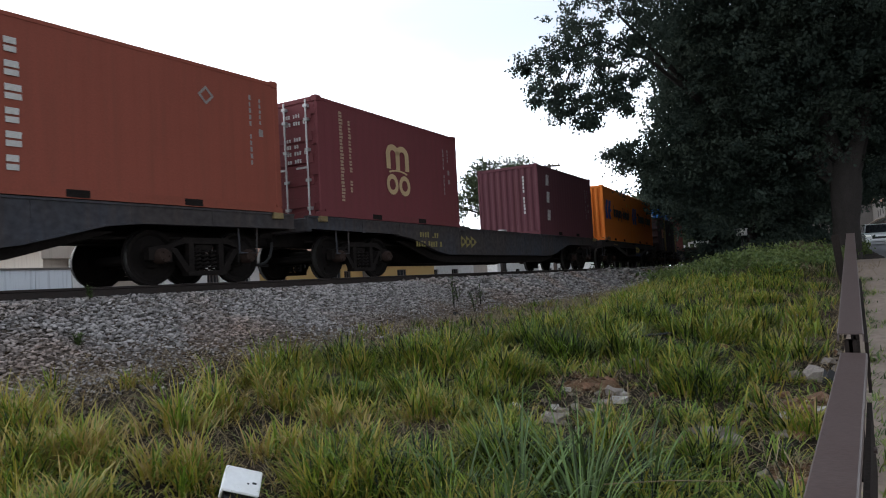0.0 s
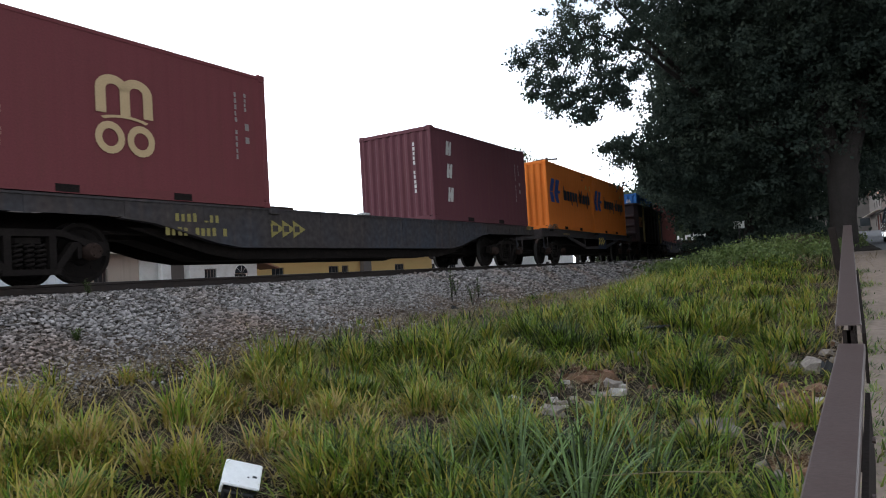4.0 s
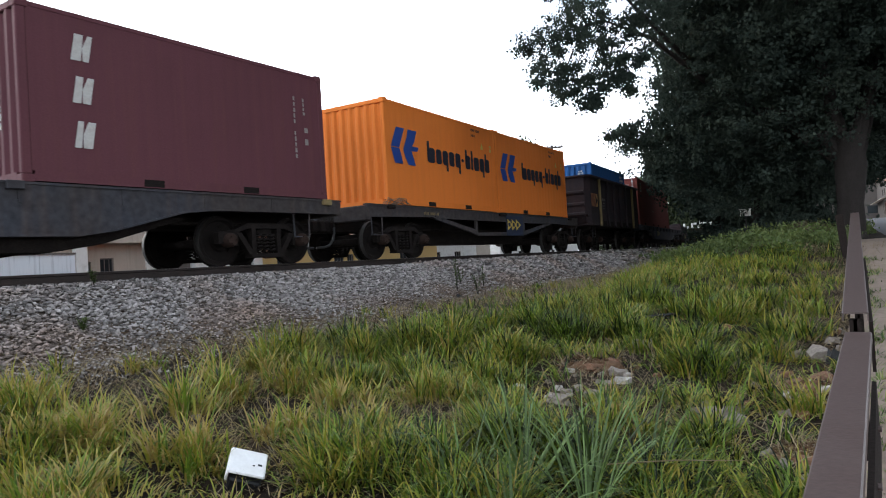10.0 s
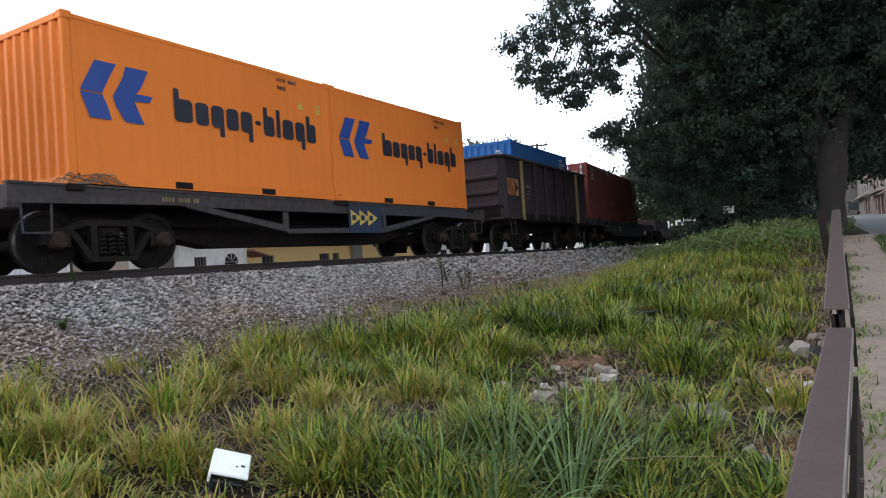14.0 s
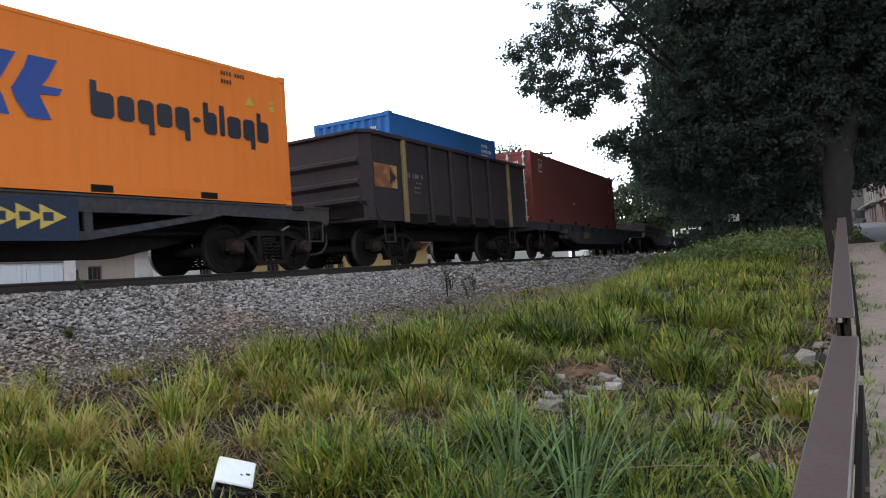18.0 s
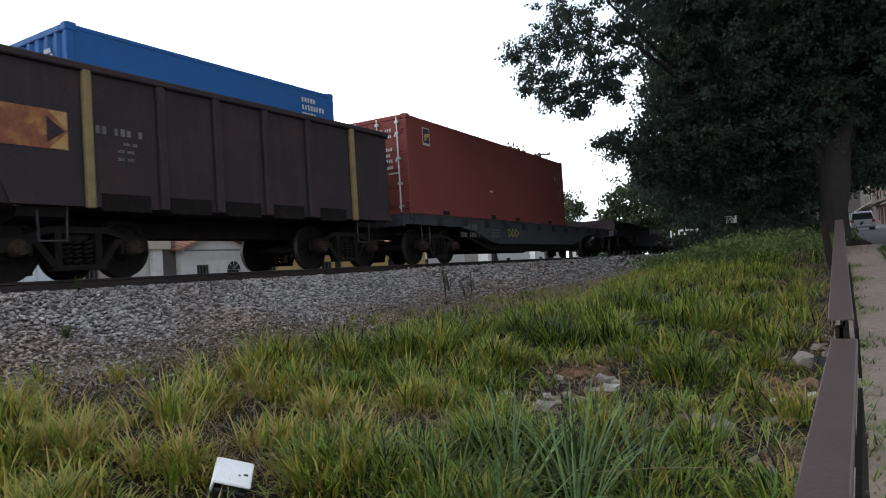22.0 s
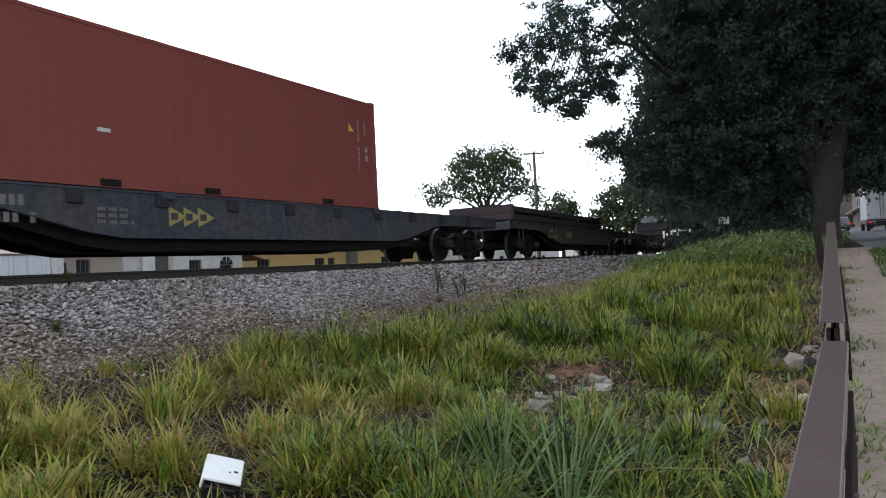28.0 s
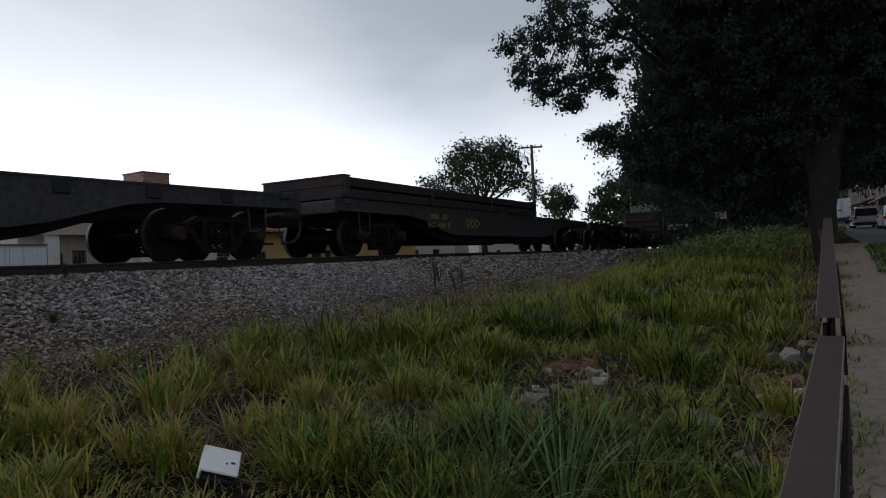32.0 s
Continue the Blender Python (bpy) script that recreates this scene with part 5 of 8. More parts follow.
def set_train():
    def put(made, start, half_arc=None, loads=()):
        w, half = made
        mid = start + half
        MOVERS.append((w, mid, 0.0, 0.0, half - 2))
        for c, first, length, lift in loads:
            MOVERS.append((c, mid, lift, first + length / 2 - mid, half - 2))

    seat = DECK + 0.02
    put(flat_wagon(seed=1), -9.2, loads=[(box_triton(), 3.48, 6.058, seat - 0.002)])
    put(flat_wagon(seed=2), 10.1, loads=[(box_maroon(), 10.57, 6.058, seat), (box_wine(), 22.68, 6.058, seat)])
    o1 = box_orange()
    o2 = copy_thing(o1, pose(0, 0, 0))
    put(truss_wagon(True), 30.02, loads=[(o1, 30.91, 6.058, seat), (o2, 36.99, 6.058, seat)])
    put(gondola_wagon(), 45.25, loads=[(box_blue(), 46.65, 6.058, 1.25)])
    put(flat_wagon(True, seed=3), 54.94, loads=[(box_red(), 55.41, 12.192, seat)])
    put(flat_wagon(seed=7), 74.98, loads=[(flat_rack_stack(), 75.35, 12.19, DECK + 0.03)])
    put(truss_wagon(), 94.75)
    put(truss_wagon(), 109.3)
    put(gondola_wagon(), 123.7, loads=[(box_pale(), 125.0, 6.058, 1.25)])
    put(flat_wagon(seed=6), 133.9)


set_train()


# ---------- steel railing beside the path ----------
def build_railing():
    r = thing("steel_railing", "brown-painted steel railing of broad flat beams on posts", "railing")

    def beam(x0, z0, x1, z1, y0, y1, w=0.14, thick=0.05):
        g = Geo()
        sec = [(-w / 2, -thick), (-w / 2, -0.006), (-w / 2 + 0.006, 0), (w / 2 - 0.006, 0), (w / 2, -0.006), (w / 2, -thick), (w / 2 - 0.008, -thick), (w / 2 - 0.008, -0.008), (-w / 2 + 0.008, -0.008), (-w / 2 + 0.008, -thick)]
        n = len(sec)
        v = [(x0, y0 + a, z0 + b) for a, b in sec] + [(x1, y1 + a, z1 + b) for a, b in sec]
        g.add(v, [(i, (i + 1) % n, n + (i + 1) % n, n + i) for i in range(n)] + [tuple(range(n)), tuple(range(2 * n - 1, n - 1, -1))])
        return part("top_beam", g, M_RAILING, r, "flat-topped channel beam")

    beam(-2.0, EYE - 0.886, 4.72, EYE - 0.55, 0.105, 0.308, 0.138)
    beam(4.82, EYE - 0.445, 15.5, EYE + 0.495, 0.324, 0.904)
    beam(-12.0, EYE - 1.65, -2.2, EYE - 1.0, -0.4, 0.12)

    def post(x, top, w=0.07):
        y = float(rail_line(x))
        z = ground_point(x, y) - 0.3
        p = part("post", Geo().box(x - w, x + w, y - 0.010, y + 0.010, z, top).box(x - w, x - w + 0.012, y - 0.032, y + 0.032, z, top).box(x + w - 0.012, x + w, y - 0.032, y + 0.032, z, top), M_POST_DARK, r, "steel section post")
        return p

    post(4.88, EYE - 0.49, 0.04)
    post(4.66, EYE - 0.605, 0.04)
    for x in (-11, -7, -2.6, 0.4):
        post(x, EYE - 0.886 + 0.05 * (x + 2) - 0.05 - (0.12 if x < -2 else 0))
    for x in (7.8, 10.6, 13.2):
        post(x, EYE - 0.445 + 0.088 * (x - 4.82) - 0.05)
    # lower boards on the path side
    for x0, z0, x1, z1, h in ((-1.5, EYE - 0.98, 3.95, EYE - 0.70, 0.34), (5.2, EYE - 0.54, 8.8, EYE - 0.22, 0.32)):
        g = Geo()
        y0, y1 = (0.118 - 0.084, 0.282 - 0.084) if x0 < 0 else (float(rail_line(x0)) - 0.092, float(rail_line(x1)) - 0.092)
        v = [(x0, y0, z0 - h), (x0, y0 + 0.02, z0 - h), (x0, y0 + 0.02, z0), (x0, y0, z0), (x1, y1, z1 - h), (x1, y1 + 0.02, z1 - h), (x1, y1 + 0.02, z1), (x1, y1, z1)]
        g.add(v, [(0, 1, 2, 3), (7, 6, 5, 4), (0, 4, 5, 1), (1, 5, 6, 2), (2, 6, 7, 3), (3, 7, 4, 0)])
        b = part("lower_board", g, M_POST_DARK, r, "dark lower side board")
        for k in (0.93, 0.80):
            x = x0 + (x1 - x0) * k
            y = y0 + (y1 - y0) * k
            z = z0 + (z1 - z0) * k - 0.12
            part("bolt", Geo().cyl((x, y - 0.014, z), (x, y, z), 0.014, seg=8), M_RAILING, b)
    # leaning board and stout end post near the tree
    for x, dy, hgt, lean in ((14.6, 0.17, 0.9, -5),):
        y = float(rail_line(x)) + dy
        part("end_post", Geo().box(-0.03, 0.03, -0.065, 0.065, -0.3, hgt, bev=0.012), M_POST_DARK, r, "dark weathered leaning plank", m=pose(x, y, ground_point(x, y), lean, 0, 0))


build_railing()


# ---------- stones of the railway bank ----------
def stone_mesh(rnd, n, centres, sizes):
    """Many rough eight-cornered stones in one array."""
    cube = np.array([(-1, -1, -1), (1, -1, -1), (1, 1, -1), (-1, 1, -1), (-1, -1, 1), (1, -1, 1), (1, 1, 1), (-1, 1, 1)], float)
    quads = np.array([(3, 2, 1, 0), (4, 5, 6, 7), (0, 1, 5, 4), (1, 2, 6, 5), (2, 3, 7, 6), (3, 0, 4, 7)])
    v = cube[None] * rnd.uniform(0.15, 1.0, (n, 8, 3)) * rnd.uniform(0.4, 1.25, (n, 1, 3))
    q = rnd.normal(size=(n, 4))
    q /= np.linalg.norm(q, axis=1, keepdims=True)
    w, x, y, z = q.T
    R = np.stack([np.stack([1 - 2 * (y * y + z * z), 2 * (x * y - z * w), 2 * (x * z + y * w)], -1), np.stack([2 * (x * y + z * w), 1 - 2 * (x * x + z * z), 2 * (y * z - x * w)], -1), np.stack([2 * (x * z - y * w), 2 * (y * z + x * w), 1 - 2 * (x * x + y * y)], -1)], 1)
    v = np.einsum("nij,nkj->nki", R, v) * np.array([1.25, 1.25, 0.72]) * sizes[:, None, None] + centres[:, None, :]
    f = quads[None] + 8 * np.arange(n)[:, None, None]
    return v.reshape(-1, 3), f.reshape(-1, 4)


def build_ballast():
    rnd = np.random.default_rng(5)
    parts_v, parts_f, k = [], [], 0
    bed_pts = []
    for x0, x1, step, size in ((2.6, 14.0, 0.0350, 0.0315), (14.0, 28.0, 0.068, 0.052), (28.0, 60.0, 0.14, 0.085)):
        gx, gd = np.meshgrid(np.arange(x0, x1, step), np.arange(0.95, 5.2, step), indexing="ij")
        x = gx.ravel() + rnd.uniform(-0.5, 0.5, gx.size) * step
        d = gd.ravel() + rnd.uniform(-0.5, 0.5, gx.size) * step
        y = track_y(x) - d
        edge = np.interp(x, [3.5, 7.0, 10.5, 18], [4.45, 4.15, 3.6, 3.8]) + 0.3 * wobble(x, y * 0, 0.5) + 0.3 * wobble(x, y, 1.4, 2)
        keep = rnd.random(len(x)) < np.clip((edge + 0.3 - d) / 0.8, 0.0, 1) + 0.2 * (d < edge + 0.9)
        x, y, d = x[keep], y[keep], d[keep]
        s_ = size * rnd.uniform(0.65, 1.3, len(x)) * (1 - 0.5 * ease((d - edge[keep] + 1.4) / 1.2))
        z = ground_z(x, y) + s_ * rnd.uniform(-0.4, 1.6, len(x))
        v, f = stone_mesh(rnd, len(x), np.stack([x, y, z], 1), s_)
        parts_v.append(v)
        parts_f.append(f + k)
        k += len(v)
    bank = tagged(new("ballast_bank", soup("ballast_bank", np.concatenate(parts_v), np.concatenate(parts_f), M_STONE)), "grey crushed-stone ballast heaped along the track", "ballast", kind="stuff")
    # dusty brown grit along the toe of the bank
    n = 7000
    x = 2.8 + 20 * rnd.uniform(0, 1, n) ** 1.6
    d = rnd.normal(3.95, 0.4, n)
    y = track_y(x) - d
    v, f = stone_mesh(rnd, n, np.stack([x, y, ground_z(x, y) + 0.014], 1), rnd.uniform(0.012, 0.028, n) * (1 + 0.04 * x))
    tagged(new("toe_grit", soup("toe_grit", v, f, M_CLOD)), "dusty brown grit along the foot of the ballast", "gravel", kind="stuff")
    shapes = []
    for i in range(10):
        v, f = stone_mesh(rnd, 1, np.zeros((1, 3)), np.ones(1))
        shapes.append(soup("stone", v, f, M_STONE_PIECE))
    for i in range(290):
        x = rnd.uniform(3.6, 9.5)
        d = rnd.uniform(1.7, 3.9)
        y = float(track_y(x)) - d
        s_ = rnd.uniform(0.030, 0.046)
        ob = part("stone", shapes[i % 10], M_STONE_PIECE, bank, m=pose(x, y, ground_point(x, y) + 0.022, *rnd.uniform(0, 360, 3)))
        ob.scale = (s_, s_, s_)
    return bank


# dust between the stones, a sheet just over the soil
def build_bank_sheet():
    xs = np.concatenate([np.arange(-30, 2, 1.0), np.arange(2, 30, 0.4), np.arange(30, 150, 2.0)])
    ds = np.concatenate([np.arange(-3.6, -1.4, 0.4), np.arange(-1.3, 4.6, 0.2)])
    X, Dd = np.meshgrid(xs, ds, indexing="ij")
    Y = track_y(X) - Dd
    edge = 3.95 + 0.45 * wobble(X, Y * 0, 0.5) + 0.25 * wobble(X, Y, 1.4, 2)
    Z = ground_z(X, Y) + np.where(Dd < edge + 0.1, 0.012, -0.03)
    n = len(ds)
    i, j = np.meshgrid(np.arange(len(xs) - 1), np.arange(n - 1), indexing="ij")
    a = (i * n + j).ravel()
    me = soup("bank_dust", np.stack([X, Y, Z], -1).reshape(-1, 3), np.stack([a + 1, a + n + 1, a + n, a], 1), M_BALLAST_BED)
    me.polygons.foreach_set("use_smooth", [True] * len(me.polygons))
    tagged(new("bank_bed", me), "grey-brown gravelly bed under the ballast stones", "ballast bed", kind="structure")


build_bank_sheet()
build_ballast()


# ---------- grass ----------
def blades(rnd, roots, length, width, azim, lean, curl, segments=3):
    """Tapering bent blades as triangles. Arrays of n; returns verts, faces."""
    n = len(roots)
    side = np.stack([-np.sin(azim), np.cos(azim), np.zeros(n)], 1)
    out = np.stack([np.cos(azim), np.sin(azim), np.zeros(n)], 1)
    rows = []
    p = roots.copy()
    tilt = lean.copy()
    for k in range(segments + 1):
        wk = width * (1 - (k / segments) ** 2.2) * 0.5
        if k < segments:
            rows += [p - side * wk[:, None], p + side * wk[:, None]]
        else:
            rows.append(p)
        step = length / segments
        p = p + (out * np.sin(tilt)[:, None] + np.array([0, 0, 1.0]) * np.cos(tilt)[:, None]) * step[:, None]
        tilt = tilt + curl
    m = len(rows)
    v = np.stack(rows, 1).reshape(-1, 3)
    tri = []
    for k in range(segments - 1):
        a = 2 * k
        tri += [(a, a + 1, a + 2), (a + 1, a + 3, a + 2)]
    a = 2 * (segments - 1)
    tri.append((a, a + 1, a + 2))
    f = (np.array(tri)[None] + m * np.arange(n)[:, None, None]).reshape(-1, 3)
    return v, f


def scatter(i, j, k):
    """A steady pseudo-random number for a cell of the plan."""
    q = np.sin(i * 127.1 + j * 311.7 + k * 74.7) * 43758.5453
    return q - np.floor(q)


MOUND = 0.74


def mounds(x, y):
    """The grass grows in mounds: distance and bearing from the nearest one's middle, its size and its own number."""
    ci, cj = np.floor(x / MOUND), np.floor(y / MOUND)
    best = np.full(x.shape, 9.0)
    bear, size, own = np.zeros(x.shape), np.ones(x.shape), np.zeros(x.shape)
    for di in (-1, 0, 1):
        for dj in (-1, 0, 1):
            a, b = ci + di, cj + dj
            mx, my = (a + 0.12 + 0.76 * scatter(a, b, 1)) * MOUND, (b + 0.12 + 0.76 * scatter(a, b, 2)) * MOUND
            sz = 0.72 + 0.6 * scatter(a, b, 3)
            d = np.hypot(x - mx, y - my) / sz
            near = d < best
            best = np.where(near, d, best)
            bear = np.where(near, np.arctan2(y - my, x - mx), bear)
            size = np.where(near, sz, size)
            own = np.where(near, scatter(a, b, 4), own)
    return best / MOUND, bear, size, own


def clump_field(rnd, xy, per, length, spread, width, segments=3, low=False):
    """Tufts: each centre throws out a fan of arching blades; returns verts, faces and each vertex's dryness."""
    n = len(xy)
    far, bear, size, own = mounds(xy[:, 0], xy[:, 1])
    idx = np.repeat(np.arange(n), per)
    m = len(idx)
    az = rnd.uniform(0, 2 * np.pi, m)
    rad = np.abs(rnd.normal(0, 1, m)) * spread
    x = xy[idx, 0] + rad * np.cos(az)
    y = xy[idx, 1] + rad * np.sin(az)
    roots = np.stack([x, y, ground_z(x, y) - 0.015], 1)
    # blades fall away from the middle of tuft and mound
    vx = np.cos(az) * 0.5 + np.cos(bear[idx]) * far[idx] * 1.5 + rnd.normal(0, 0.7, m)
    vy = np.sin(az) * 0.5 + np.sin(bear[idx]) * far[idx] * 1.5 + rnd.normal(0, 0.7, m)
    dead = rnd.random(m) < (0.15 + 0.4 * np.clip(dryness(x, y) - 0.4, 0, 0.5))
    L = length[idx] * rnd.uniform(0.55, 1.15, m) * np.where(dead, 0.8, 1)
    lean = 0.10 + 0.45 * np.clip(far[idx], 0, 1) + np.abs(rnd.normal(0, 0.22, m)) + np.where(dead, 0.45, 0) + (0.35 if low else 0)
    curl = rnd.uniform(0.3, 2.3, m) / segments
    W = width * rnd.uniform(0.55, 1.3, m)
    v, f = blades(rnd, roots, L, W, np.arctan2(vy, vx), lean, curl, segments)
    dry = (dryness(xy[:, 0], xy[:, 1]) + 0.27 * (own - 0.5) + rnd.normal(0, 0.07, n))[idx] + np.where(dead, rnd.uniform(0.25, 0.6, m), 0)
    return v, f, np.repeat(dry, 2 * segments + 1)


# patches of bare earth and litter: x, y, radius
BARE = [(6.0, 2.5, 0.5), (2.72, 3.35, 0.36), (2.5, 3.05, 0.25), (4.95, 2.4, 0.4), (5.75, 2.3, 0.4), (5.1, 1.2, 0.3), (6.9, 2.4, 0.3), (3.35, 6.45, 0.75), (4.3, 7.1, 0.6), (2.35, 5.2, 0.45), (2.94, 5.6, 0.5), (3.0, 4.55, 0.45), (3.25, 4.3, 0.42), (4.3, 5.15, 0.5), (4.7, 4.95, 0.4), (3.2, 3.75, 0.34), (4.1, 3.6, 0.4), (4.5, 3.2, 0.4), (5.4, 2.55, 0.42), (6.3, 2.6, 0.4), (7.4, 2.85, 0.25), (5.9, 2.05, 0.4), (5.1, 1.55, 0.4), (4.75, 0.95, 0.3), (6.1, 0.75, 0.55), (4.6, 0.7, 0.35), (7.6, 0.85, 0.55), (8.8, 0.9, 0.6), (3.6, 3.2, 0.25), (10.2, 1.0, 0.5), (11.6, 1.1, 0.5), (13.0, 1.25, 0.6), (14.6, 1.3, 0.6), (16.2, 1.5, 0.6), (18, 1.6, 0.7), (20, 1.8, 0.8), (22.5, 2.0, 0.9)]
# yellowing (+) and fresh green (-) patches: x, y, radius, amount; (18, 3) also darkens as tree shade
TINTS = [(3.9, 6.3, 1.4, 0.27), (2.9, 4.9, 1.4, 0.29), (3.8, 3.9, 0.8, 0.24), (4.9, 6.2, 0.5, 0.15), (13.2, 3.6, 1.5, 0.22), (12.2, 4.2, 1.2, 0.12), (6.6, 4.8, 1.6, -0.08), (8.2, 2.2, 1.8, -0.07), (4.6, 1.5, 1.3, -0.08), (5.0, 2.7, 0.9, 0.10), (18.0, 3.0, 3.5, -0.22), (9.6, 3.0, 1.6, -0.07)]


def dryness(x, y):
    d = 0.385 + 0.09 * wobble(x, y, 1.7, 3) + 0.06 * wobble(x, y, 4.1, 5)
    for tx, ty, tr_, amount in TINTS:
        d = d + amount * np.exp(-((x - tx) ** 2 + (y - ty) ** 2) / tr_ ** 2)
    return d


def grass_edge(x):
    return np.interp(x, [-10, 0, 2.8, 3.2, 3.6, 4.2, 5.7, 7.4, 10, 15, 20, 28, 45], [7.2, 7.2, 7.1, 5.0, 5.2, 5.9, 5.75, 4.75, 4.7, 4.9, 6.0, 8.5, 11.5])


def grass_keep(x, y):
    """How grassy the soil is, 0 to 1."""
    limit = grass_edge(x) + 0.28 * wobble(x, y, 1.6, 2)
    k = np.maximum(ease((limit - y) / 0.35), 0.07 * (y < track_y(x) - 3.6)) * ease((y - rail_line(x) - 0.05 - 0.12 * ease((x - 6) / 5)) / 0.45)
    for bx, by, br in BARE:
        k = k * np.clip((np.hypot(x - bx, y - by) - br * 0.45) / (br * 0.5), 0.05, 1)
    return k * np.clip(1.0 + 0.9 * wobble(x, y, 1.9, 4), 0.25, 1)


def tall(x, y):
    limit = grass_edge(x)
    band = np.where(y > limit + 0.2, -0.55, np.exp(-((limit - y - 0.5) / 0.9) ** 2))
    far, _, size, own = mounds(x, y)
    dome = 1.2 - 1.15 * np.clip(far / 0.6, 0, 1.1) ** 2
    return (0.42 + 0.40 * band + 0.16 * wobble(x, y, 1.05, 3) + 0.55 * dome) * (0.7 + 0.32 * size)


def build_grass():
    rnd = np.random.default_rng(11)
    v_all, f_all, d_all, k = [], [], [], 0

    def sow(x0, x1, y0, y1, per_m2, per, base, spread, width, segments, low=False):
        nonlocal k
        n = int((x1 - x0) * (y1 - y0) * per_m2)
        x, y = rnd.uniform(x0, x1, n), rnd.uniform(y0, y1, n)
        far = mounds(x, y)[0]
        rim = np.exp(-((grass_edge(x) - y - 0.35) / 0.45) ** 2) * ease((x - 3.9) / 0.8)
        thick = np.maximum(np.clip(1.35 - 2.1 * far, 0.02, 1), 0.9 * rim) if not low else 0.42
        keep = rnd.random(n) < grass_keep(x, y) * thick
        xy = np.stack([x[keep], y[keep]], 1)
        L = base * (np.ones(len(xy)) if low else np.clip(tall(xy[:, 0], xy[:, 1]), 0.22, 1.4)) * rnd.uniform(0.75, 1.2, len(xy))
        v, f, d = clump_field(rnd, xy, per, L, spread, width, segments, low)
        v_all.append(v)
        f_all.append(f + k)
        d_all.append(d)
        k += len(v)

    sow(1.2, 6.0, 0.3, 7.4, 84, 36, 0.33, 0.080, 0.0135, 3)
    sow(1.2, 6.0, 0.3, 7.4, 90, 10, 0.16, 0.10, 0.014, 3, True)
    sow(-5.0, 1.2, 0.2, 7.4, 34, 22, 0.34, 0.10, 0.028, 2)
    sow(6.0, 10.0, 0.6, 7.6, 76, 34, 0.34, 0.090, 0.0150, 3)
    sow(6.0, 10.0, 0.6, 7.6, 70, 10, 0.17, 0.10, 0.018, 2, True)
    sow(10.0, 16.0, 0.8, 8.2, 62, 28, 0.27, 0.11, 0.0150, 3)
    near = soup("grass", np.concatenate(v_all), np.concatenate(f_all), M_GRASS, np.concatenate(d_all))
    tagged(new("grass", near), "uneven tufts of green and yellowing grass on the slope", "grass", kind="stuff")
    v_all, f_all, d_all, k = [], [], [], 0
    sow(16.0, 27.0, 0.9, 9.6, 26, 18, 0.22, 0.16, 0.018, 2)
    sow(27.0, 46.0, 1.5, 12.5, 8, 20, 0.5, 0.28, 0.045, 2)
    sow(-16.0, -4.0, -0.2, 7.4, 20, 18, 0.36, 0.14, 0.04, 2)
    far = soup("far_grass", np.concatenate(v_all), np.concatenate(f_all), M_GRASS_FAR_SHADED, np.concatenate(d_all))
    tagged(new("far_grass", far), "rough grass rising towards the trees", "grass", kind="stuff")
    # dry stalks and straw lying between the tufts
    n = 70000
    x, y = rnd.uniform(1.2, 20.0, n) ** 1.0, rnd.uniform(0.5, 7.8, n)
    bare = np.zeros(n)
    for bx, by, br in BARE:
        bare = np.maximum(bare, np.clip(1.4 - np.hypot(x - bx, y - by) / br, 0, 1))
    bare = np.maximum(bare, 0.6 * ease((y - grass_edge(x)) / 0.4))
    keep = (y < track_y(x) - 3.3) & (rnd.random(n) < np.clip(0.12 + 0.9 * bare - 0.3 * wobble(x, y, 1.9, 4), 0.08, 0.9))
    x, y = x[keep], y[keep]
    n = len(x)
    v, f = blades(rnd, np.stack([x, y, ground_z(x, y) + 0.01], 1), rnd.uniform(0.06, 0.30, n), rnd.uniform(0.003, 0.008, n), rnd.uniform(0, 6.28, n), rnd.uniform(0.8, 1.5, n), rnd.uniform(-0.05, 0.2, n), 2)
    tagged(new("straw", soup("straw", v, f, M_STRAW)), "dry straw stalks strewn among the grass", "straw", kind="stuff")
    # pale grit and chips on the bare strip beside the railing
    m = 600
    x = rnd.uniform(6.4, 12.0, m)
    y = rail_line(x) + 0.12 + np.abs(rnd.normal(0, 0.26, m)) * (0.6 + 0.8 * ease((x - 7) / 2))
    v, f = stone_mesh(rnd, m, np.stack([x, y, ground_z(x, y) + 0.006], 1), rnd.uniform(0.008, 0.022, m))
    tagged(new("grit", soup("grit", v, f, M_CLOD)), "pale grit and chips on the bare strip beside the railing", "gravel", kind="stuff")
    # clods and small gravel on the bare earth
    n = 18000
    x, y = rnd.uniform(1.5, 20.0, n), rnd.uniform(0.5, 7.9, n)
    bare = np.zeros(n)
    for bx, by, br in BARE:
        bare = np.maximum(bare, np.clip(1.3 - np.hypot(x - bx, y - by) / br, 0, 1))
    bare = np.maximum(bare, 0.8 * ease((y - grass_edge(x) - 0.1) / 0.4))
    keep = (y < track_y(x) - 3.2) & (rnd.random(n) < 0.6 * bare)
    x, y = x[keep], y[keep]
    s_ = rnd.uniform(0.008, 0.026, len(x))
    v, f = stone_mesh(rnd, len(x), np.stack([x, y, ground_z(x, y) + s_ * 0.3], 1), s_)
    tagged(new("clods", soup("clods", v, f, M_CLOD)), "brown clods and gravel bits on bare earth", "clods", kind="stuff")


build_grass()


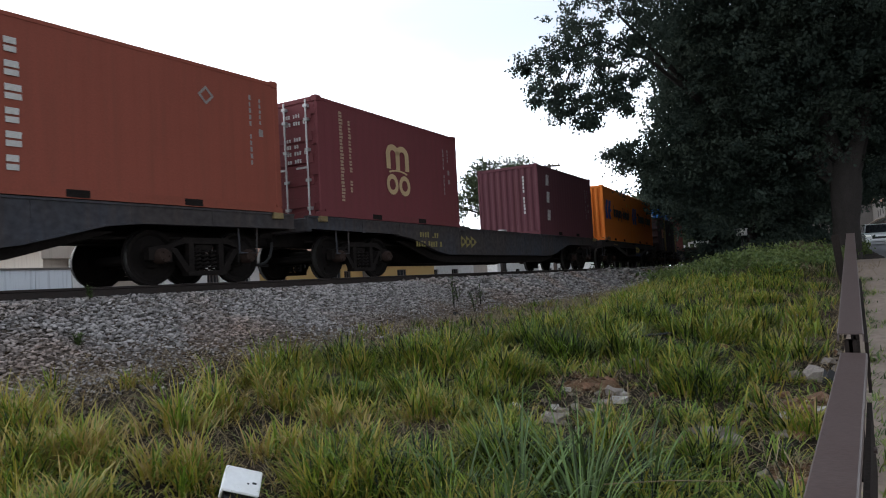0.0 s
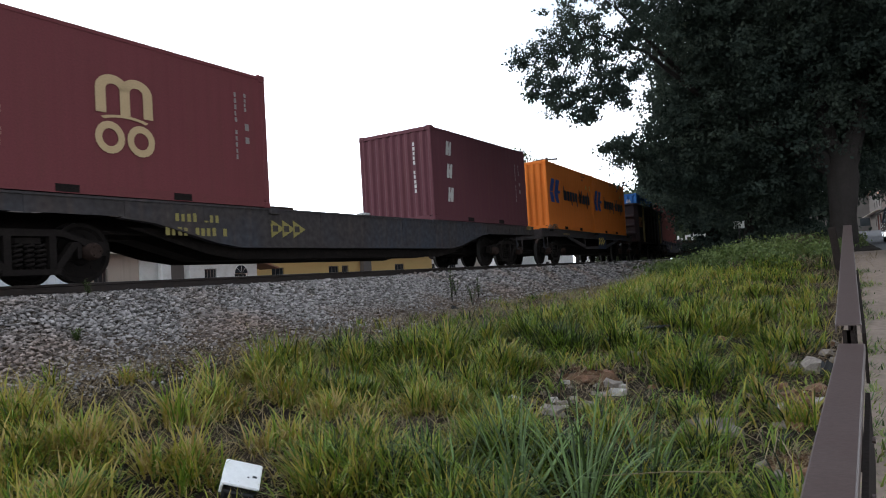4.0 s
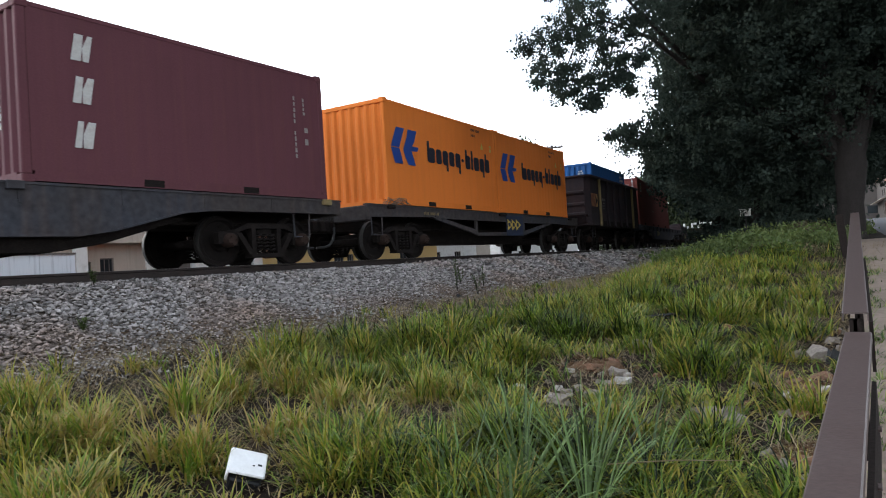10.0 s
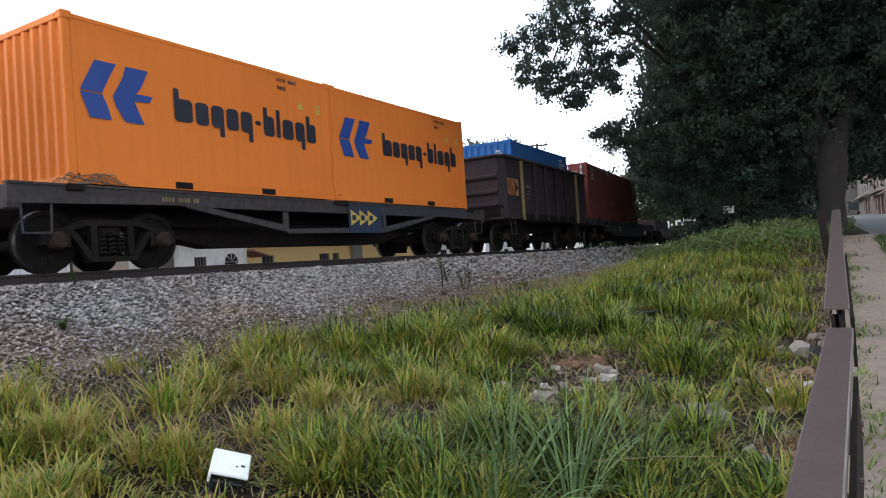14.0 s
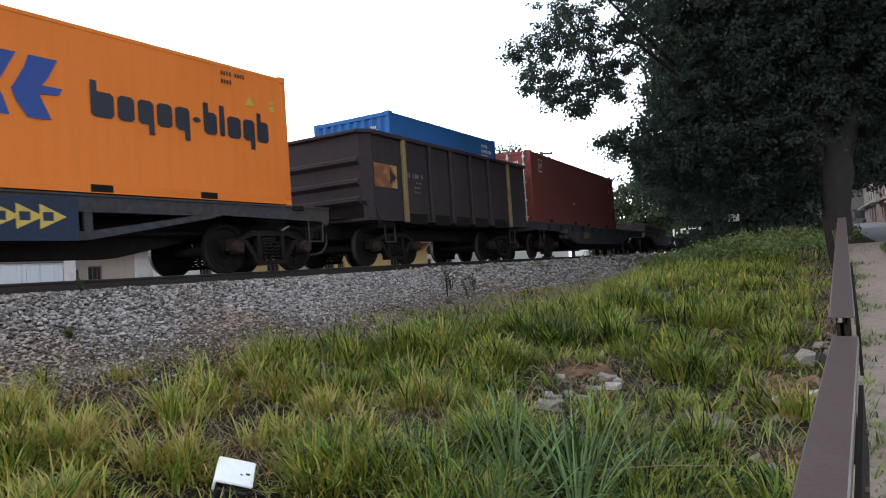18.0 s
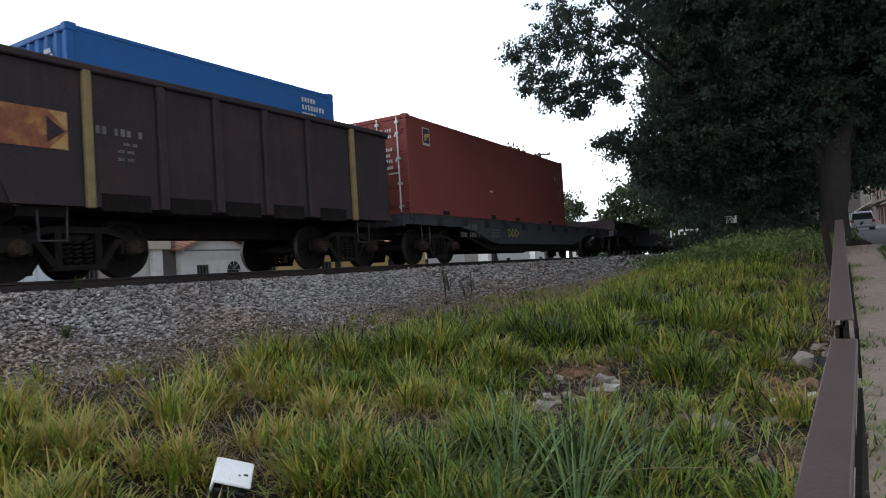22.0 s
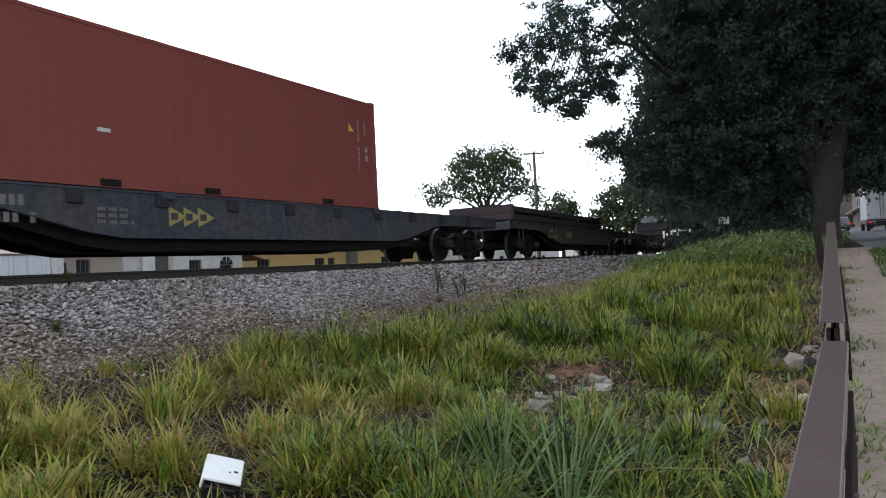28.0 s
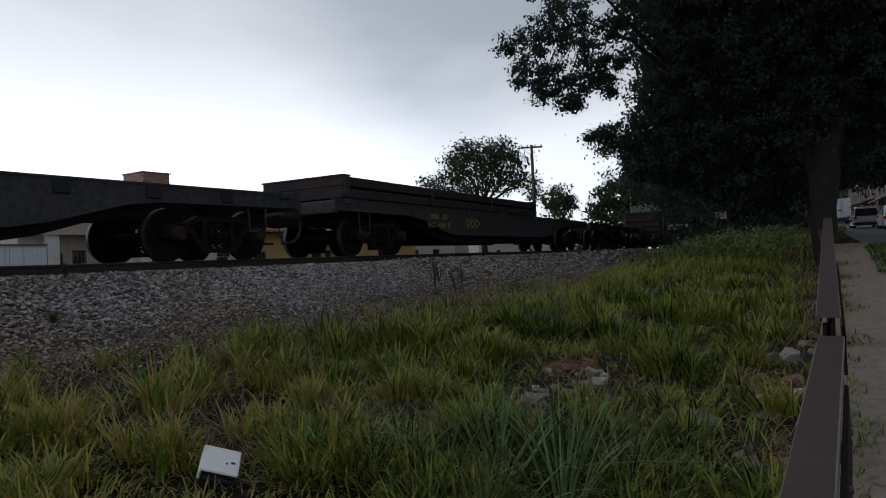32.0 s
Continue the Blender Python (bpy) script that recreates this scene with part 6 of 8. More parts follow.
def long_tuft(x, y, n, length, width, seed, spread, reach):
    """A tuft of long broad arching blades, each one a part."""
    rnd = np.random.default_rng(seed)
    z = ground_point(x, y) - 0.02
    t = thing("grass_tuft", "grey-green tuft of long arching grass blades", "grass tuft", pose(x, y, z), group="broad-leaved tufts")
    for i in range(n):
        az = rnd.uniform(0, 2 * np.pi)
        rad = rnd.uniform(0, spread)
        root = np.array([[rad * math.cos(az), rad * math.sin(az), 0.0]])
        one = np.ones(1)
        v, f = blades(rnd, root, one * length * rnd.uniform(0.5, 1.15), one * width * rnd.uniform(0.6, 1.25), one * az, one * rnd.uniform(0.2, 1.15), one * rnd.uniform(0.03, reach), 6)
        part("blade", soup("blade", v, f, M_TUFT_BLADE), M_TUFT_BLADE, t)
    return t


for i, (tx, ty, n_, ln, sp) in enumerate([(3.55, 1.95, 64, 0.86, 0.16), (3.85, 1.65, 60, 0.90, 0.16), (3.3, 2.2, 40, 0.66, 0.14), (3.4, 1.5, 56, 0.80, 0.17), (4.15, 1.4, 36, 0.62, 0.14), (3.05, 1.75, 36, 0.6, 0.15)]):
    long_tuft(tx, ty, n_, ln, 0.0155, 140 + i, sp, 0.26)


def verge_grass():
    """Short ragged grass that pushes from under the railing onto the path."""
    rnd = np.random.default_rng(77)
    n = 9000
    x = rnd.uniform(3.0, 15.0, n)
    patch = np.clip(wobble(x, x * 0, 2.3, 1) + 0.15, 0, 1)
    out = np.abs(rnd.normal(0, 1, n)) * (0.03 + 0.20 * patch)
    y = rail_line(x) - 0.08 - out
    keep = (rnd.random(n) < 0.12 + patch) & (x > 4.5 - 1.2 * (out < 0.1)) & (out < 0.5)
    x, y, out = x[keep], y[keep], out[keep]
    n = len(x)
    v, f = blades(rnd, np.stack([x, y, ground_z(x, y) - 0.01], 1), rnd.uniform(0.05, 0.16, n) * (1.1 - out), rnd.uniform(0.009, 0.018, n), rnd.uniform(0, 6.28, n), rnd.uniform(0.3, 1.3, n), rnd.uniform(0.1, 0.5, n), 3)
    tagged(new("verge_grass", soup("verge_grass", v, f, M_TUFT)), "short ragged grass growing along the path's edge", "grass", kind="stuff")


verge_grass()


def kerb_weeds():
    """Strip of green weeds between the footpath and the street."""
    rnd = np.random.default_rng(78)
    n = 9500
    x = rnd.uniform(12.2, 19.5, n)
    y = np.array([path_edge(k) for k in x]) - 0.02 - rnd.uniform(0, 0.95, n) ** 1.1
    keep = rnd.random(n) < np.clip(0.95 + 0.7 * wobble(x, y, 1.9, 4), 0.2, 1)
    x, y = x[keep], y[keep]
    n = len(x)
    v, f = blades(rnd, np.stack([x, y, ground_z(x, y) - 0.01], 1), rnd.uniform(0.08, 0.24, n), rnd.uniform(0.010, 0.022, n), rnd.uniform(0, 6.28, n), rnd.uniform(0.3, 1.2, n), rnd.uniform(0.1, 0.5, n), 3)
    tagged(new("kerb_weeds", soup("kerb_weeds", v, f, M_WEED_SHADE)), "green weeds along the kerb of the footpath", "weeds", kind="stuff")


kerb_weeds()


# ---------- trees ----------
def from_bearing(az, el, r):
    return np.array([r * math.cos(radians(az)), r * math.sin(radians(az)), EYE + r * math.tan(radians(el))])


def leaf_cloud(rnd, blobs, per_m3, size, clump=0.45, per_clump=46):
    """Leaves in small clumps that fill rough balls; returns verts, faces."""
    cs = []
    for c, r, *thin in blobs:
        n = max(8, int(per_m3 * r ** 2.35 * (thin[0] if thin else 1)))
        d = rnd.normal(size=(n, 3))
        d /= np.linalg.norm(d, axis=1, keepdims=True)
        rad = r * rnd.uniform(0.25, 1.0, n) ** 0.5 * (1 + 0.16 * rnd.normal(size=n))
        cs.append(np.asarray(c)[None] + d * rad[:, None] * np.array([1, 1, 0.85]))
    centre = np.concatenate(cs)
    n = len(centre) * per_clump
    p = np.repeat(centre, per_clump, 0) + rnd.normal(size=(n, 3)) * clump * np.array([1, 1, 0.7]) * rnd.uniform(0.4, 1.0, (n, 1))
    a = rnd.normal(size=(n, 3))
    a[:, 2] -= 0.6
    a /= np.linalg.norm(a, axis=1, keepdims=True)
    b = np.cross(a, rnd.normal(size=(n, 3)))
    b /= np.linalg.norm(b, axis=1, keepdims=True)
    s_ = size * rnd.uniform(0.6, 1.25, (n, 1))
    nrm = np.cross(a, b)
    v = np.stack([p, p + a * s_ * 0.5 + b * s_ * 0.3 + nrm * s_ * 0.08, p + a * s_, p + a * s_ * 0.5 - b * s_ * 0.3 + nrm * s_ * 0.08], 1).reshape(-1, 3)
    f = np.arange(4 * n).reshape(-1, 4)
    return v, f


def tree(name, label, base, trunk_pts, radii, limbs, crowns, leaf, seed):
    """crowns: rows of a part's name, its balls of leaves, their density, leaf size, clump size and leaves per clump."""
    rnd = np.random.default_rng(seed)
    t = thing(name, label, "tree", pose(*base))
    b = np.array(base)
    part("trunk", Geo().tube([tuple(np.array(p) - b) for p in trunk_pts], list(radii), 14), M_BARK, t, "furrowed grey-brown trunk", smooth=True)
    for pts, rr in limbs:
        part("limb", Geo().tube([tuple(np.array(p) - b) for p in pts], list(rr), 8), M_BARK, t, smooth=True)
    for piece, blobs, per_m3, size, clump, per_clump in crowns:
        v, f = leaf_cloud(rnd, [(np.array(q[0]) - b, *q[1:]) for q in blobs], per_m3, size, clump, per_clump)
        part(piece, soup(piece, v, f, leaf), leaf, t)
    return t


def near_trees():
    fb = from_bearing
    base = fb(3.65, 0, 24)
    base[2] = ground_point(base[0], base[1]) - 0.1
    fork = fb(3.35, 5.2, 24)
    # the long bough that reaches over the bank, with drooping sprays
    bough = [(25.6, 17.2, 0.40), (24.5, 17.7, 0.5), (24.7, 16.3, 0.5), (23.2, 17.5, 0.65), (23.4, 15.9, 0.55), (22.0, 18.6, 0.85), (22.0, 16.8, 0.65), (21.0, 17.6, 0.75), (20.6, 19.6, 1.0), (19.5, 17.6, 0.75), (18.6, 16.7, 0.55),
             (18.2, 18.6, 0.85), (17.2, 16.9, 0.55), (17.0, 18.8, 0.8), (23.2, 19.5, 0.55), (21.6, 20.8, 0.9), (26.3, 16.8, 0.22), (15.8, 17.4, 0.6), (15.6, 19.4, 0.8)]
    sprays = [(25.4, 15.0, 0.32), (25.2, 14.3, 0.20), (24.4, 14.7, 0.36), (24.0, 13.7, 0.27), (23.9, 12.7, 0.20), (23.0, 14.8, 0.36), (22.8, 13.8, 0.3), (22.3, 12.9, 0.28), (21.9, 12.0, 0.24), (21.3, 12.6, 0.24), (21.1, 11.9, 0.16),
              (20.9, 13.7, 0.34), (21.5, 14.9, 0.45), (20.0, 14.3, 0.34), (19.8, 13.3, 0.28), (19.3, 15.6, 0.45), (20.4, 15.6, 0.45), (18.9, 13.9, 0.26), (19.2, 14.6, 0.34), (18.5, 13.5, 0.22), (18.2, 12.8, 0.15), (18.2, 14.9, 0.34), (17.3, 15.2, 0.28)]
    lower = [(13.2, 15.0, 23, 1.2), (13.8, 13.2, 23.5, 0.95), (14.2, 11.8, 24, 0.85), (15.4, 10.8, 24, 0.65), (16.6, 10.1, 24, 0.45), (15.0, 9.4, 24, 1.0), (17.8, 9.5, 24, 0.5), (18.8, 9.3, 24, 0.4), (19.6, 9.3, 24, 0.24), (18.7, 8.6, 24, 0.32),
             (17.6, 8.4, 24, 0.45), (16.6, 8.0, 24, 0.75), (17.2, 7.2, 24, 0.35), (16.0, 6.6, 24, 0.6), (16.6, 6.2, 24, 0.3), (14.8, 7.4, 25, 1.4), (12.6, 8.2, 25, 2.0), (12.0, 12.0, 24, 2.2), (12.6, 16.6, 23, 1.9), (14.2, 18.8, 22, 1.5), (11.5, 6.4, 26, 2.0), (14.0, 6.2, 27, 1.1), (14.4, 4.6, 27, 0.9)]
    main = [(8.5, 9.5, 25, 3.0), (4.5, 12, 24.5, 3.2), (0, 12.5, 25, 3.2), (8, 16, 23, 3.2), (3, 19, 23, 3.4), (-2.5, 17, 24, 3.4), (12, 22, 21, 2.6), (8, 23.5, 21, 3.0), (0, 24, 22, 3.0), (8.6, 5.8, 27, 2.0), (6.2, 8.6, 26, 1.6), (11, 5.2, 29, 1.7), (0.2, 9.4, 26, 1.6), (-1.2, 10.6, 25, 1.8), (1.4, 10.6, 25, 1.4), (6.4, 6.4, 27, 1.0)]
    # unseen leaf balls added above and beside the view to block light
    top = [(6, 33, 18, 3.0), (14, 34, 17, 3.0), (0, 33, 19, 3.0), (10, 43, 16, 3.0), (20, 31, 17, 2.4), (2, 42, 17, 3.0), (-8, 28, 22, 3.4), (10, 30, 24, 3.4), (2, 30, 27, 3.6), (-6, 36, 22, 3.4), (-7, 15, 24, 3.0), (-13, 17, 23, 3.2), (-10, 25, 22, 3.2), (-18, 21, 21, 2.8), (-5, 23, 26, 3.2), (-16, 29, 20, 3.0), (-6, 12, 31, 3.2), (-12, 14, 30, 3.2), (-4, 17, 33, 3.4)]
    limbs = [
        ([fork, fb(6.5, 7.9, 24.5), fb(12, 12, 23.5), fb(16.4, 16.4, 20), fb(20, 18.2, 19), fb(24.6, 17.4, 18.3)], (0.24, 0.16, 0.10, 0.05, 0.028, 0.010)),
        ([fork, fb(4.9, 7.4, 24), fb(7.2, 9.6, 24.4), fb(12, 10.4, 24.5), fb(15.5, 9.4, 24.3), fb(18.6, 9.1, 24)], (0.28, 0.20, 0.13, 0.09, 0.05, 0.02)),
        ([fork, fb(2.2, 9, 24), fb(1.0, 14, 24), fb(-1.5, 18, 24)], (0.33, 0.25, 0.17, 0.06)),
        ([fork, fb(4.2, 9, 24), fb(5, 14, 23.5), fb(6.5, 19, 22.5)], (0.28, 0.22, 0.15, 0.06)),
        ([fb(12, 12, 23.5), fb(15.5, 16.5, 21.5), fb(18.5, 20, 19.6)], (0.10, 0.07, 0.03)),
    ]
    for a, e, s_ in sprays[::2]:
        joint = fb(a - 1.4, 16.2, 18.7)
        limbs.append(([joint, (joint + fb(a, e, 18.1)) / 2 + np.array([0, 0, 0.12]), fb(a, e - 0.3, 18.1)], (0.022, 0.014, 0.005)))
    crowns = [
        ("bough_leaves", [(fb(a, e, 18.4), s_, 0.85) for a, e, s_ in bough] + [(fb(a, e, 18.1), s_ * 1.05, 1.2) for a, e, s_ in sprays], 30, 0.095, 0.12, 44),
        ("crown", [(fb(a, e, r), s_) for a, e, r, s_ in lower + main], 24, 0.135, 0.20, 42),
        ("crown_top", [(fb(a, e, r), s_) for a, e, r, s_ in top], 7, 0.5, 0.5, 18),
    ]
    tree("street_tree", "large dark-leaved street tree beside the railing", tuple(base), [base, fb(3.55, 2.5, 24), fork, fb(3.3, 7.5, 24)], (0.42, 0.36, 0.44, 0.34), limbs, crowns, M_LEAF, 21)
    more = []
    # high balls hidden behind the first crown are added to shade the train
    more.append((7.2, 37, 4.5, [(6.5, 4.6, 36, 2.6), (9.5, 4.2, 37, 2.4), (7.5, 8.0, 36, 3.4), (11, 7.5, 38, 3.2), (4.4, 5.0, 38, 2.0), (5, 9, 37, 3.0), (8, 11.5, 37, 3.4), (6, 15, 37, 3.6), (11, 14, 38, 3.4), (8, 19, 37, 3.6)], "dark broad-leaved tree behind the first one"))
    more.append((12.4, 44, 4.0, [(12, 6.2, 43, 2.2), (14, 6.8, 43, 2.2), (15.6, 6.0, 44, 1.6), (10, 3.6, 44, 2.0), (12.5, 6.5, 43, 3.0), (14.6, 7.0, 42, 2.6), (10, 7.5, 44, 3.0), (14.0, 4.6, 44, 1.0), (12.6, 3.8, 43, 1.4), (11.0, 12.0, 43, 3.4), (12.6, 10.5, 43, 2.8), (8.5, 14.0, 44, 3.6)], "dark tree leaning over the railway bank"))
    more.append((3.0, 58, 4.5, [(2.2, 7.4, 58, 2.6), (4.8, 6.6, 57, 2.0), (0.8, 7.6, 60, 2.6), (1.6, 10.0, 58, 3.0), (-0.6, 7.4, 60, 2.5), (-2.2, 7.4, 61, 2.5), (-1.4, 10.0, 60, 3.2), (4.4, 8.0, 58, 3.0), (0.6, 12.0, 58, 3.0), (-0.3, 5.9, 62, 1.5), (-1.8, 6.0, 62, 1.6), (1.4, 6.1, 57, 1.5), (2.8, 6.3, 58, 1.6), (0.2, 6.6, 58, 1.7), (3.6, 5.4, 58, 1.0), (-1.6, 5.0, 58, 1.3), (-0.4, 5.2, 58, 1.3), (0.6, 5.0, 58, 1.2), (1.7, 5.2, 58, 1.3), (2.6, 5.0, 57, 1.2), (3.4, 4.7, 57, 0.9), (0.0, 5.9, 56, 1.5), (1.2, 6.2, 56, 1.5), (2.4, 6.1, 56, 1.5)], "street tree farther up the road"))
    for i, (az, r, hgt, bl, label) in enumerate(more):
        b = fb(az, 0, r)
        b[2] = ground_point(b[0], b[1]) - 0.1
        top = b + np.array([0, 0, hgt])
        lim = [([top, top * 0.6 + fb(*q[:3]) * 0.4 + np.array([0, 0, 0.5]), fb(*q[:3])], (0.22, 0.14, 0.05)) for q in bl[:5]]
        dens, size = (10, 0.34) if r > 50 else (11, 0.23)
        tree("street_tree", label, tuple(b), [b, b + np.array([0.1, 0, hgt * 0.5]), top], (0.42, 0.33, 0.28), lim, [("crown", [(fb(*q[:3]), q[3]) for q in bl], dens, size, 0.5, 56)], M_LEAF, 31 + i)


near_trees()


def bank_trees():
    """Row of trees between the street and the track, past the first tree; mostly hidden, added to keep sky light off
    the train.
    """
    for i, (x, y, top, r, label) in enumerate([(34, 6.0, 11, 3.2, "dark tree added close to the track"), (40, 7.2, 10, 3.2, "dark tree added close to the track"), (49, 9.0, 10, 3.0, "dark tree added on the bank of the bend"),
                                               (58, 11.4, 10, 3.2, "dark tree added on the bank of the bend"), (70, 14.2, 10, 3.4, "far tree added along the bend, mostly hidden"), (86, 18.4, 11, 3.8, "far tree added along the bend, mostly hidden"), (108, 25.0, 12, 4.6, "far tree added along the bend, mostly hidden")]):
        z = ground_point(x, y) - 0.1
        rnd = random.Random(500 + i)
        c = np.array([x, y, z])
        blobs = [(c + np.array([rnd.uniform(-1.2, 1.2), rnd.uniform(-2.4, 0.2), h]), r * k) for h, k in ((r * 0.95 + 1.2, 0.85), (top * 0.45, 1.0), (top * 0.62, 1.1), (top * 0.8, 0.95), (top, 0.7))]
        fork = c + np.array([0.1, -0.2, 2.4])
        limbs = [([fork, (fork + b[0]) / 2 + np.array([0, 0, 0.3]), b[0]], (0.16, 0.10, 0.04)) for b in blobs[1:4]]
        tree("bank_tree", label, tuple(c), [c, c + np.array([0.05, -0.1, 1.2]), fork], (0.30, 0.24, 0.2), limbs, [("crown", blobs, 7, 0.36 if x < 60 else 0.5, 0.55, 34)], M_LEAF, 90 + i)


bank_trees()


def undergrowth():
    """Dark shrubs at the foot of the trees."""
    fb = from_bearing
    for i, (az, r, s_) in enumerate([(5.8, 33, 0.9), (7.0, 33, 1.0), (8.3, 35, 1.1), (9.6, 36, 1.2), (10.8, 38, 1.1), (6.4, 42, 1.6), (9.0, 46, 1.8), (10.6, 50, 1.6), (11.6, 43, 1.1), (12.6, 46, 1.2), (13.4, 50, 1.2), (7.6, 29, 0.7), (9.6, 30, 0.7), (5.4, 28, 0.6), (11.4, 33, 0.7)]):
        b = fb(az, 0, r)
        b[2] = ground_point(b[0], b[1])
        rnd = np.random.default_rng(300 + i)
        t = thing("shrub", "dark low shrub at the foot of the trees", "shrub", pose(*b), group="undergrowth")
        part("stems", Geo().tube([(0, 0, -0.1), (0.1, 0.05, s_ * 0.5), (0.2, -0.1, s_)], [0.05, 0.035, 0.015], 6).tube([(0, 0, -0.1), (-0.15, 0.1, s_ * 0.5), (-0.3, 0.2, s_)], [0.04, 0.03, 0.012], 6), M_BARK, t)
        v, f = leaf_cloud(rnd, [(np.array([0, 0, s_ * 0.9]), s_), (np.array([0.3, -s_ * 0.8, s_ * 0.6]), s_ * 0.7), (np.array([-0.2, s_ * 0.8, s_ * 0.6]), s_ * 0.7)], 14, 0.16, 0.22, 34)
        part("foliage", soup("foliage", v, f, M_LEAF), M_LEAF, t)


undergrowth()


def ground_weeds():
    """Leafy weeds that cover the shaded ground under the trees."""
    rnd = np.random.default_rng(640)
    n = 1500
    x, y = rnd.uniform(14.5, 31, n), rnd.uniform(1.3, 8.0, n)
    keep = (y < grass_edge(x) - 0.1) & (rnd.random(n) < np.clip(0.15 + (x - 14.5) / 9, 0, 1) * np.clip(0.75 + 0.8 * wobble(x, y, 1.3, 2), 0.1, 1))
    x, y = x[keep], y[keep]
    blobs = [(np.array([a, b, ground_point(a, b) + 0.08 + 0.3 * k * k]), 0.15 + 0.12 * k) for a, b, k in zip(x, y, rnd.random(len(x)))]
    v, f = leaf_cloud(rnd, blobs, 1, 0.085, 0.10, 7)
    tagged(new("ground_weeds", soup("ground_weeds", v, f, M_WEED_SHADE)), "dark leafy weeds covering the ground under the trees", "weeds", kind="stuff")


ground_weeds()


def dry_weeds():
    """Patch of dead yellow weeds beside the railing, under the tree."""
    rnd = np.random.default_rng(655)
    blobs = []
    for k in range(46):
        a, b = rnd.normal(23.6, 0.9), rnd.normal(2.55, 0.3)
        blobs.append((np.array([a, b, ground_point(a, b) + 0.2 + 0.2 * rnd.random()]), 0.17))
    v, f = leaf_cloud(rnd, blobs, 1, 0.075, 0.09, 8)
    tagged(new("dry_weeds", soup("dry_weeds", v, f, M_WEED_DRY)), "dead yellow-brown weeds beside the railing", "weeds", kind="stuff")


dry_weeds()


def pale_things():
    """Pale pieces added for unidentified white shapes that show through under the trees."""
    b = from_bearing(13.8, 0, 71)
    z = ground_point(b[0], b[1]) - 0.1
    w = thing("garden_wall", "broken white wall assumed for white shapes under the trees", "wall", pose(b[0], b[1], z, 0, 0, 103.8))
    top = EYE + 71 * math.tan(radians(2.0)) - z
    part("wall_base", Geo().box(-1.2, 1.0, -0.1, 0.1, 0, top - 0.55, bev=0.02), M_SOIL, w, "soil-coloured foot of the wall")
    for k, (xa, h) in enumerate(((-1.2, 0.48), (-0.62, 0.5), (-0.05, 0.46), (0.5, 0.4), (0.92, 0.3))):
        part("pier", Geo().box(xa, xa + 0.17, -0.1, 0.1, top - 0.547, top - 0.6 + h, bev=0.02), M_WHITEWASH, w)
    part("coping", Geo().prism([(-1.2, top - 0.13), (0.67, top - 0.2), (0.67, top - 0.04), (0.1, top + 0.02), (-0.15, top + 0.2), (-0.5, top + 0.06), (-1.2, top + 0.0)], -0.13, 0.13, "y"), M_WHITEWASH, w)
    part("gatepost", Geo().box(1.22, 1.4, -0.1, 0.1, 0, top - 0.05, bev=0.02), M_WHITEWASH, w)
    b = from_bearing(10.45, 0, 29.5)
    z = ground_point(b[0], b[1]) - 0.1
    h = EYE + 29.5 * math.tan(radians(2.45)) - z
    m = thing("utility_box", "small white box on a post assumed for a pale spot under the trees", "utility box", pose(b[0], b[1], z, 0, 0, 70))
    part("post", Geo().cyl((0, 0, 0), (0, 0, h - 0.13), 0.03, seg=8), M_HOSE, m)
    part("box", Geo().box(-0.17, 0.16, -0.14, 0.14, h - 0.13, h + 0.13, bev=0.02), M_WHITEWASH, m)
    part("lid", Geo().box(-0.19, 0.18, -0.16, 0.16, h + 0.132, h + 0.15, bev=0.006), M_WHITEWASH, m)


pale_things()


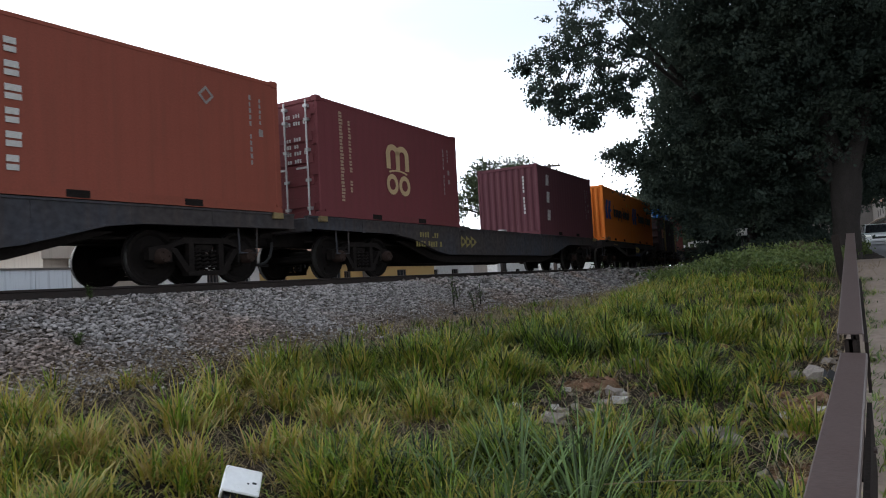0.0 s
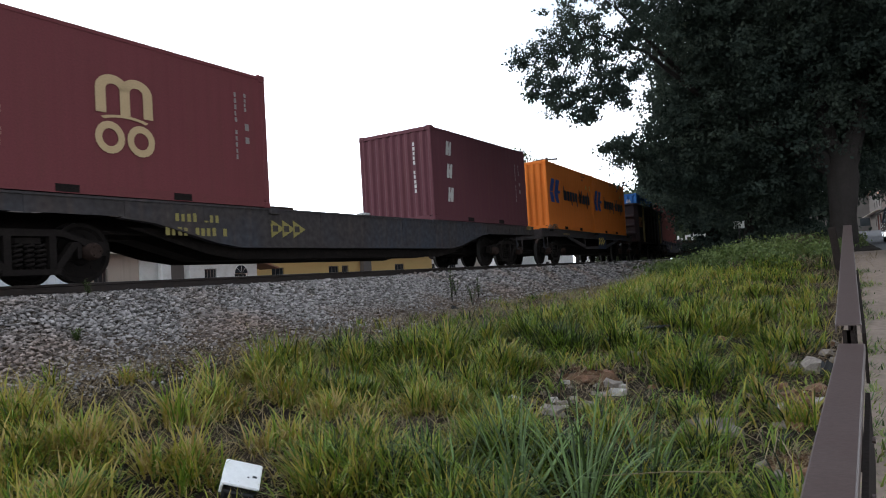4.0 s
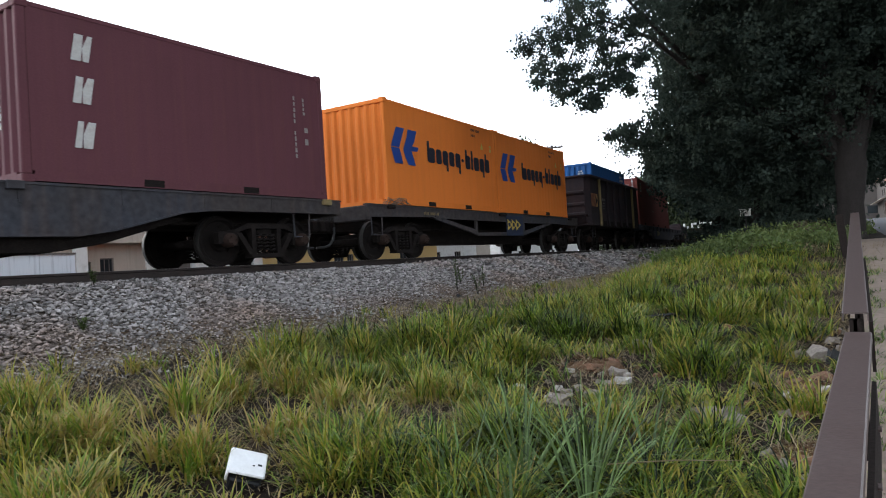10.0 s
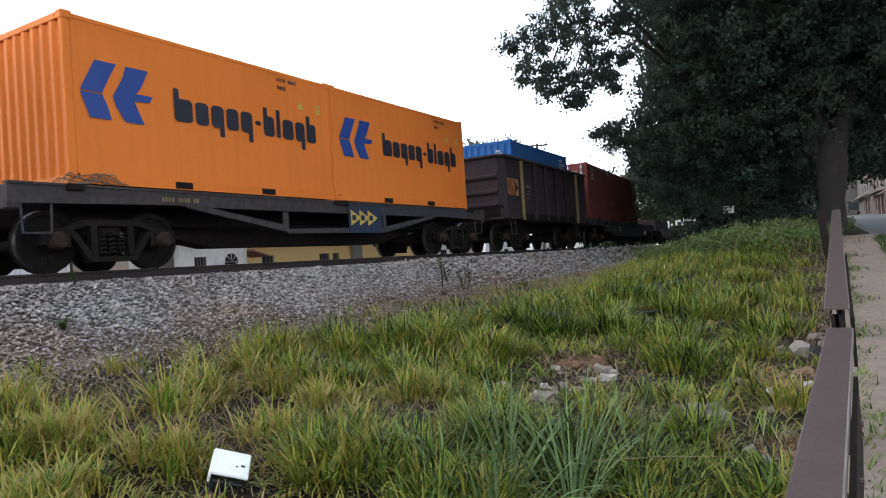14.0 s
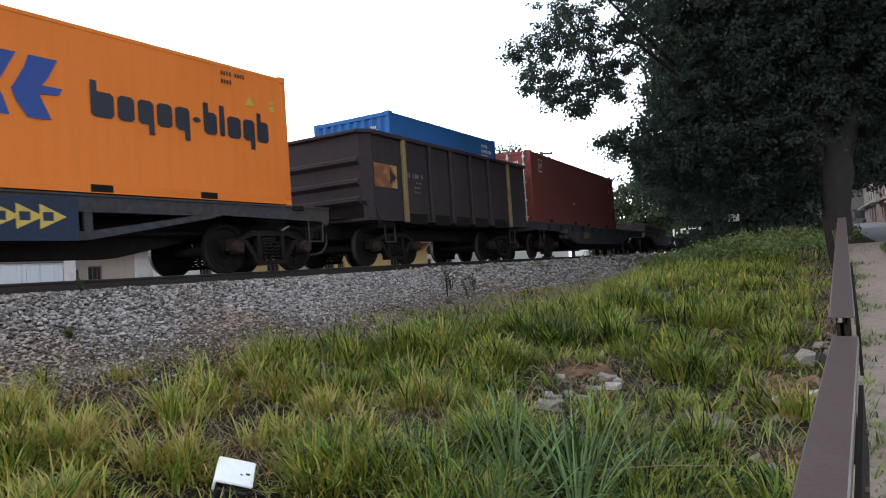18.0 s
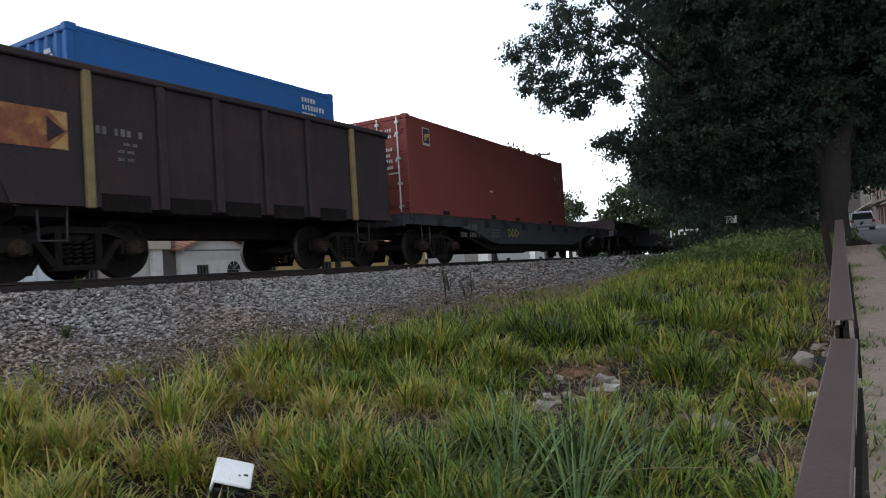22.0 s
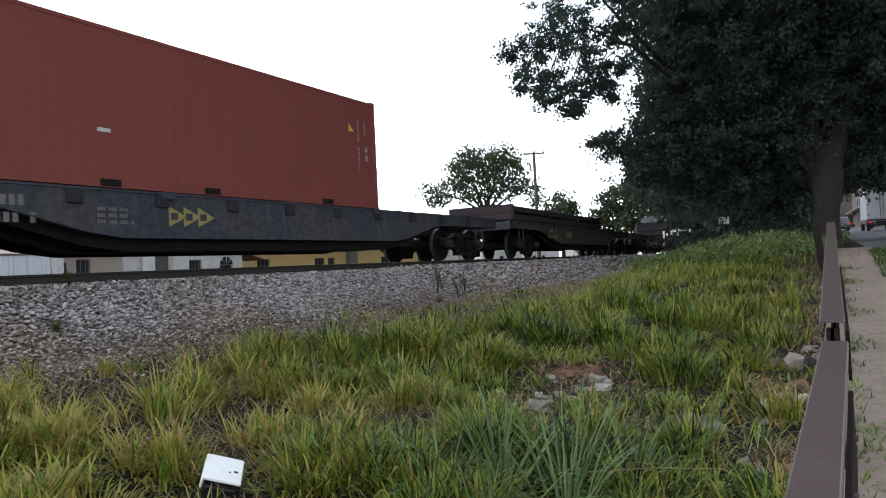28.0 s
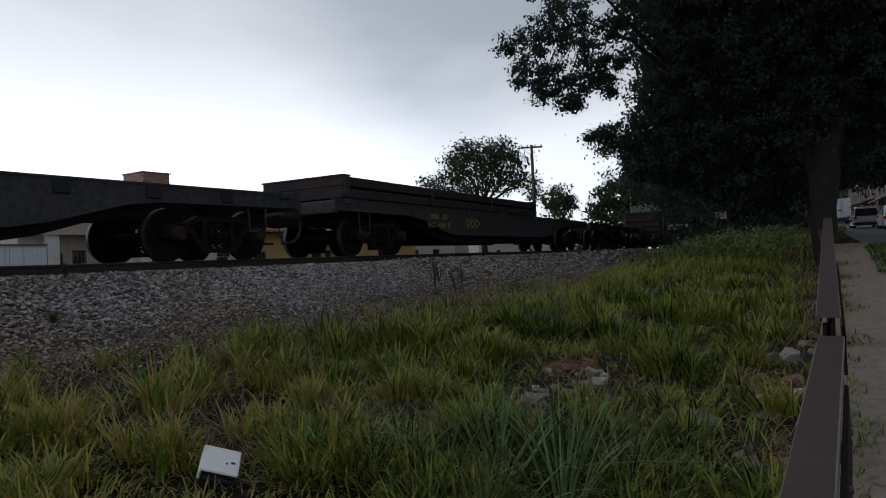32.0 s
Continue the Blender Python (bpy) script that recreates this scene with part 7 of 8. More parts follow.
def far_trees():
    fb = from_bearing
    specs = []
    specs.append((28.9, 62, [(29, 8.6, 62, 1.7), (27.5, 8.3, 62, 1.5), (30.4, 8.0, 62, 1.4), (26.2, 7.2, 62, 1.3), (31.4, 6.9, 62, 1.2), (28.4, 7.0, 62, 1.7), (32.5, 6.1, 62, 1.2), (25.4, 6.0, 62, 1.1), (30.0, 6.2, 62, 1.5), (27.0, 6.0, 62, 1.3), (33.2, 5.4, 62, 0.9), (24.8, 5.0, 62, 0.9), (30.6, 9.0, 62, 0.9), (27.0, 9.0, 62, 0.9), (33.4, 6.2, 62, 0.8), (26.0, 8.2, 62, 0.9), (31.6, 8.0, 62, 0.9)], "open-crowned tree behind the railway", 15, 0.28))
    specs.append((22.7, 95, [(22.7, 4.7, 95, 1.9), (22.0, 4.4, 95, 1.3), (23.4, 4.4, 95, 1.3), (22.6, 3.7, 95, 2.0)], "small round far tree", 7, 0.42))
    specs.append((18.4, 85, [(18.3, 4.8, 85, 1.9), (19.3, 4.3, 85, 1.4), (17.4, 5.0, 85, 2.0), (18.5, 3.6, 85, 2.0), (16.4, 4.6, 85, 2.0), (18.8, 3.2, 86, 1.7), (19.6, 2.7, 86, 1.5), (18.0, 2.6, 86, 1.5), (20.0, 3.5, 86, 1.4), (17.2, 3.3, 85, 1.7), (16.3, 3.2, 85, 1.7), (15.4, 3.4, 86, 1.7), (16.8, 2.5, 86, 1.5), (15.7, 2.5, 86, 1.5), (15.4, 4.5, 86, 1.6)], "rounded far tree by the bend", 7, 0.42))
    specs.append((36.5, 70, [(36.5, 3.4, 70, 2.2), (38.4, 3.2, 70, 1.8), (34.8, 3.2, 70, 1.8)], "low green shrubs behind the houses", 7, 0.36))
    specs.append((17.0, 88, [(14.2, 1.3, 84, 1.7), (15.2, 1.4, 86, 1.7), (16.2, 1.3, 88, 1.6), (17.2, 1.2, 88, 1.6), (18.2, 1.0, 88, 1.5), (19.4, 0.8, 88, 1.4), (20.6, 0.6, 88, 1.2)], "low dark hedge along the far track", 16, 0.36))
    specs.append((13.8, 100, [(13.6, 2.6, 100, 2.4), (12.2, 2.6, 100, 2.2), (15.0, 2.8, 100, 2.4), (11, 2.8, 100, 2.2)], "far hedge of trees", 7, 0.42))
    for i, (az, r, bl, label, dens, size) in enumerate(specs):
        b = fb(az, 0, r)
        b[2] = ground_point(b[0], b[1])
        top = fb(az, 4.2 if i == 0 else 0.5 if label.startswith('low dark') else 2.4, r)
        lim = [([top, (top + fb(*q[:3])) / 2 + np.array([0.1, 0, 0.3]), fb(*q[:3])], (0.16, 0.09, 0.03)) for q in bl[:9]]
        tree("far_tree", label, tuple(b), [b, (b + top) / 2 + np.array([0.1, 0.1, 0]), top], (0.35, 0.26, 0.2), lim, [("crown", [(fb(*q[:3]), q[3]) for q in bl], dens, size, 0.5, 26)], M_LEAF_FAR, 61 + i)


far_trees()


# ---------- houses behind the railway ----------
def wall_with_openings(x0, x1, z0, z1, y, openings, thick=0.2):
    """Front wall facing -y, cut by rectangular openings (xa, xb, za, zb)."""
    g = Geo()
    xs = sorted({x0, x1, *[o[0] for o in openings], *[o[1] for o in openings]})
    for a, b in zip(xs[:-1], xs[1:]):
        cuts = sorted([(o[2], o[3]) for o in openings if o[0] <= a + 1e-6 and o[1] >= b - 1e-6])
        z = z0
        for za, zb in cuts:
            if za > z:
                g.box(a, b, y, y + thick, z, za)
            z = zb
        if z < z1:
            g.box(a, b, y, y + thick, z, z1)
    return g


def window(house, xa, xb, za, zb, y, bars=3, frame_mat=None):
    f = part("window", Geo().box(xa, xb, y + 0.1, y + 0.14, za, za + 0.05).box(xa, xb, y + 0.1, y + 0.14, zb - 0.05, zb).box(xa, xa + 0.05, y + 0.1, y + 0.14, za + 0.05, zb - 0.05).box(xb - 0.05, xb, y + 0.1, y + 0.14, za + 0.05, zb - 0.05), frame_mat or M_WINFRAME, house)
    part("pane", Geo().box(xa + 0.05, xb - 0.05, y + 0.115, y + 0.125, za + 0.05, zb - 0.05), M_GLASS, f)
    part("sill", Geo().box(xa - 0.06, xb + 0.06, y - 0.06, y + 0.1, za - 0.06, za - 0.004), M_KERB, f)
    for i in range(bars):
        x = xa + (xb - xa) * (i + 1) / (bars + 1)
        part("bar", Geo().box(x - 0.015, x + 0.015, y + 0.03, y + 0.055, za, zb), M_WINFRAME, f)
    return f


def house_shell(name, label, x0, x1, y, depth, z0, z1, mat, openings, roof_mat=None, overhang=0.25, gable=False):
    h = thing(name, label, "house")
    part("front_wall", wall_with_openings(x0, x1, z0, z1, y, openings), mat, h)
    part("side_wall", Geo().box(x0, x0 + 0.2, y + 0.2, y + depth, z0, z1), mat, h)
    part("side_wall", Geo().box(x1 - 0.2, x1, y + 0.2, y + depth, z0, z1), mat, h)
    part("back_wall", Geo().box(x0 + 0.2, x1 - 0.2, y + depth - 0.2, y + depth, z0, z1), mat, h)
    # near-black wall paints the darkness of the unlit rooms behind the openings
    part("inner_wall", Geo().box(x0 + 0.2, x1 - 0.2, y + 1.6, y + 1.7, z0, z1), M_DARKGAP, h)
    if not gable:
        part("roof_slab", Geo().box(x0 - overhang, x1 + overhang, y - overhang, y + depth + overhang, z1 + 0.003, z1 + 0.18), roof_mat or mat, h)
    else:
        xm, rise = (x0 + x1) / 2, (x1 - x0) * 0.2
        part("gable", Geo().prism([(x0, z1 + 0.003), (x1, z1 + 0.003), (xm, z1 + rise)], y, y + 0.2), mat, h)
        for s_, xe in ((-1, x0 - 0.35), (1, x1 + 0.35)):
            slope = part("roof", Geo().prism([(xe, z1 - 0.09), (xm, z1 + rise + 0.01), (xm, z1 + rise + 0.13), (xe, z1 + 0.03)], y - 0.4, y + depth + 0.3), M_ROOF, h)
            for i in range(9):
                t = (i + 0.5) / 9
                xx, zz = xe + (xm - xe) * t, z1 + (rise + 0.1) * t
                part("tile_course", Geo().box(xx - 0.03, xx + 0.03, y - 0.4, y + depth + 0.3, zz + 0.02, zz + 0.075), M_ROOF, slope)
    return h


def build_houses():
    g0 = 0.4
    # walled yard with pale blue streaked wall
    w = thing("yard_wall", "pale blue-white yard wall with dark rain streaks", "wall", kind="structure")
    for i in range(9):
        part("wall_panel", Geo().box(2.48 + 1.49 * i, 2.48 + 1.49 * i + 1.475, 30.0, 30.16, g0, 3.08), M_BLUEWASH, w)
    part("coping", Geo().box(2.4, 15.9, 29.95, 30.21, 3.083, 3.16), M_GREYWALL, w)
    # garage with white pillars
    h = house_shell("garage_house", "beige low house with white pillars and a dark carport", 15.0, 21.0, 30.6, 6.0, g0, 4.05, M_BEIGE, [(17.32, 17.98, 2.05, 2.9), (16.55, 16.9, g0, 2.75)], M_BEIGE, 0.5)
    for x in (16.19, 20.64):
        part("pillar", Geo().box(x - 0.265, x + 0.265, 30.0, 30.33, g0, 3.86, bev=0.02), M_WHITEWASH, h, "white carport pillar")
    part("fascia", Geo().box(14.6, 21.3, 29.9, 30.05, 3.55, 4.1), M_BEIGE, h, "faded beige fascia")
    window(h, 17.32, 17.98, 2.05, 2.9, 30.6, 2)
    part("side_door", Geo().box(21.003, 21.94, 30.45, 30.55, g0, 4.0), M_GREYWALL, h, "dark grey sheet door")
    # unidentified white object, drawn as a plain small box
    part("wall_lamp", Geo().box(17.55, 17.95, 30.2, 30.4, 1.9, 2.12, bev=0.06), M_WHITEWASH, h, "small white box under the window")
    part("light_wall", Geo().box(19.55, 20.72, 30.5, 30.59, g0, 3.5), M_WHITEWASH, h, "lighter patch of wall")
    # white gabled house with an arched window
    h = house_shell("gabled_house", "white gabled house with arched window and tiled roof", 21.95, 26.3, 30.0, 8.0, g0, 3.55, M_WHITEWASH, [(22.84, 23.62, 1.6, 2.74), (24.75, 25.65, 1.6, 2.45)], gable=True)
    window(h, 22.84, 23.62, 1.6, 2.74, 30.0, 3)
    wf = window(h, 24.75, 25.65, 1.6, 2.45, 30.0, 2, M_WHITEWASH)
    arch = Geo()
    arch_band(arch, 25.2, 2.45, 0.0, 0.43, 0, 180, 12)
    part("arch_pane", arch, M_GLASS, wf, "half-round window head", m=pose(0, 30.0, 0))
    arch = Geo()
    arch_band(arch, 25.2, 2.45, 0.43, 0.5, 0, 180, 12)
    for an in (45, 90, 135):
        arch.prism([(25.2 + 0.02 * math.sin(radians(an)), 2.45 - 0.02 * math.cos(radians(an))), (25.2 + 0.43 * math.cos(radians(an)) + 0.02, 2.45 + 0.43 * math.sin(radians(an))), (25.2 + 0.43 * math.cos(radians(an)) - 0.02, 2.45 + 0.43 * math.sin(radians(an)))], -0.012, -0.005)
    part("arch_frame", arch, M_WHITEWASH, wf, "white fan-shaped bars", m=pose(0, 29.995, 0))
    part("awning", Geo().prism([(26.3, 3.05), (27.4, 2.7), (27.4, 2.62), (26.3, 2.95)], 29.4, 31.0), M_ROOF, h, "brown lean-to awning")
    part("gutter", Geo().box(21.9, 26.4, 29.55, 29.62, 3.42, 3.5), M_GREYWALL, h)
    # ochre house row
    h = house_shell("ochre_house", "long ochre-yellow house with a grey column", 27.5, 46.3, 32.0, 7.0, g0, 3.9, M_OCHRE, [(29.2, 30.2, 1.7, 2.75), (34.2, 35.2, 1.7, 2.75), (35.5, 36.2, 1.7, 2.75), (41.4, 42.6, 1.7, 2.75)], M_ROOF, 0.4)
    for a, b in ((29.2, 30.2), (34.2, 35.2), (35.5, 36.2), (41.4, 42.6)):
        window(h, a, b, 1.7, 2.75, 32.0, 2)
    part("column", Geo().box(37.35, 38.2, 31.6, 31.98, g0, 4.0, bev=0.02), M_GREYWALL, h, "square grey column")
    part("roof_edge", Geo().prism([(31.2, 3.9), (31.2, 4.05), (32.3, 4.5), (32.3, 4.35)], 27.2, 46.6, "x"), M_ROOF, h, "sloping tiled roof edge")
    # tall flat-roofed house with a brick tank
    h = house_shell("flat_roofed_house", "grey two-storey house with flat concrete roof", 15.5, 29.5, 37.0, 9.0, g0, 6.75, M_GREYWALL, [(18.0, 19.2, 4.3, 5.4), (22.0, 23.2, 4.3, 5.4), (26.0, 27.2, 4.3, 5.4)], M_KERB, 0.3)
    for a in (18.0, 22.0, 26.0):
        window(h, a, a + 1.2, 4.3, 5.4, 37.0, 2)
    tank = thing("brick_tank", "square pale red brick water tank on the flat roof", "water tank", pose(25.55, 37.3, 6.934))
    part("core", Geo().box(0.03, 1.87, 0.03, 1.97, 0, 0.86), M_MORTAR, tank, "grey mortar core")
    part("cap", Geo().box(-0.04, 1.94, -0.04, 2.04, 0.885, 0.95), M_TANK_BRICK, tank)
    br = Geo().box(0, 0.285, 0, 0.03, 0, 0.125).mesh("brick", M_TANK_BRICK)
    for k in range(6):
        off = 0.15 if k % 2 else 0.0
        for i in range(6):
            if i * 0.3 + off < 1.65:
                part("brick", br, M_TANK_BRICK, tank, m=pose(i * 0.3 + off, 0, 0.012 + k * 0.145))
        for i in range(7):
            if i * 0.3 + off < 1.75:
                part("brick", br, M_TANK_BRICK, tank, m=pose(0, i * 0.3 + off + 0.285, 0.012 + k * 0.145, 0, 0, -90))
    # far pale houses past the bend
    for i, (x, y, wd, hgt, mat, lab) in enumerate([(50, 36, 9, 4.2, M_WHITEWASH, "pale far house beyond the ochre one"), (62, 42, 10, 4.6, M_BEIGE, "beige far house near the bend"), (78, 44, 12, 4.6, M_WHITEWASH, "white far house with dark windows"), (96, 46, 12, 4.6, M_WHITEWASH, "white far house seen past the wagons"), (112, 40, 9, 4.2, M_WHITEWASH, "white far house behind the grass bank")]):
        h = house_shell("far_house", lab, x, x + wd, y, 7, g0, hgt, mat, [(x + 1.5, x + 2.7, 1.6, 2.8), (x + 5, x + 6.2, 1.6, 2.8)], M_ROOF, 0.4)
        for a in (x + 1.5, x + 5):
            window(h, a, a + 1.2, 1.6, 2.8, y, 2)


build_houses()


# ---------- utility pole ----------
def utility_pole(x, y, top, label):
    p = thing("utility_pole", label, "utility pole", pose(x, y, ground_point(x, y)))
    hgt = top - ground_point(x, y)
    part("mast", Geo().cyl((0, 0, -0.3), (0, 0, hgt), 0.15, 0.10, 10), M_POLE, p, smooth=True)
    arm = part("cross_arm", Geo().box(-0.06, 0.06, -0.78, 0.78, hgt - 0.22, hgt - 0.1, bev=0.01), M_POLE, p, m=pose(0, 0, 0, 0, 0, 28))
    for k in (-0.68, -0.25, 0.3, 0.68):
        part("insulator", Geo().lathe([(0, 0.03), (0.05, 0.06), (0.1, 0.05), (0.16, 0.02)], 8, "z", pose(0, k, hgt - 0.1)), M_WHITEWASH, arm)
    part("brace", Geo().tube([(0, 0.7, hgt - 0.2), (0, 0.05, hgt - 0.75)], 0.02, 6), M_POLE, arm)
    return p


def from_az(az, r):
    return r * math.cos(radians(az)), r * math.sin(radians(az))


_px, _py = from_az(24.7, 50)
utility_pole(_px, _py, EYE + 50 * math.tan(radians(9.05)), "weathered wooden utility pole with one cross-arm")


# ---------- weeds by the track ----------
def weed(x, y, hgt, seed, label):
    rnd = np.random.default_rng(seed)
    w = thing("weed_plant", label, "weed", pose(x, y, ground_point(x, y)), group="weeds by the track")
    vs, fs, k = [], [], 0
    for i in range(5):
        lean, az = rnd.uniform(0.03, 0.35), rnd.uniform(0, 6.28)
        h_ = hgt * rnd.uniform(0.6, 1.1)
        tip = np.array([math.cos(az) * lean * h_, math.sin(az) * lean * h_, h_])
        part("stem", Geo().tube([(0, 0, -0.03), tuple(tip * 0.5 + np.array([0, 0, 0.02])), tuple(tip)], [0.006, 0.004, 0.002], 5), M_BARK, w)
        n = 16
        t = rnd.uniform(0.25, 1.0, n)
        roots = tip[None] * t[:, None]
        v, f = blades(rnd, roots, rnd.uniform(0.04, 0.10, n), rnd.uniform(0.015, 0.03, n), rnd.uniform(0, 6.28, n), rnd.uniform(0.6, 1.4, n), rnd.uniform(0, 0.3, n), 2)
        vs.append(v)
        fs.append(f + k)
        k += len(v)
    part("leaves", soup("leaves", np.concatenate(vs), np.concatenate(fs), M_WEED), M_WEED, w)


for i, (wx, wd, wh) in enumerate([(5.35, 1.7, 0.26), (12.6, 3.3, 0.75), (13.0, 3.6, 0.6), (13.3, 3.0, 0.55), (4.4, 3.1, 0.16), (14.0, 3.2, 0.5)]):
    weed(wx, float(track_y(wx)) - wd, wh, 70 + i, "straggly weed growing in the ballast")


# ---------- litter and rubble on the slope ----------
def rough_slab(w, d, h, seed):
    """A broken flat piece with an uneven outline."""
    rnd = random.Random(seed)
    n = 8
    ring = [(w / 2 * math.cos(2 * math.pi * i / n + rnd.uniform(-0.25, 0.25)) * rnd.uniform(0.6, 1.2), d / 2 * math.sin(2 * math.pi * i / n + rnd.uniform(-0.25, 0.25)) * rnd.uniform(0.6, 1.2)) for i in range(n)]
    v = [(x * 1.05, y * 1.05, -0.03) for x, y in ring] + [(x * rnd.uniform(0.8, 0.97), y * rnd.uniform(0.8, 0.97), h * rnd.uniform(0.35, 1.1)) for x, y in ring] + [(rnd.uniform(-0.2, 0.2) * w, rnd.uniform(-0.2, 0.2) * d, h * rnd.uniform(0.8, 1.1))]
    f = [tuple(range(n - 1, -1, -1))] + [(i, (i + 1) % n, n + (i + 1) % n, n + i) for i in range(n)] + [(n + i, n + (i + 1) % n, 2 * n) for i in range(n)]
    return Geo().add(v, f)


def lay(name, geo, mat, label, category, x, y, rx=0, ry=0, rz=0, dz=0.0, group="", smooth=False):
    return solid(name, geo, mat, label, category, pose(x, y, ground_point(x, y) + dz, rx, ry, rz), group, smooth=smooth)


RUBBLE = "broken rubble on the slope"
PIECES_MID = [
    (5.27, 2.51, 0.34, 0.22, 0.06, M_RUBBLE, "pale broken concrete slab among the grass"), (5.05, 2.75, 0.26, 0.2, 0.05, M_RUBBLE, "pale broken concrete slab among the grass"),
    (5.5, 2.3, 0.22, 0.2, 0.07, M_RUBBLE, "pale broken concrete slab among the grass"), (6.17, 2.32, 0.3, 0.22, 0.09, M_RUBBLE, "grey broken concrete lump beside bare earth"),
    (5.95, 2.2, 0.2, 0.16, 0.08, M_PLASTER, "whitish broken plaster piece"), (6.27, 2.62, 0.42, 0.3, 0.05, M_TERRACOTTA, "orange broken clay tile on bare earth"),
    (6.5, 2.5, 0.2, 0.16, 0.08, M_TERRACOTTA, "orange broken clay tile on bare earth"), (7.27, 2.44, 0.24, 0.18, 0.16, M_RUBBLE, "pale round stone in the grass"),
]
PIECES_RAIL = [
    (5.38, 1.28, 0.44, 0.3, 0.1, M_RUBBLE, "grey concrete slab sunk in the grass"), (5.2, 1.12, 0.22, 0.18, 0.08, M_RUBBLE, "grey concrete slab sunk in the grass"),
    (6.11, 0.79, 0.3, 0.2, 0.08, M_TERRACOTTA, "broken clay tile beside the railing"), (6.3, 0.9, 0.26, 0.2, 0.06, M_TERRACOTTA, "broken clay tile beside the railing"),
    (5.9, 0.85, 0.2, 0.14, 0.07, M_RUBBLE, "small concrete lump beside the railing"), (6.5, 0.7, 0.25, 0.2, 0.06, M_TERRACOTTA, "broken clay tile beside the railing"),
    (5.7, 0.7, 0.18, 0.14, 0.07, M_TERRACOTTA, "broken clay tile beside the railing"), (7.14, 0.78, 0.26, 0.22, 0.2, M_RUBBLE, "pale stone beside the railing"),
    # first piece: black lump drawn for the dark of the stone's hollow
    (7.02, 0.66, 0.18, 0.14, 0.2, M_HOSE, "black lump painting the dark hollow of the pale stone"), (4.56, 0.58, 0.2, 0.15, 0.07, M_TERRACOTTA, "broken clay tile under the railing"),
    (4.75, 0.68, 0.16, 0.12, 0.05, M_TERRACOTTA, "broken clay tile under the railing"), (4.5, 0.72, 0.14, 0.12, 0.06, M_RUBBLE, "small concrete lump under the railing"),
    (9.4, 1.1, 0.3, 0.2, 0.08, M_RUBBLE, "grey stone in thin grass"), (10.6, 1.4, 0.3, 0.24, 0.1, M_RUBBLE, "grey stone in thin grass"), (12.2, 7.9, 0.3, 0.2, 0.12, M_HOSE, "dark lump lying on the ballast"),
    (2.5, 5.0, 0.12, 0.1, 0.06, M_RUBBLE, "small pale stone on bare earth"), (2.2, 4.6, 0.1, 0.09, 0.05, M_RUBBLE, "small pale stone on bare earth"), (3.3, 4.6, 0.12, 0.08, 0.04, M_RUBBLE, "small pale stone on bare earth"),
]
for i, (x, y, w_, d_, h_, mat, lab) in enumerate(PIECES_MID + PIECES_RAIL):
    lay("rubble_piece", rough_slab(w_ * 0.95, d_ * 0.95, h_ * 0.62, 100 + i), mat, lab, "rubble", x, y, random.Random(i).uniform(-14, 14), random.Random(i + 9).uniform(-14, 14), 37 * i, 0.0, RUBBLE)
_r = random.Random(404)
for cx, cy, spread, count, kinds in ((5.35, 2.55, 0.24, 17, (0, 0, 0, 2)), (6.2, 2.45, 0.25, 18, (1, 0, 0, 2)), (6.1, 0.8, 0.3, 14, (1, 1, 0, 2)), (5.4, 1.3, 0.25, 6, (0, 0)), (7.6, 0.9, 0.3, 6, (0,)), (4.6, 0.65, 0.16, 6, (1, 0)), (8.7, 0.9, 0.4, 6, (0, 1))):
    for i in range(count):
        x, y, w_ = cx + _r.gauss(0, spread), max(cy + _r.gauss(0, spread * 0.8), float(rail_line(cx)) + 0.16), _r.uniform(0.06, 0.17)
        k = _r.choice(kinds)
        lay("rubble_piece", rough_slab(w_, w_ * _r.uniform(0.5, 0.9), w_ * _r.uniform(0.2, 0.4), 900 + len(bpy.data.objects)), (M_RUBBLE, M_TERRACOTTA, M_PLASTER)[k], ("small grey concrete fragment in the grass", "small orange clay fragment in the grass", "small whitish plaster fragment in the grass")[k], "rubble", x, y, _r.uniform(-20, 20), _r.uniform(-20, 20), _r.uniform(0, 360), 0.0, RUBBLE)
def heap(w, d, h, seed):
    """A low uneven mound."""
    rnd = np.random.default_rng(seed)
    v, f, n, rings = [(0, 0, h)], [], 18, 5
    for k in range(1, rings + 1):
        r = k / rings
        for i in range(n):
            an = 2 * math.pi * i / n
            q = r * (1 + 0.12 * math.sin(3 * an + seed) + rnd.uniform(-0.05, 0.05))
            v.append((w / 2 * q * math.cos(an), d / 2 * q * math.sin(an), h * (1 - r * r) + rnd.uniform(-0.012, 0.012) - (0.05 if k == rings else 0)))
    f += [(0, 1 + i, 1 + (i + 1) % n) for i in range(n)]
    for k in range(rings - 1):
        a = 1 + k * n
        f += [(a + i, a + n + i, a + n + (i + 1) % n, a + (i + 1) % n) for i in range(n)]
    return Geo().add(v, f)


for x, y, w_, d_, h_, lab in ((6.3, 2.62, 0.62, 0.42, 0.06, "low heap of orange-brown earth among the grass"), (6.15, 0.8, 0.42, 0.28, 0.04, "low heap of brown earth and tile bits beside the railing"), (4.75, 0.64, 0.26, 0.15, 0.03, "small heap of brown earth under the railing")):
    lay("earth_mound", heap(w_, d_, h_, int(x * 10)), M_EARTH, lab, "earth mound", x, y, 0, 0, 20 * x, 0.0, "heaps of earth", smooth=True)


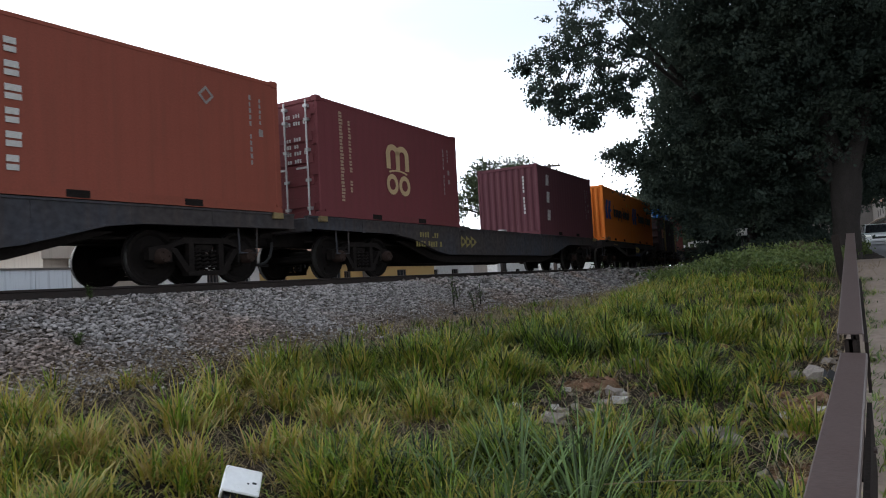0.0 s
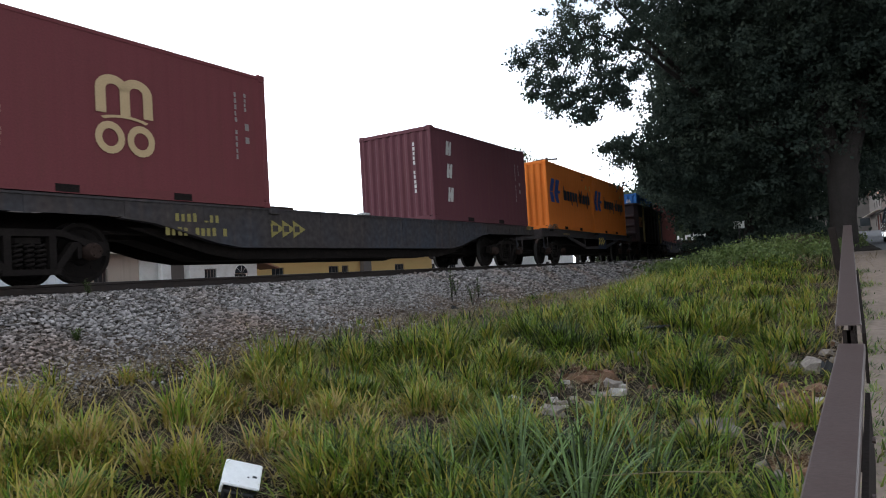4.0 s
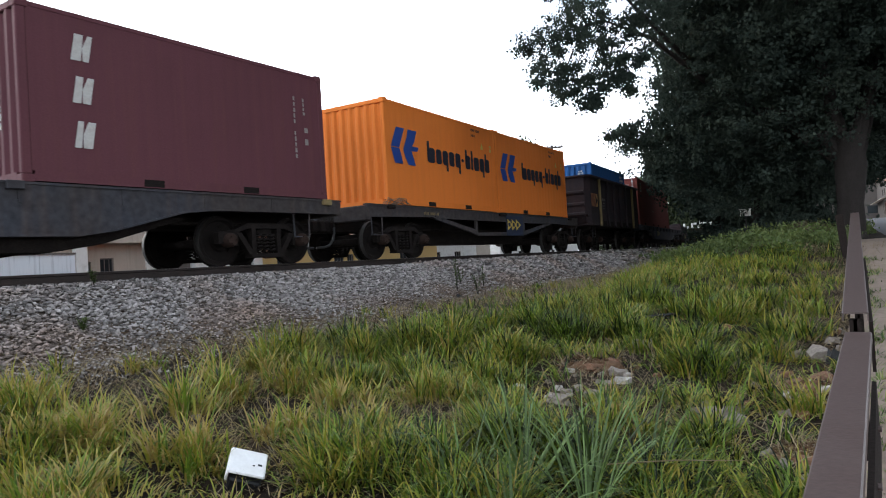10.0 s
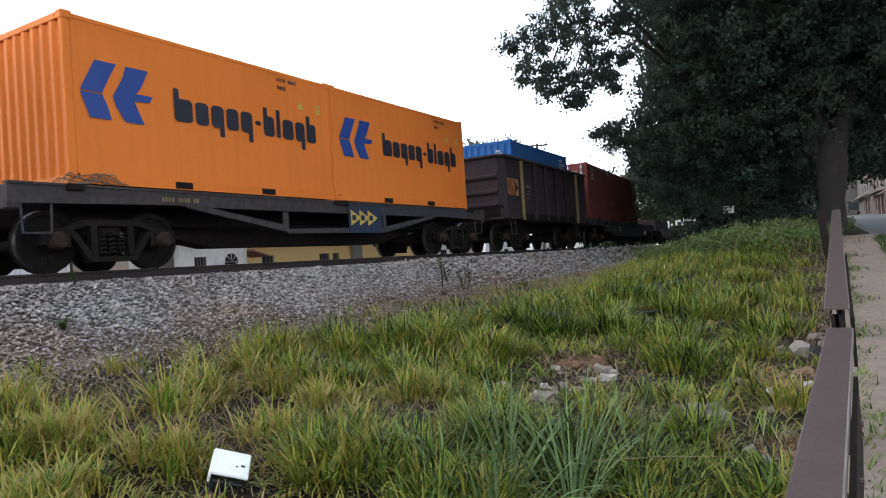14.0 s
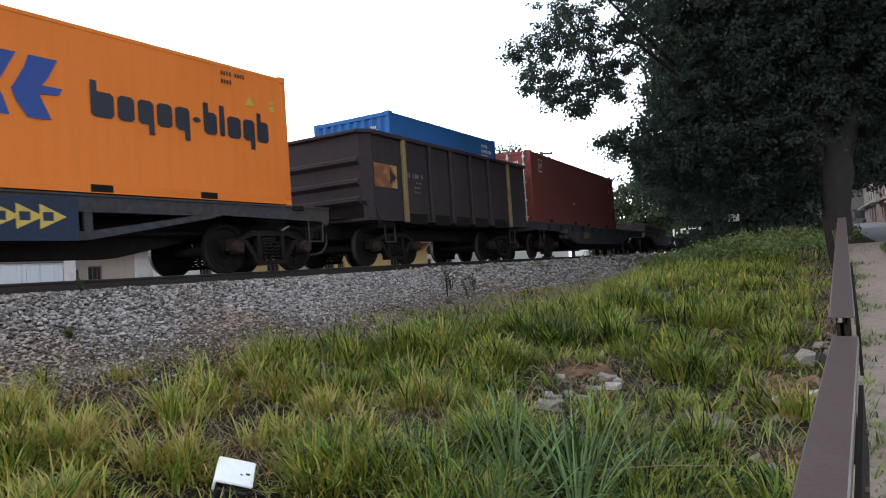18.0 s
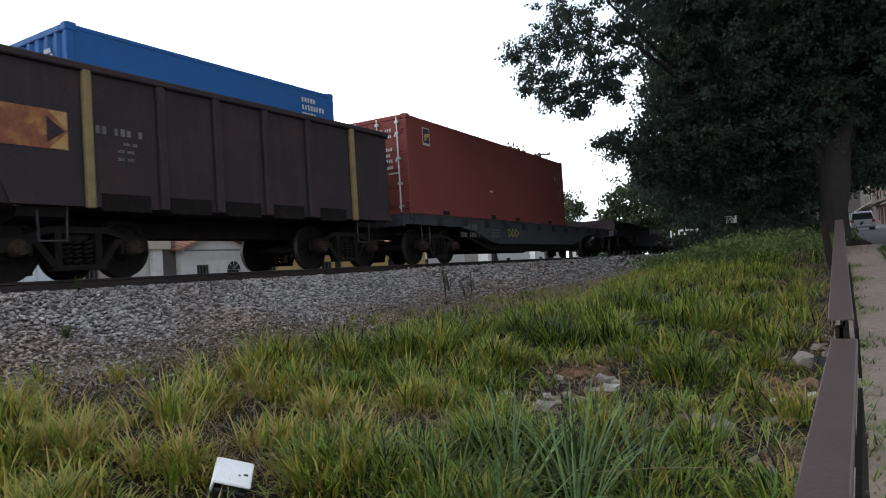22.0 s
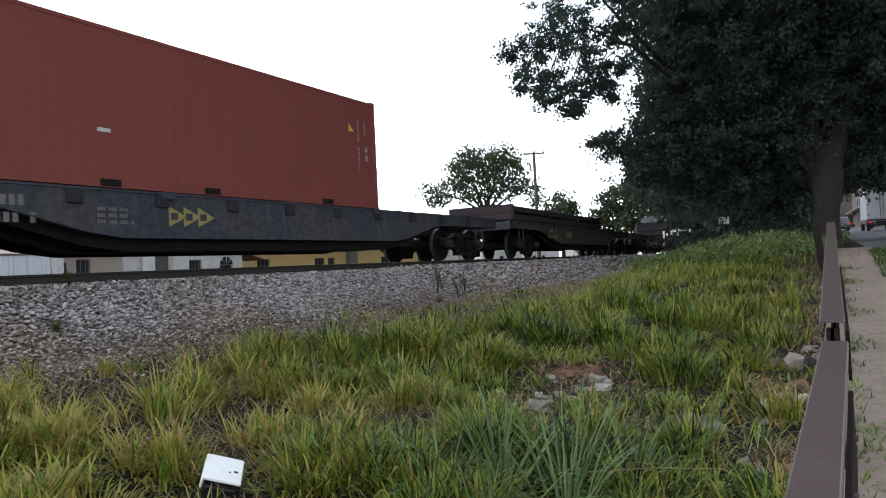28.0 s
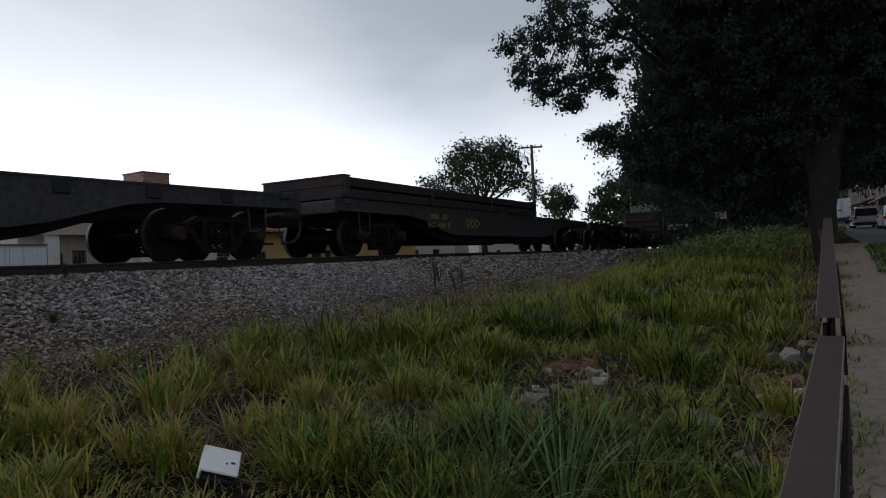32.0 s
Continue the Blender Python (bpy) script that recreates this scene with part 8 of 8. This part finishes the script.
def heap_litter():
    """Crumbs of earth and dead straw lying over the heaps."""
    rnd = np.random.default_rng(92)
    cx, cy, r = (np.repeat(c, 90) for c in ([6.3, 6.15, 4.75], [2.62, 0.8, 0.64], [0.42, 0.3, 0.18]))
    n = len(cx)
    q, an = rnd.uniform(0, 1, n) ** 0.6, rnd.uniform(0, 6.28, n)
    x, y = cx + r * q * np.cos(an), cy + r * q * np.sin(an)
    z = ground_z(x, y) + np.where(cx > 6.2, 0.055, 0.03) * np.clip(1 - 1.6 * q * q, 0, 1)
    v, f = stone_mesh(rnd, n, np.stack([x, y, z + 0.006], 1), rnd.uniform(0.008, 0.034, n))
    tagged(new("crumbs", soup("crumbs", v, f, M_EARTH)), "orange-brown crumbs of earth on the heaps", "earth", kind="stuff")
    v, f = blades(rnd, np.stack([x, y, z + 0.012], 1), rnd.uniform(0.08, 0.3, n), rnd.uniform(0.004, 0.008, n), rnd.uniform(0, 6.28, n), rnd.uniform(0.9, 1.5, n), rnd.uniform(-0.1, 0.25, n), 3)
    tagged(new("heap_straw", soup("heap_straw", v, f, M_STRAW)), "dead straw lying across the earth heaps", "straw", kind="stuff")


heap_litter()
lay("dry_reed", Geo().tube([(-0.36, 0, 0), (0, 0, 0.012), (0.36, 0, 0.0)], [0.003, 0.0035, 0.002], 6), M_STRAW, "long pale dry reed lying across the grass", "reed", 3.8, 1.15, 0, -1, -66, 0.22)
hoop = Geo()
for i in range(14):
    a0, a1 = 2 * math.pi * i / 14, 2 * math.pi * (i + 1) / 14
    hoop.tube([(0.22 * math.cos(a0), 0.22 * math.sin(a0), 0), (0.22 * math.cos(a1), 0.22 * math.sin(a1), 0)], 0.018, 6)
lay("rubber_hoop", hoop, M_HOSE, "black rubber hoop half sunk in grass", "hoop", 8.53, 2.69, -6, 4, 0, 0.07)
# foam box lid: a sheet with a turned-down rim
foam = thing("foam_lid", "white foam box lid lying tilted in the grass", "foam lid", Matrix.Translation((2.803, 3.429, 0.555)) @ pose(0, 0, 0, 0, 0, -3.6) @ pose(0, 0, 0, 31, 0, 0) @ pose(0, 0, 0, 0, 0, -40.6))
part("sheet", Geo().box(-0.113, 0.113, -0.113, 0.113, 0, 0.018, bev=0.006), M_FOAM, foam)
part("rim", Geo().box(-0.113, -0.097, -0.111, 0.111, -0.06, -0.002, bev=0.004), M_FOAM, foam)
part("rim", Geo().box(-0.096, 0.112, 0.096, 0.111, -0.055, -0.002, bev=0.004), M_FOAM, foam)
# black block stands in for the shade in the gap below the lid
part("dark_tray", Geo().box(-0.09, 0.105, -0.12, 0.09, -0.13, -0.03, bev=0.01), M_HOSE, foam, "black block painting the dark gap under the lid")
part("tear", Geo().box(0.06, 0.085, -0.02, -0.005, 0.0182, 0.0205), M_HOSE, foam, "small dark tear")
part("tear", Geo().box(0.03, 0.042, -0.03, -0.02, 0.0182, 0.0205), M_HOSE, foam, "small dark tear")


# ---------- buildings up the street ----------
def lane_y(x):
    if x < 17:
        return float(rail_line(x)) - 4.64
    if x < 55:
        return -3.65 + 3.35 * (x - 17) / 38
    return -0.3 + 0.11 * (x - 55)


def build_street_row():
    d = Vector((1, 0.11, 0)).normalized()
    turn = math.degrees(math.atan2(d.y, d.x))
    x = 62.0
    for i, (ln, hgt, mat, lab) in enumerate([(16, 6.0, M_STREETWALL, "grey two-storey street house with pale awning"), (15, 5.6, M_BRICK, "bare brick street house with maroon gates"), (16, 7.4, M_STREETWALL, "grey-brown street house with maroon gates"), (18, 6.2, M_BRICK, "brick house farther up the street"), (24, 7.0, M_STREETWALL, "grey house closing the street")]):
        y = lane_y(x) - 5.2
        z = float(street_z(x)) - 0.1
        h = thing("street_house", lab, "house", pose(x, y, z, 0, 0, turn), group="houses along the street")
        opens = [(1.2, 4.0, 0.0, 2.7), (5.6, 8.4, 0.0, 2.7), (10.0, 11.2, 0.9, 2.3), (2.0, 3.4, 3.9, 5.0), (6.4, 7.8, 3.9, 5.0), (10.2, 11.6, 3.9, 5.0)]
        xs = sorted({0, ln, *[o[0] for o in opens], *[o[1] for o in opens]})
        for a, b in zip(xs[:-1], xs[1:]):
            cuts = sorted([(o[2], o[3]) for o in opens if o[0] <= a + 1e-6 and o[1] >= b - 1e-6])
            zz = 0
            for za, zb in cuts:
                if za > zz:
                    part("wall_panel", Geo().box(a, b, -0.2, 0, zz, za), mat, h)
                zz = zb
            part("wall_panel", Geo().box(a, b, -0.2, 0, zz, hgt), mat, h)
        part("body", Geo().box(0, ln, -8, -0.6, 0, hgt - 0.01), mat, h)
        part("roof", Geo().box(-0.2, ln + 0.2, -8.2, 0.5, hgt + 0.003, hgt + 0.2), M_BEIGE if i in (0, 2) else M_ROOF, h, "pale roof edge" if i in (0, 2) else "")
        for a in (1.2, 5.6):
            gate = part("gate", Geo().box(a + 0.02, a + 2.78, -0.14, -0.08, 0.03, 2.68), M_GATE, h, "maroon sheet-metal gate")
            for k in range(9):
                part("gate_rib", Geo().box(a + 0.15 + 0.3 * k, a + 0.19 + 0.3 * k, -0.08, -0.05, 0.1, 2.6), M_GATE, gate)
        for a, za, zb in ((10.0, 0.9, 2.3), (2.0, 3.9, 5.0), (6.4, 3.9, 5.0), (10.2, 3.9, 5.0)):
            wd = part("window", Geo().box(a, a + 1.3, -0.16, -0.13, za, zb), M_GLASS, h)
            part("window_frame", Geo().box(a + 0.6, a + 0.66, -0.13, -0.1, za, zb), M_WINFRAME, wd)
        part("awning", Geo().prism([(0.0, 3.25), (1.2, 2.95), (1.2, 3.02), (0.0, 3.35)], 0.6, ln - 3, "x"), M_STREETWALL if i % 2 else M_BEIGE, h, "sheet awning over the gates")
        x += ln + 0.4
    # plain block closing the far end of the street
    far = thing("street_house", "grey block at the far end of the street", "house", pose(150, 8, float(street_z(150)) - 0.1), group="houses along the street")
    part("body", Geo().box(0, 8, -10, 30, 0, 7), M_STREETWALL, far)
    part("roof", Geo().box(-0.3, 8.3, -10.3, 30.3, 7.003, 7.25), M_ROOF, far)
    for k in range(6):
        part("window", Geo().box(-0.03, 0.0, -8 + 5 * k, -6.4 + 5 * k, 1.2, 2.6), M_GLASS, far)


build_street_row()


# ---------- traffic ----------
def wheel_mesh():
    g = Geo().lathe([(-0.1, 0.20), (-0.1, 0.29), (-0.07, 0.315), (0.07, 0.315), (0.1, 0.29), (0.1, 0.20)], 18)
    return g.mesh("tyre", M_TYRE, True), Geo().lathe([(-0.085, 0.03), (-0.10, 0.08), (-0.07, 0.19), (0.07, 0.19), (0.1, 0.08), (0.085, 0.03)], 14).mesh("rim", M_RIM, True)


TYRE, RIM = wheel_mesh()


def add_wheels(car, xs, y, r=0.315):
    k = r / 0.315
    for x in xs:
        for s_ in (-1, 1):
            w = part("wheel", TYRE, M_TYRE, car, m=pose(x, s_ * y, r))
            w.scale = (k, k, k)
            part("rim", RIM, M_RIM, w)


def car(paint, label, suv=False, lit=False, oncoming=False):
    """A family car; it heads towards +x, its wheels on z 0."""
    c = thing("car", label, "car", group="passing traffic")
    L, W, H = (4.3, 0.88, 1.62) if suv else (4.0, 0.84, 1.46)
    belt = 0.92 if suv else 0.86
    low = [(-L / 2, 0.32), (-L / 2 - 0.02, 0.6), (-L / 2 + 0.06, belt), (L / 2 - 1.15, belt + 0.02), (L / 2 - 0.35, belt - 0.12), (L / 2, 0.66), (L / 2 + 0.02, 0.34), (L / 2 - 0.2, 0.2), (-L / 2 + 0.2, 0.2)]
    body = Geo()
    n = len(low)
    rows = [(-W, 0.93), (-W * 0.96, 1.0), (W * 0.96, 1.0), (W, 0.93)]
    v = [(x * (1 if abs(y) < W else 0.985), y, 0.55 + (z - 0.55) * k) for y, k in rows for x, z in low]
    f = [tuple(range(n)), tuple(range(4 * n - 1, 3 * n - 1, -1))]
    for r_ in range(3):
        f += [(r_ * n + i, r_ * n + n + i, r_ * n + n + (i + 1) % n, r_ * n + (i + 1) % n) for i in range(n)]
    body.add(v, f)
    part("body", body, paint, c)
    back = -L / 2 + (0.12 if suv else 0.22)
    roof = [(back, belt), (back + 0.25, H - 0.12), (back + 0.5, H), (L / 2 - 1.95, H), (L / 2 - 1.1, belt)]
    m_ = len(roof)
    wb, wt = W * 0.94, W * 0.76
    prof_w = [wb, wt + 0.03, wt, wt, wb]
    v = [(x, -w_, z) for (x, z), w_ in zip(roof, prof_w)] + [(x, w_, z) for (x, z), w_ in zip(roof, prof_w)]
    cab = Geo().add(v, [tuple(range(m_)), tuple(range(2 * m_ - 1, m_ - 1, -1))] + [(i, m_ + i, m_ + (i + 1) % m_, (i + 1) % m_) for i in range(m_)])
    part("cabin_glass", cab, M_GLASS, c)
    part("roof_panel", Geo().add([(back + 0.42, -wt - 0.01, H - 0.03), (L / 2 - 1.9, -wt - 0.01, H - 0.03), (L / 2 - 1.9, wt + 0.01, H - 0.03), (back + 0.42, wt + 0.01, H - 0.03), (back + 0.5, -wt + 0.05, H + 0.03), (L / 2 - 2.0, -wt + 0.05, H + 0.03), (L / 2 - 2.0, wt - 0.05, H + 0.03), (back + 0.5, wt - 0.05, H + 0.03)], [(3, 2, 1, 0), (4, 5, 6, 7), (0, 1, 5, 4), (1, 2, 6, 5), (2, 3, 7, 6), (3, 0, 4, 7)]), paint, c)
    for s_ in (-1, 1):
        part("pillar", Geo().tube([(back + 0.02, s_ * wb, belt), (back + 0.27, s_ * (wt + 0.03), H - 0.1), (back + 0.5, s_ * wt, H)], 0.05, 6), paint, c)
        part("pillar", Geo().tube([(L / 2 - 1.12, s_ * wb, belt), (L / 2 - 1.95, s_ * wt, H)], 0.035, 6), paint, c)
        part("pillar", Geo().tube([(0.1, s_ * (wb + 0.005), belt), (0.0, s_ * (wt + 0.01), H)], 0.035, 6), paint, c)
        part("tail_lamp", Geo().box(-L / 2 - 0.03, -L / 2 + 0.12, *sorted((s_ * (W - 0.02), s_ * (W - 0.24))), belt - 0.24, belt - 0.02, bev=0.02), M_TAIL if lit else M_TAIL_OFF, c, "red tail lamp")
        part("head_lamp", Geo().box(L / 2 - 0.2, L / 2 + 0.005, *sorted((s_ * (W - 0.03), s_ * (W - 0.34))), 0.62, 0.74, bev=0.02), M_HEAD, c, "pale head lamp")
        part("mirror", Geo().box(L / 2 - 1.45, L / 2 - 1.3, *sorted((s_ * (W + 0.12), s_ * (W - 0.02))), belt, belt + 0.12, bev=0.02), paint, c)
    part("rear_bumper", Geo().box(-L / 2 - 0.06, -L / 2 + 0.2, -W * 0.97, W * 0.97, 0.27, 0.46, bev=0.04), M_HOSE if suv else paint, c)
    part("front_bumper", Geo().box(L / 2 - 0.2, L / 2 + 0.06, -W * 0.97, W * 0.97, 0.24, 0.42, bev=0.04), paint, c)
    part("grille", Geo().box(L / 2 - 0.05, L / 2 + 0.03, -0.4, 0.4, 0.46, 0.6, bev=0.01), M_HOSE, c)
    part("plate", Geo().box(-L / 2 - 0.045, -L / 2 - 0.021, -0.2, 0.2, 0.56, 0.68), M_GALV, c, "blank number plate")
    add_wheels(c, (-L / 2 + 0.75, L / 2 - 0.8), W - 0.1)
    return c


def box_truck():
    c = thing("box_truck", "small white box truck with closed rear doors", "truck", group="passing traffic")
    part("cab", Geo().prism([(1.7, 0.6), (1.7, 2.35), (2.9, 2.35), (3.4, 1.5), (3.5, 0.6)], -1.0, 1.0), M_CAR_WHITE, c)
    part("windscreen", Geo().prism([(2.93, 2.3), (3.42, 1.52), (3.45, 1.54), (2.97, 2.33)], -0.9, 0.9), M_GLASS, c)
    part("chassis", Geo().box(-3.3, 1.68, -0.45, 0.45, 0.5, 0.8), M_HOSE, c)
    part("cargo_box", Geo().box(-3.3, 1.6, -1.12, 1.12, 0.95, 3.45, bev=0.03), M_TRUCK_BOX, c)
    for s_ in (-1, 1):
        d = part("rear_door", Geo().box(-3.34, -3.304, *sorted((s_ * 0.015, s_ * 1.05)), 1.02, 3.38, bev=0.01), M_TRUCK_BOX, c)
        part("lock_rod", Geo().cyl((-3.36, s_ * 0.12, 1.05), (-3.36, s_ * 0.12, 3.35), 0.018, seg=6), M_HOSE, d)
        for z in (1.35, 2.2, 3.0):
            part("hinge", Geo().box(-3.36, -3.3, *sorted((s_ * 0.9, s_ * 1.08)), z - 0.04, z + 0.04), M_HOSE, d)
        part("tail_lamp", Geo().box(-3.36, -3.30, *sorted((s_ * 0.75, s_ * 1.02)), 0.66, 0.80, bev=0.01), M_TAIL, c, "glowing red tail lamp")
        part("mudguard", Geo().box(-2.9, -2.86, *sorted((s_ * 0.62, s_ * 1.08)), 0.2, 0.75), M_HOSE, c)
    part("rear_bumper", Geo().box(-3.4, -3.3, -1.05, 1.05, 0.42, 0.58, bev=0.02), M_HOSE, c)
    part("frame_edge", Geo().box(-3.35, -3.3, -1.12, 1.12, 0.86, 0.95), M_HOSE, c)
    add_wheels(c, (-2.2, 2.5), 0.92, 0.40)
    return c


def drive(ob, keys, off, back=False):
    """keys: (seconds, x along the street); the vehicle keeps to its lane."""
    rows = []
    for t, x, *side in keys:
        y = lane_y(x) + off * max(0.0, min(1.0, (x + 10) / 50)) + (side[0] if side else 0)
        h = math.degrees(math.atan2(lane_y(x + 2) - lane_y(x - 2), 4)) + (side[1] if len(side) > 1 else 0)
        z = float(street_z(x)) - 0.1
        rows.append((t, pose(x, y, z, 0, -math.degrees(math.atan(0.03 if x > 17 else 0.086)) if not back else math.degrees(math.atan(0.03 if x > 17 else 0.086)), h + (180 if back else 0))))
    STREET_MOVERS.append((ob, rows))


def steady(t_mark, x_mark, v, step=2.0):
    ts = sorted({0.0, 32.0, *[step * i for i in range(17)]})
    return [(t, max(-330.0, min(230.0, x_mark + v * (t - t_mark)))) for t in ts]


drive(car(M_CAR_WHITE, "white hatchback with pale head lamps coming down the street"), steady(0.0, 58, -9.0), 1.75, True)
drive(car(M_CAR_BLUEGREY, "blue-grey saloon coming down the street", True), steady(3.0, 57, -19.0, 1.0), 1.7, True)
drive(car(M_CAR_RED, "dark red car with lit tail lamps", lit=True), [(0, 4), (2, 22), (4, 40), (5, 49), (5.5, 52), (6, 53.5), (6.5, 54.2, -0.3, -6), (7, 55, -0.9, -14), (8, 58, -2.6, -24), (9, 61, -4.0, -20), (10, 63, -4.0, 0), (20, 63, -4.0, 0), (32, 63, -4.0, 0)], 0.9)
drive(car(M_CAR_SILVER, "silver hatchback driving away up the street"), steady(22.0, 65, 8.5), 1.45)
drive(car(M_CAR_DARK, "dark grey saloon driving away up the street", lit=True), steady(25.0, 58, 9.5), 0.95)
drive(box_truck(), steady(30.5, 95, 9.6), -0.95)
drive(car(M_CAR_SILVER, "silver sport utility car driving away up the street", True), [(0, -250), (12, -130), (24, -20), (28, 38), (29, 50, -1.5), (30, 59, -1.1), (31, 62, -0.5), (32, 64)], 0.47)
drive(car(M_CAR_WHITE, "pale saloon following up the street"), [(0, -262), (12, -145), (24, -35), (28, 15), (29, 27), (30, 38), (31, 47), (32, 53)], -0.3)


# ---------- what moves ----------
def motions():
    ts = [0.5 * i for i in range(65)]
    for ob, mid, lift, shift, half in MOVERS:
        walk(ob, [(t, train_pose(mid, t, half, lift, shift)) for t in ts])
    turns = [0.25 * i for i in range(129)]
    for ob, sx in WHEELS:
        walk(ob, [(t, pose(sx, 0, WHEEL_R, 0, math.degrees(-train_way(t) / WHEEL_R) % 360, 0)) for t in turns])
    for ob, rows in STREET_MOVERS:
        walk(ob, rows)


motions()
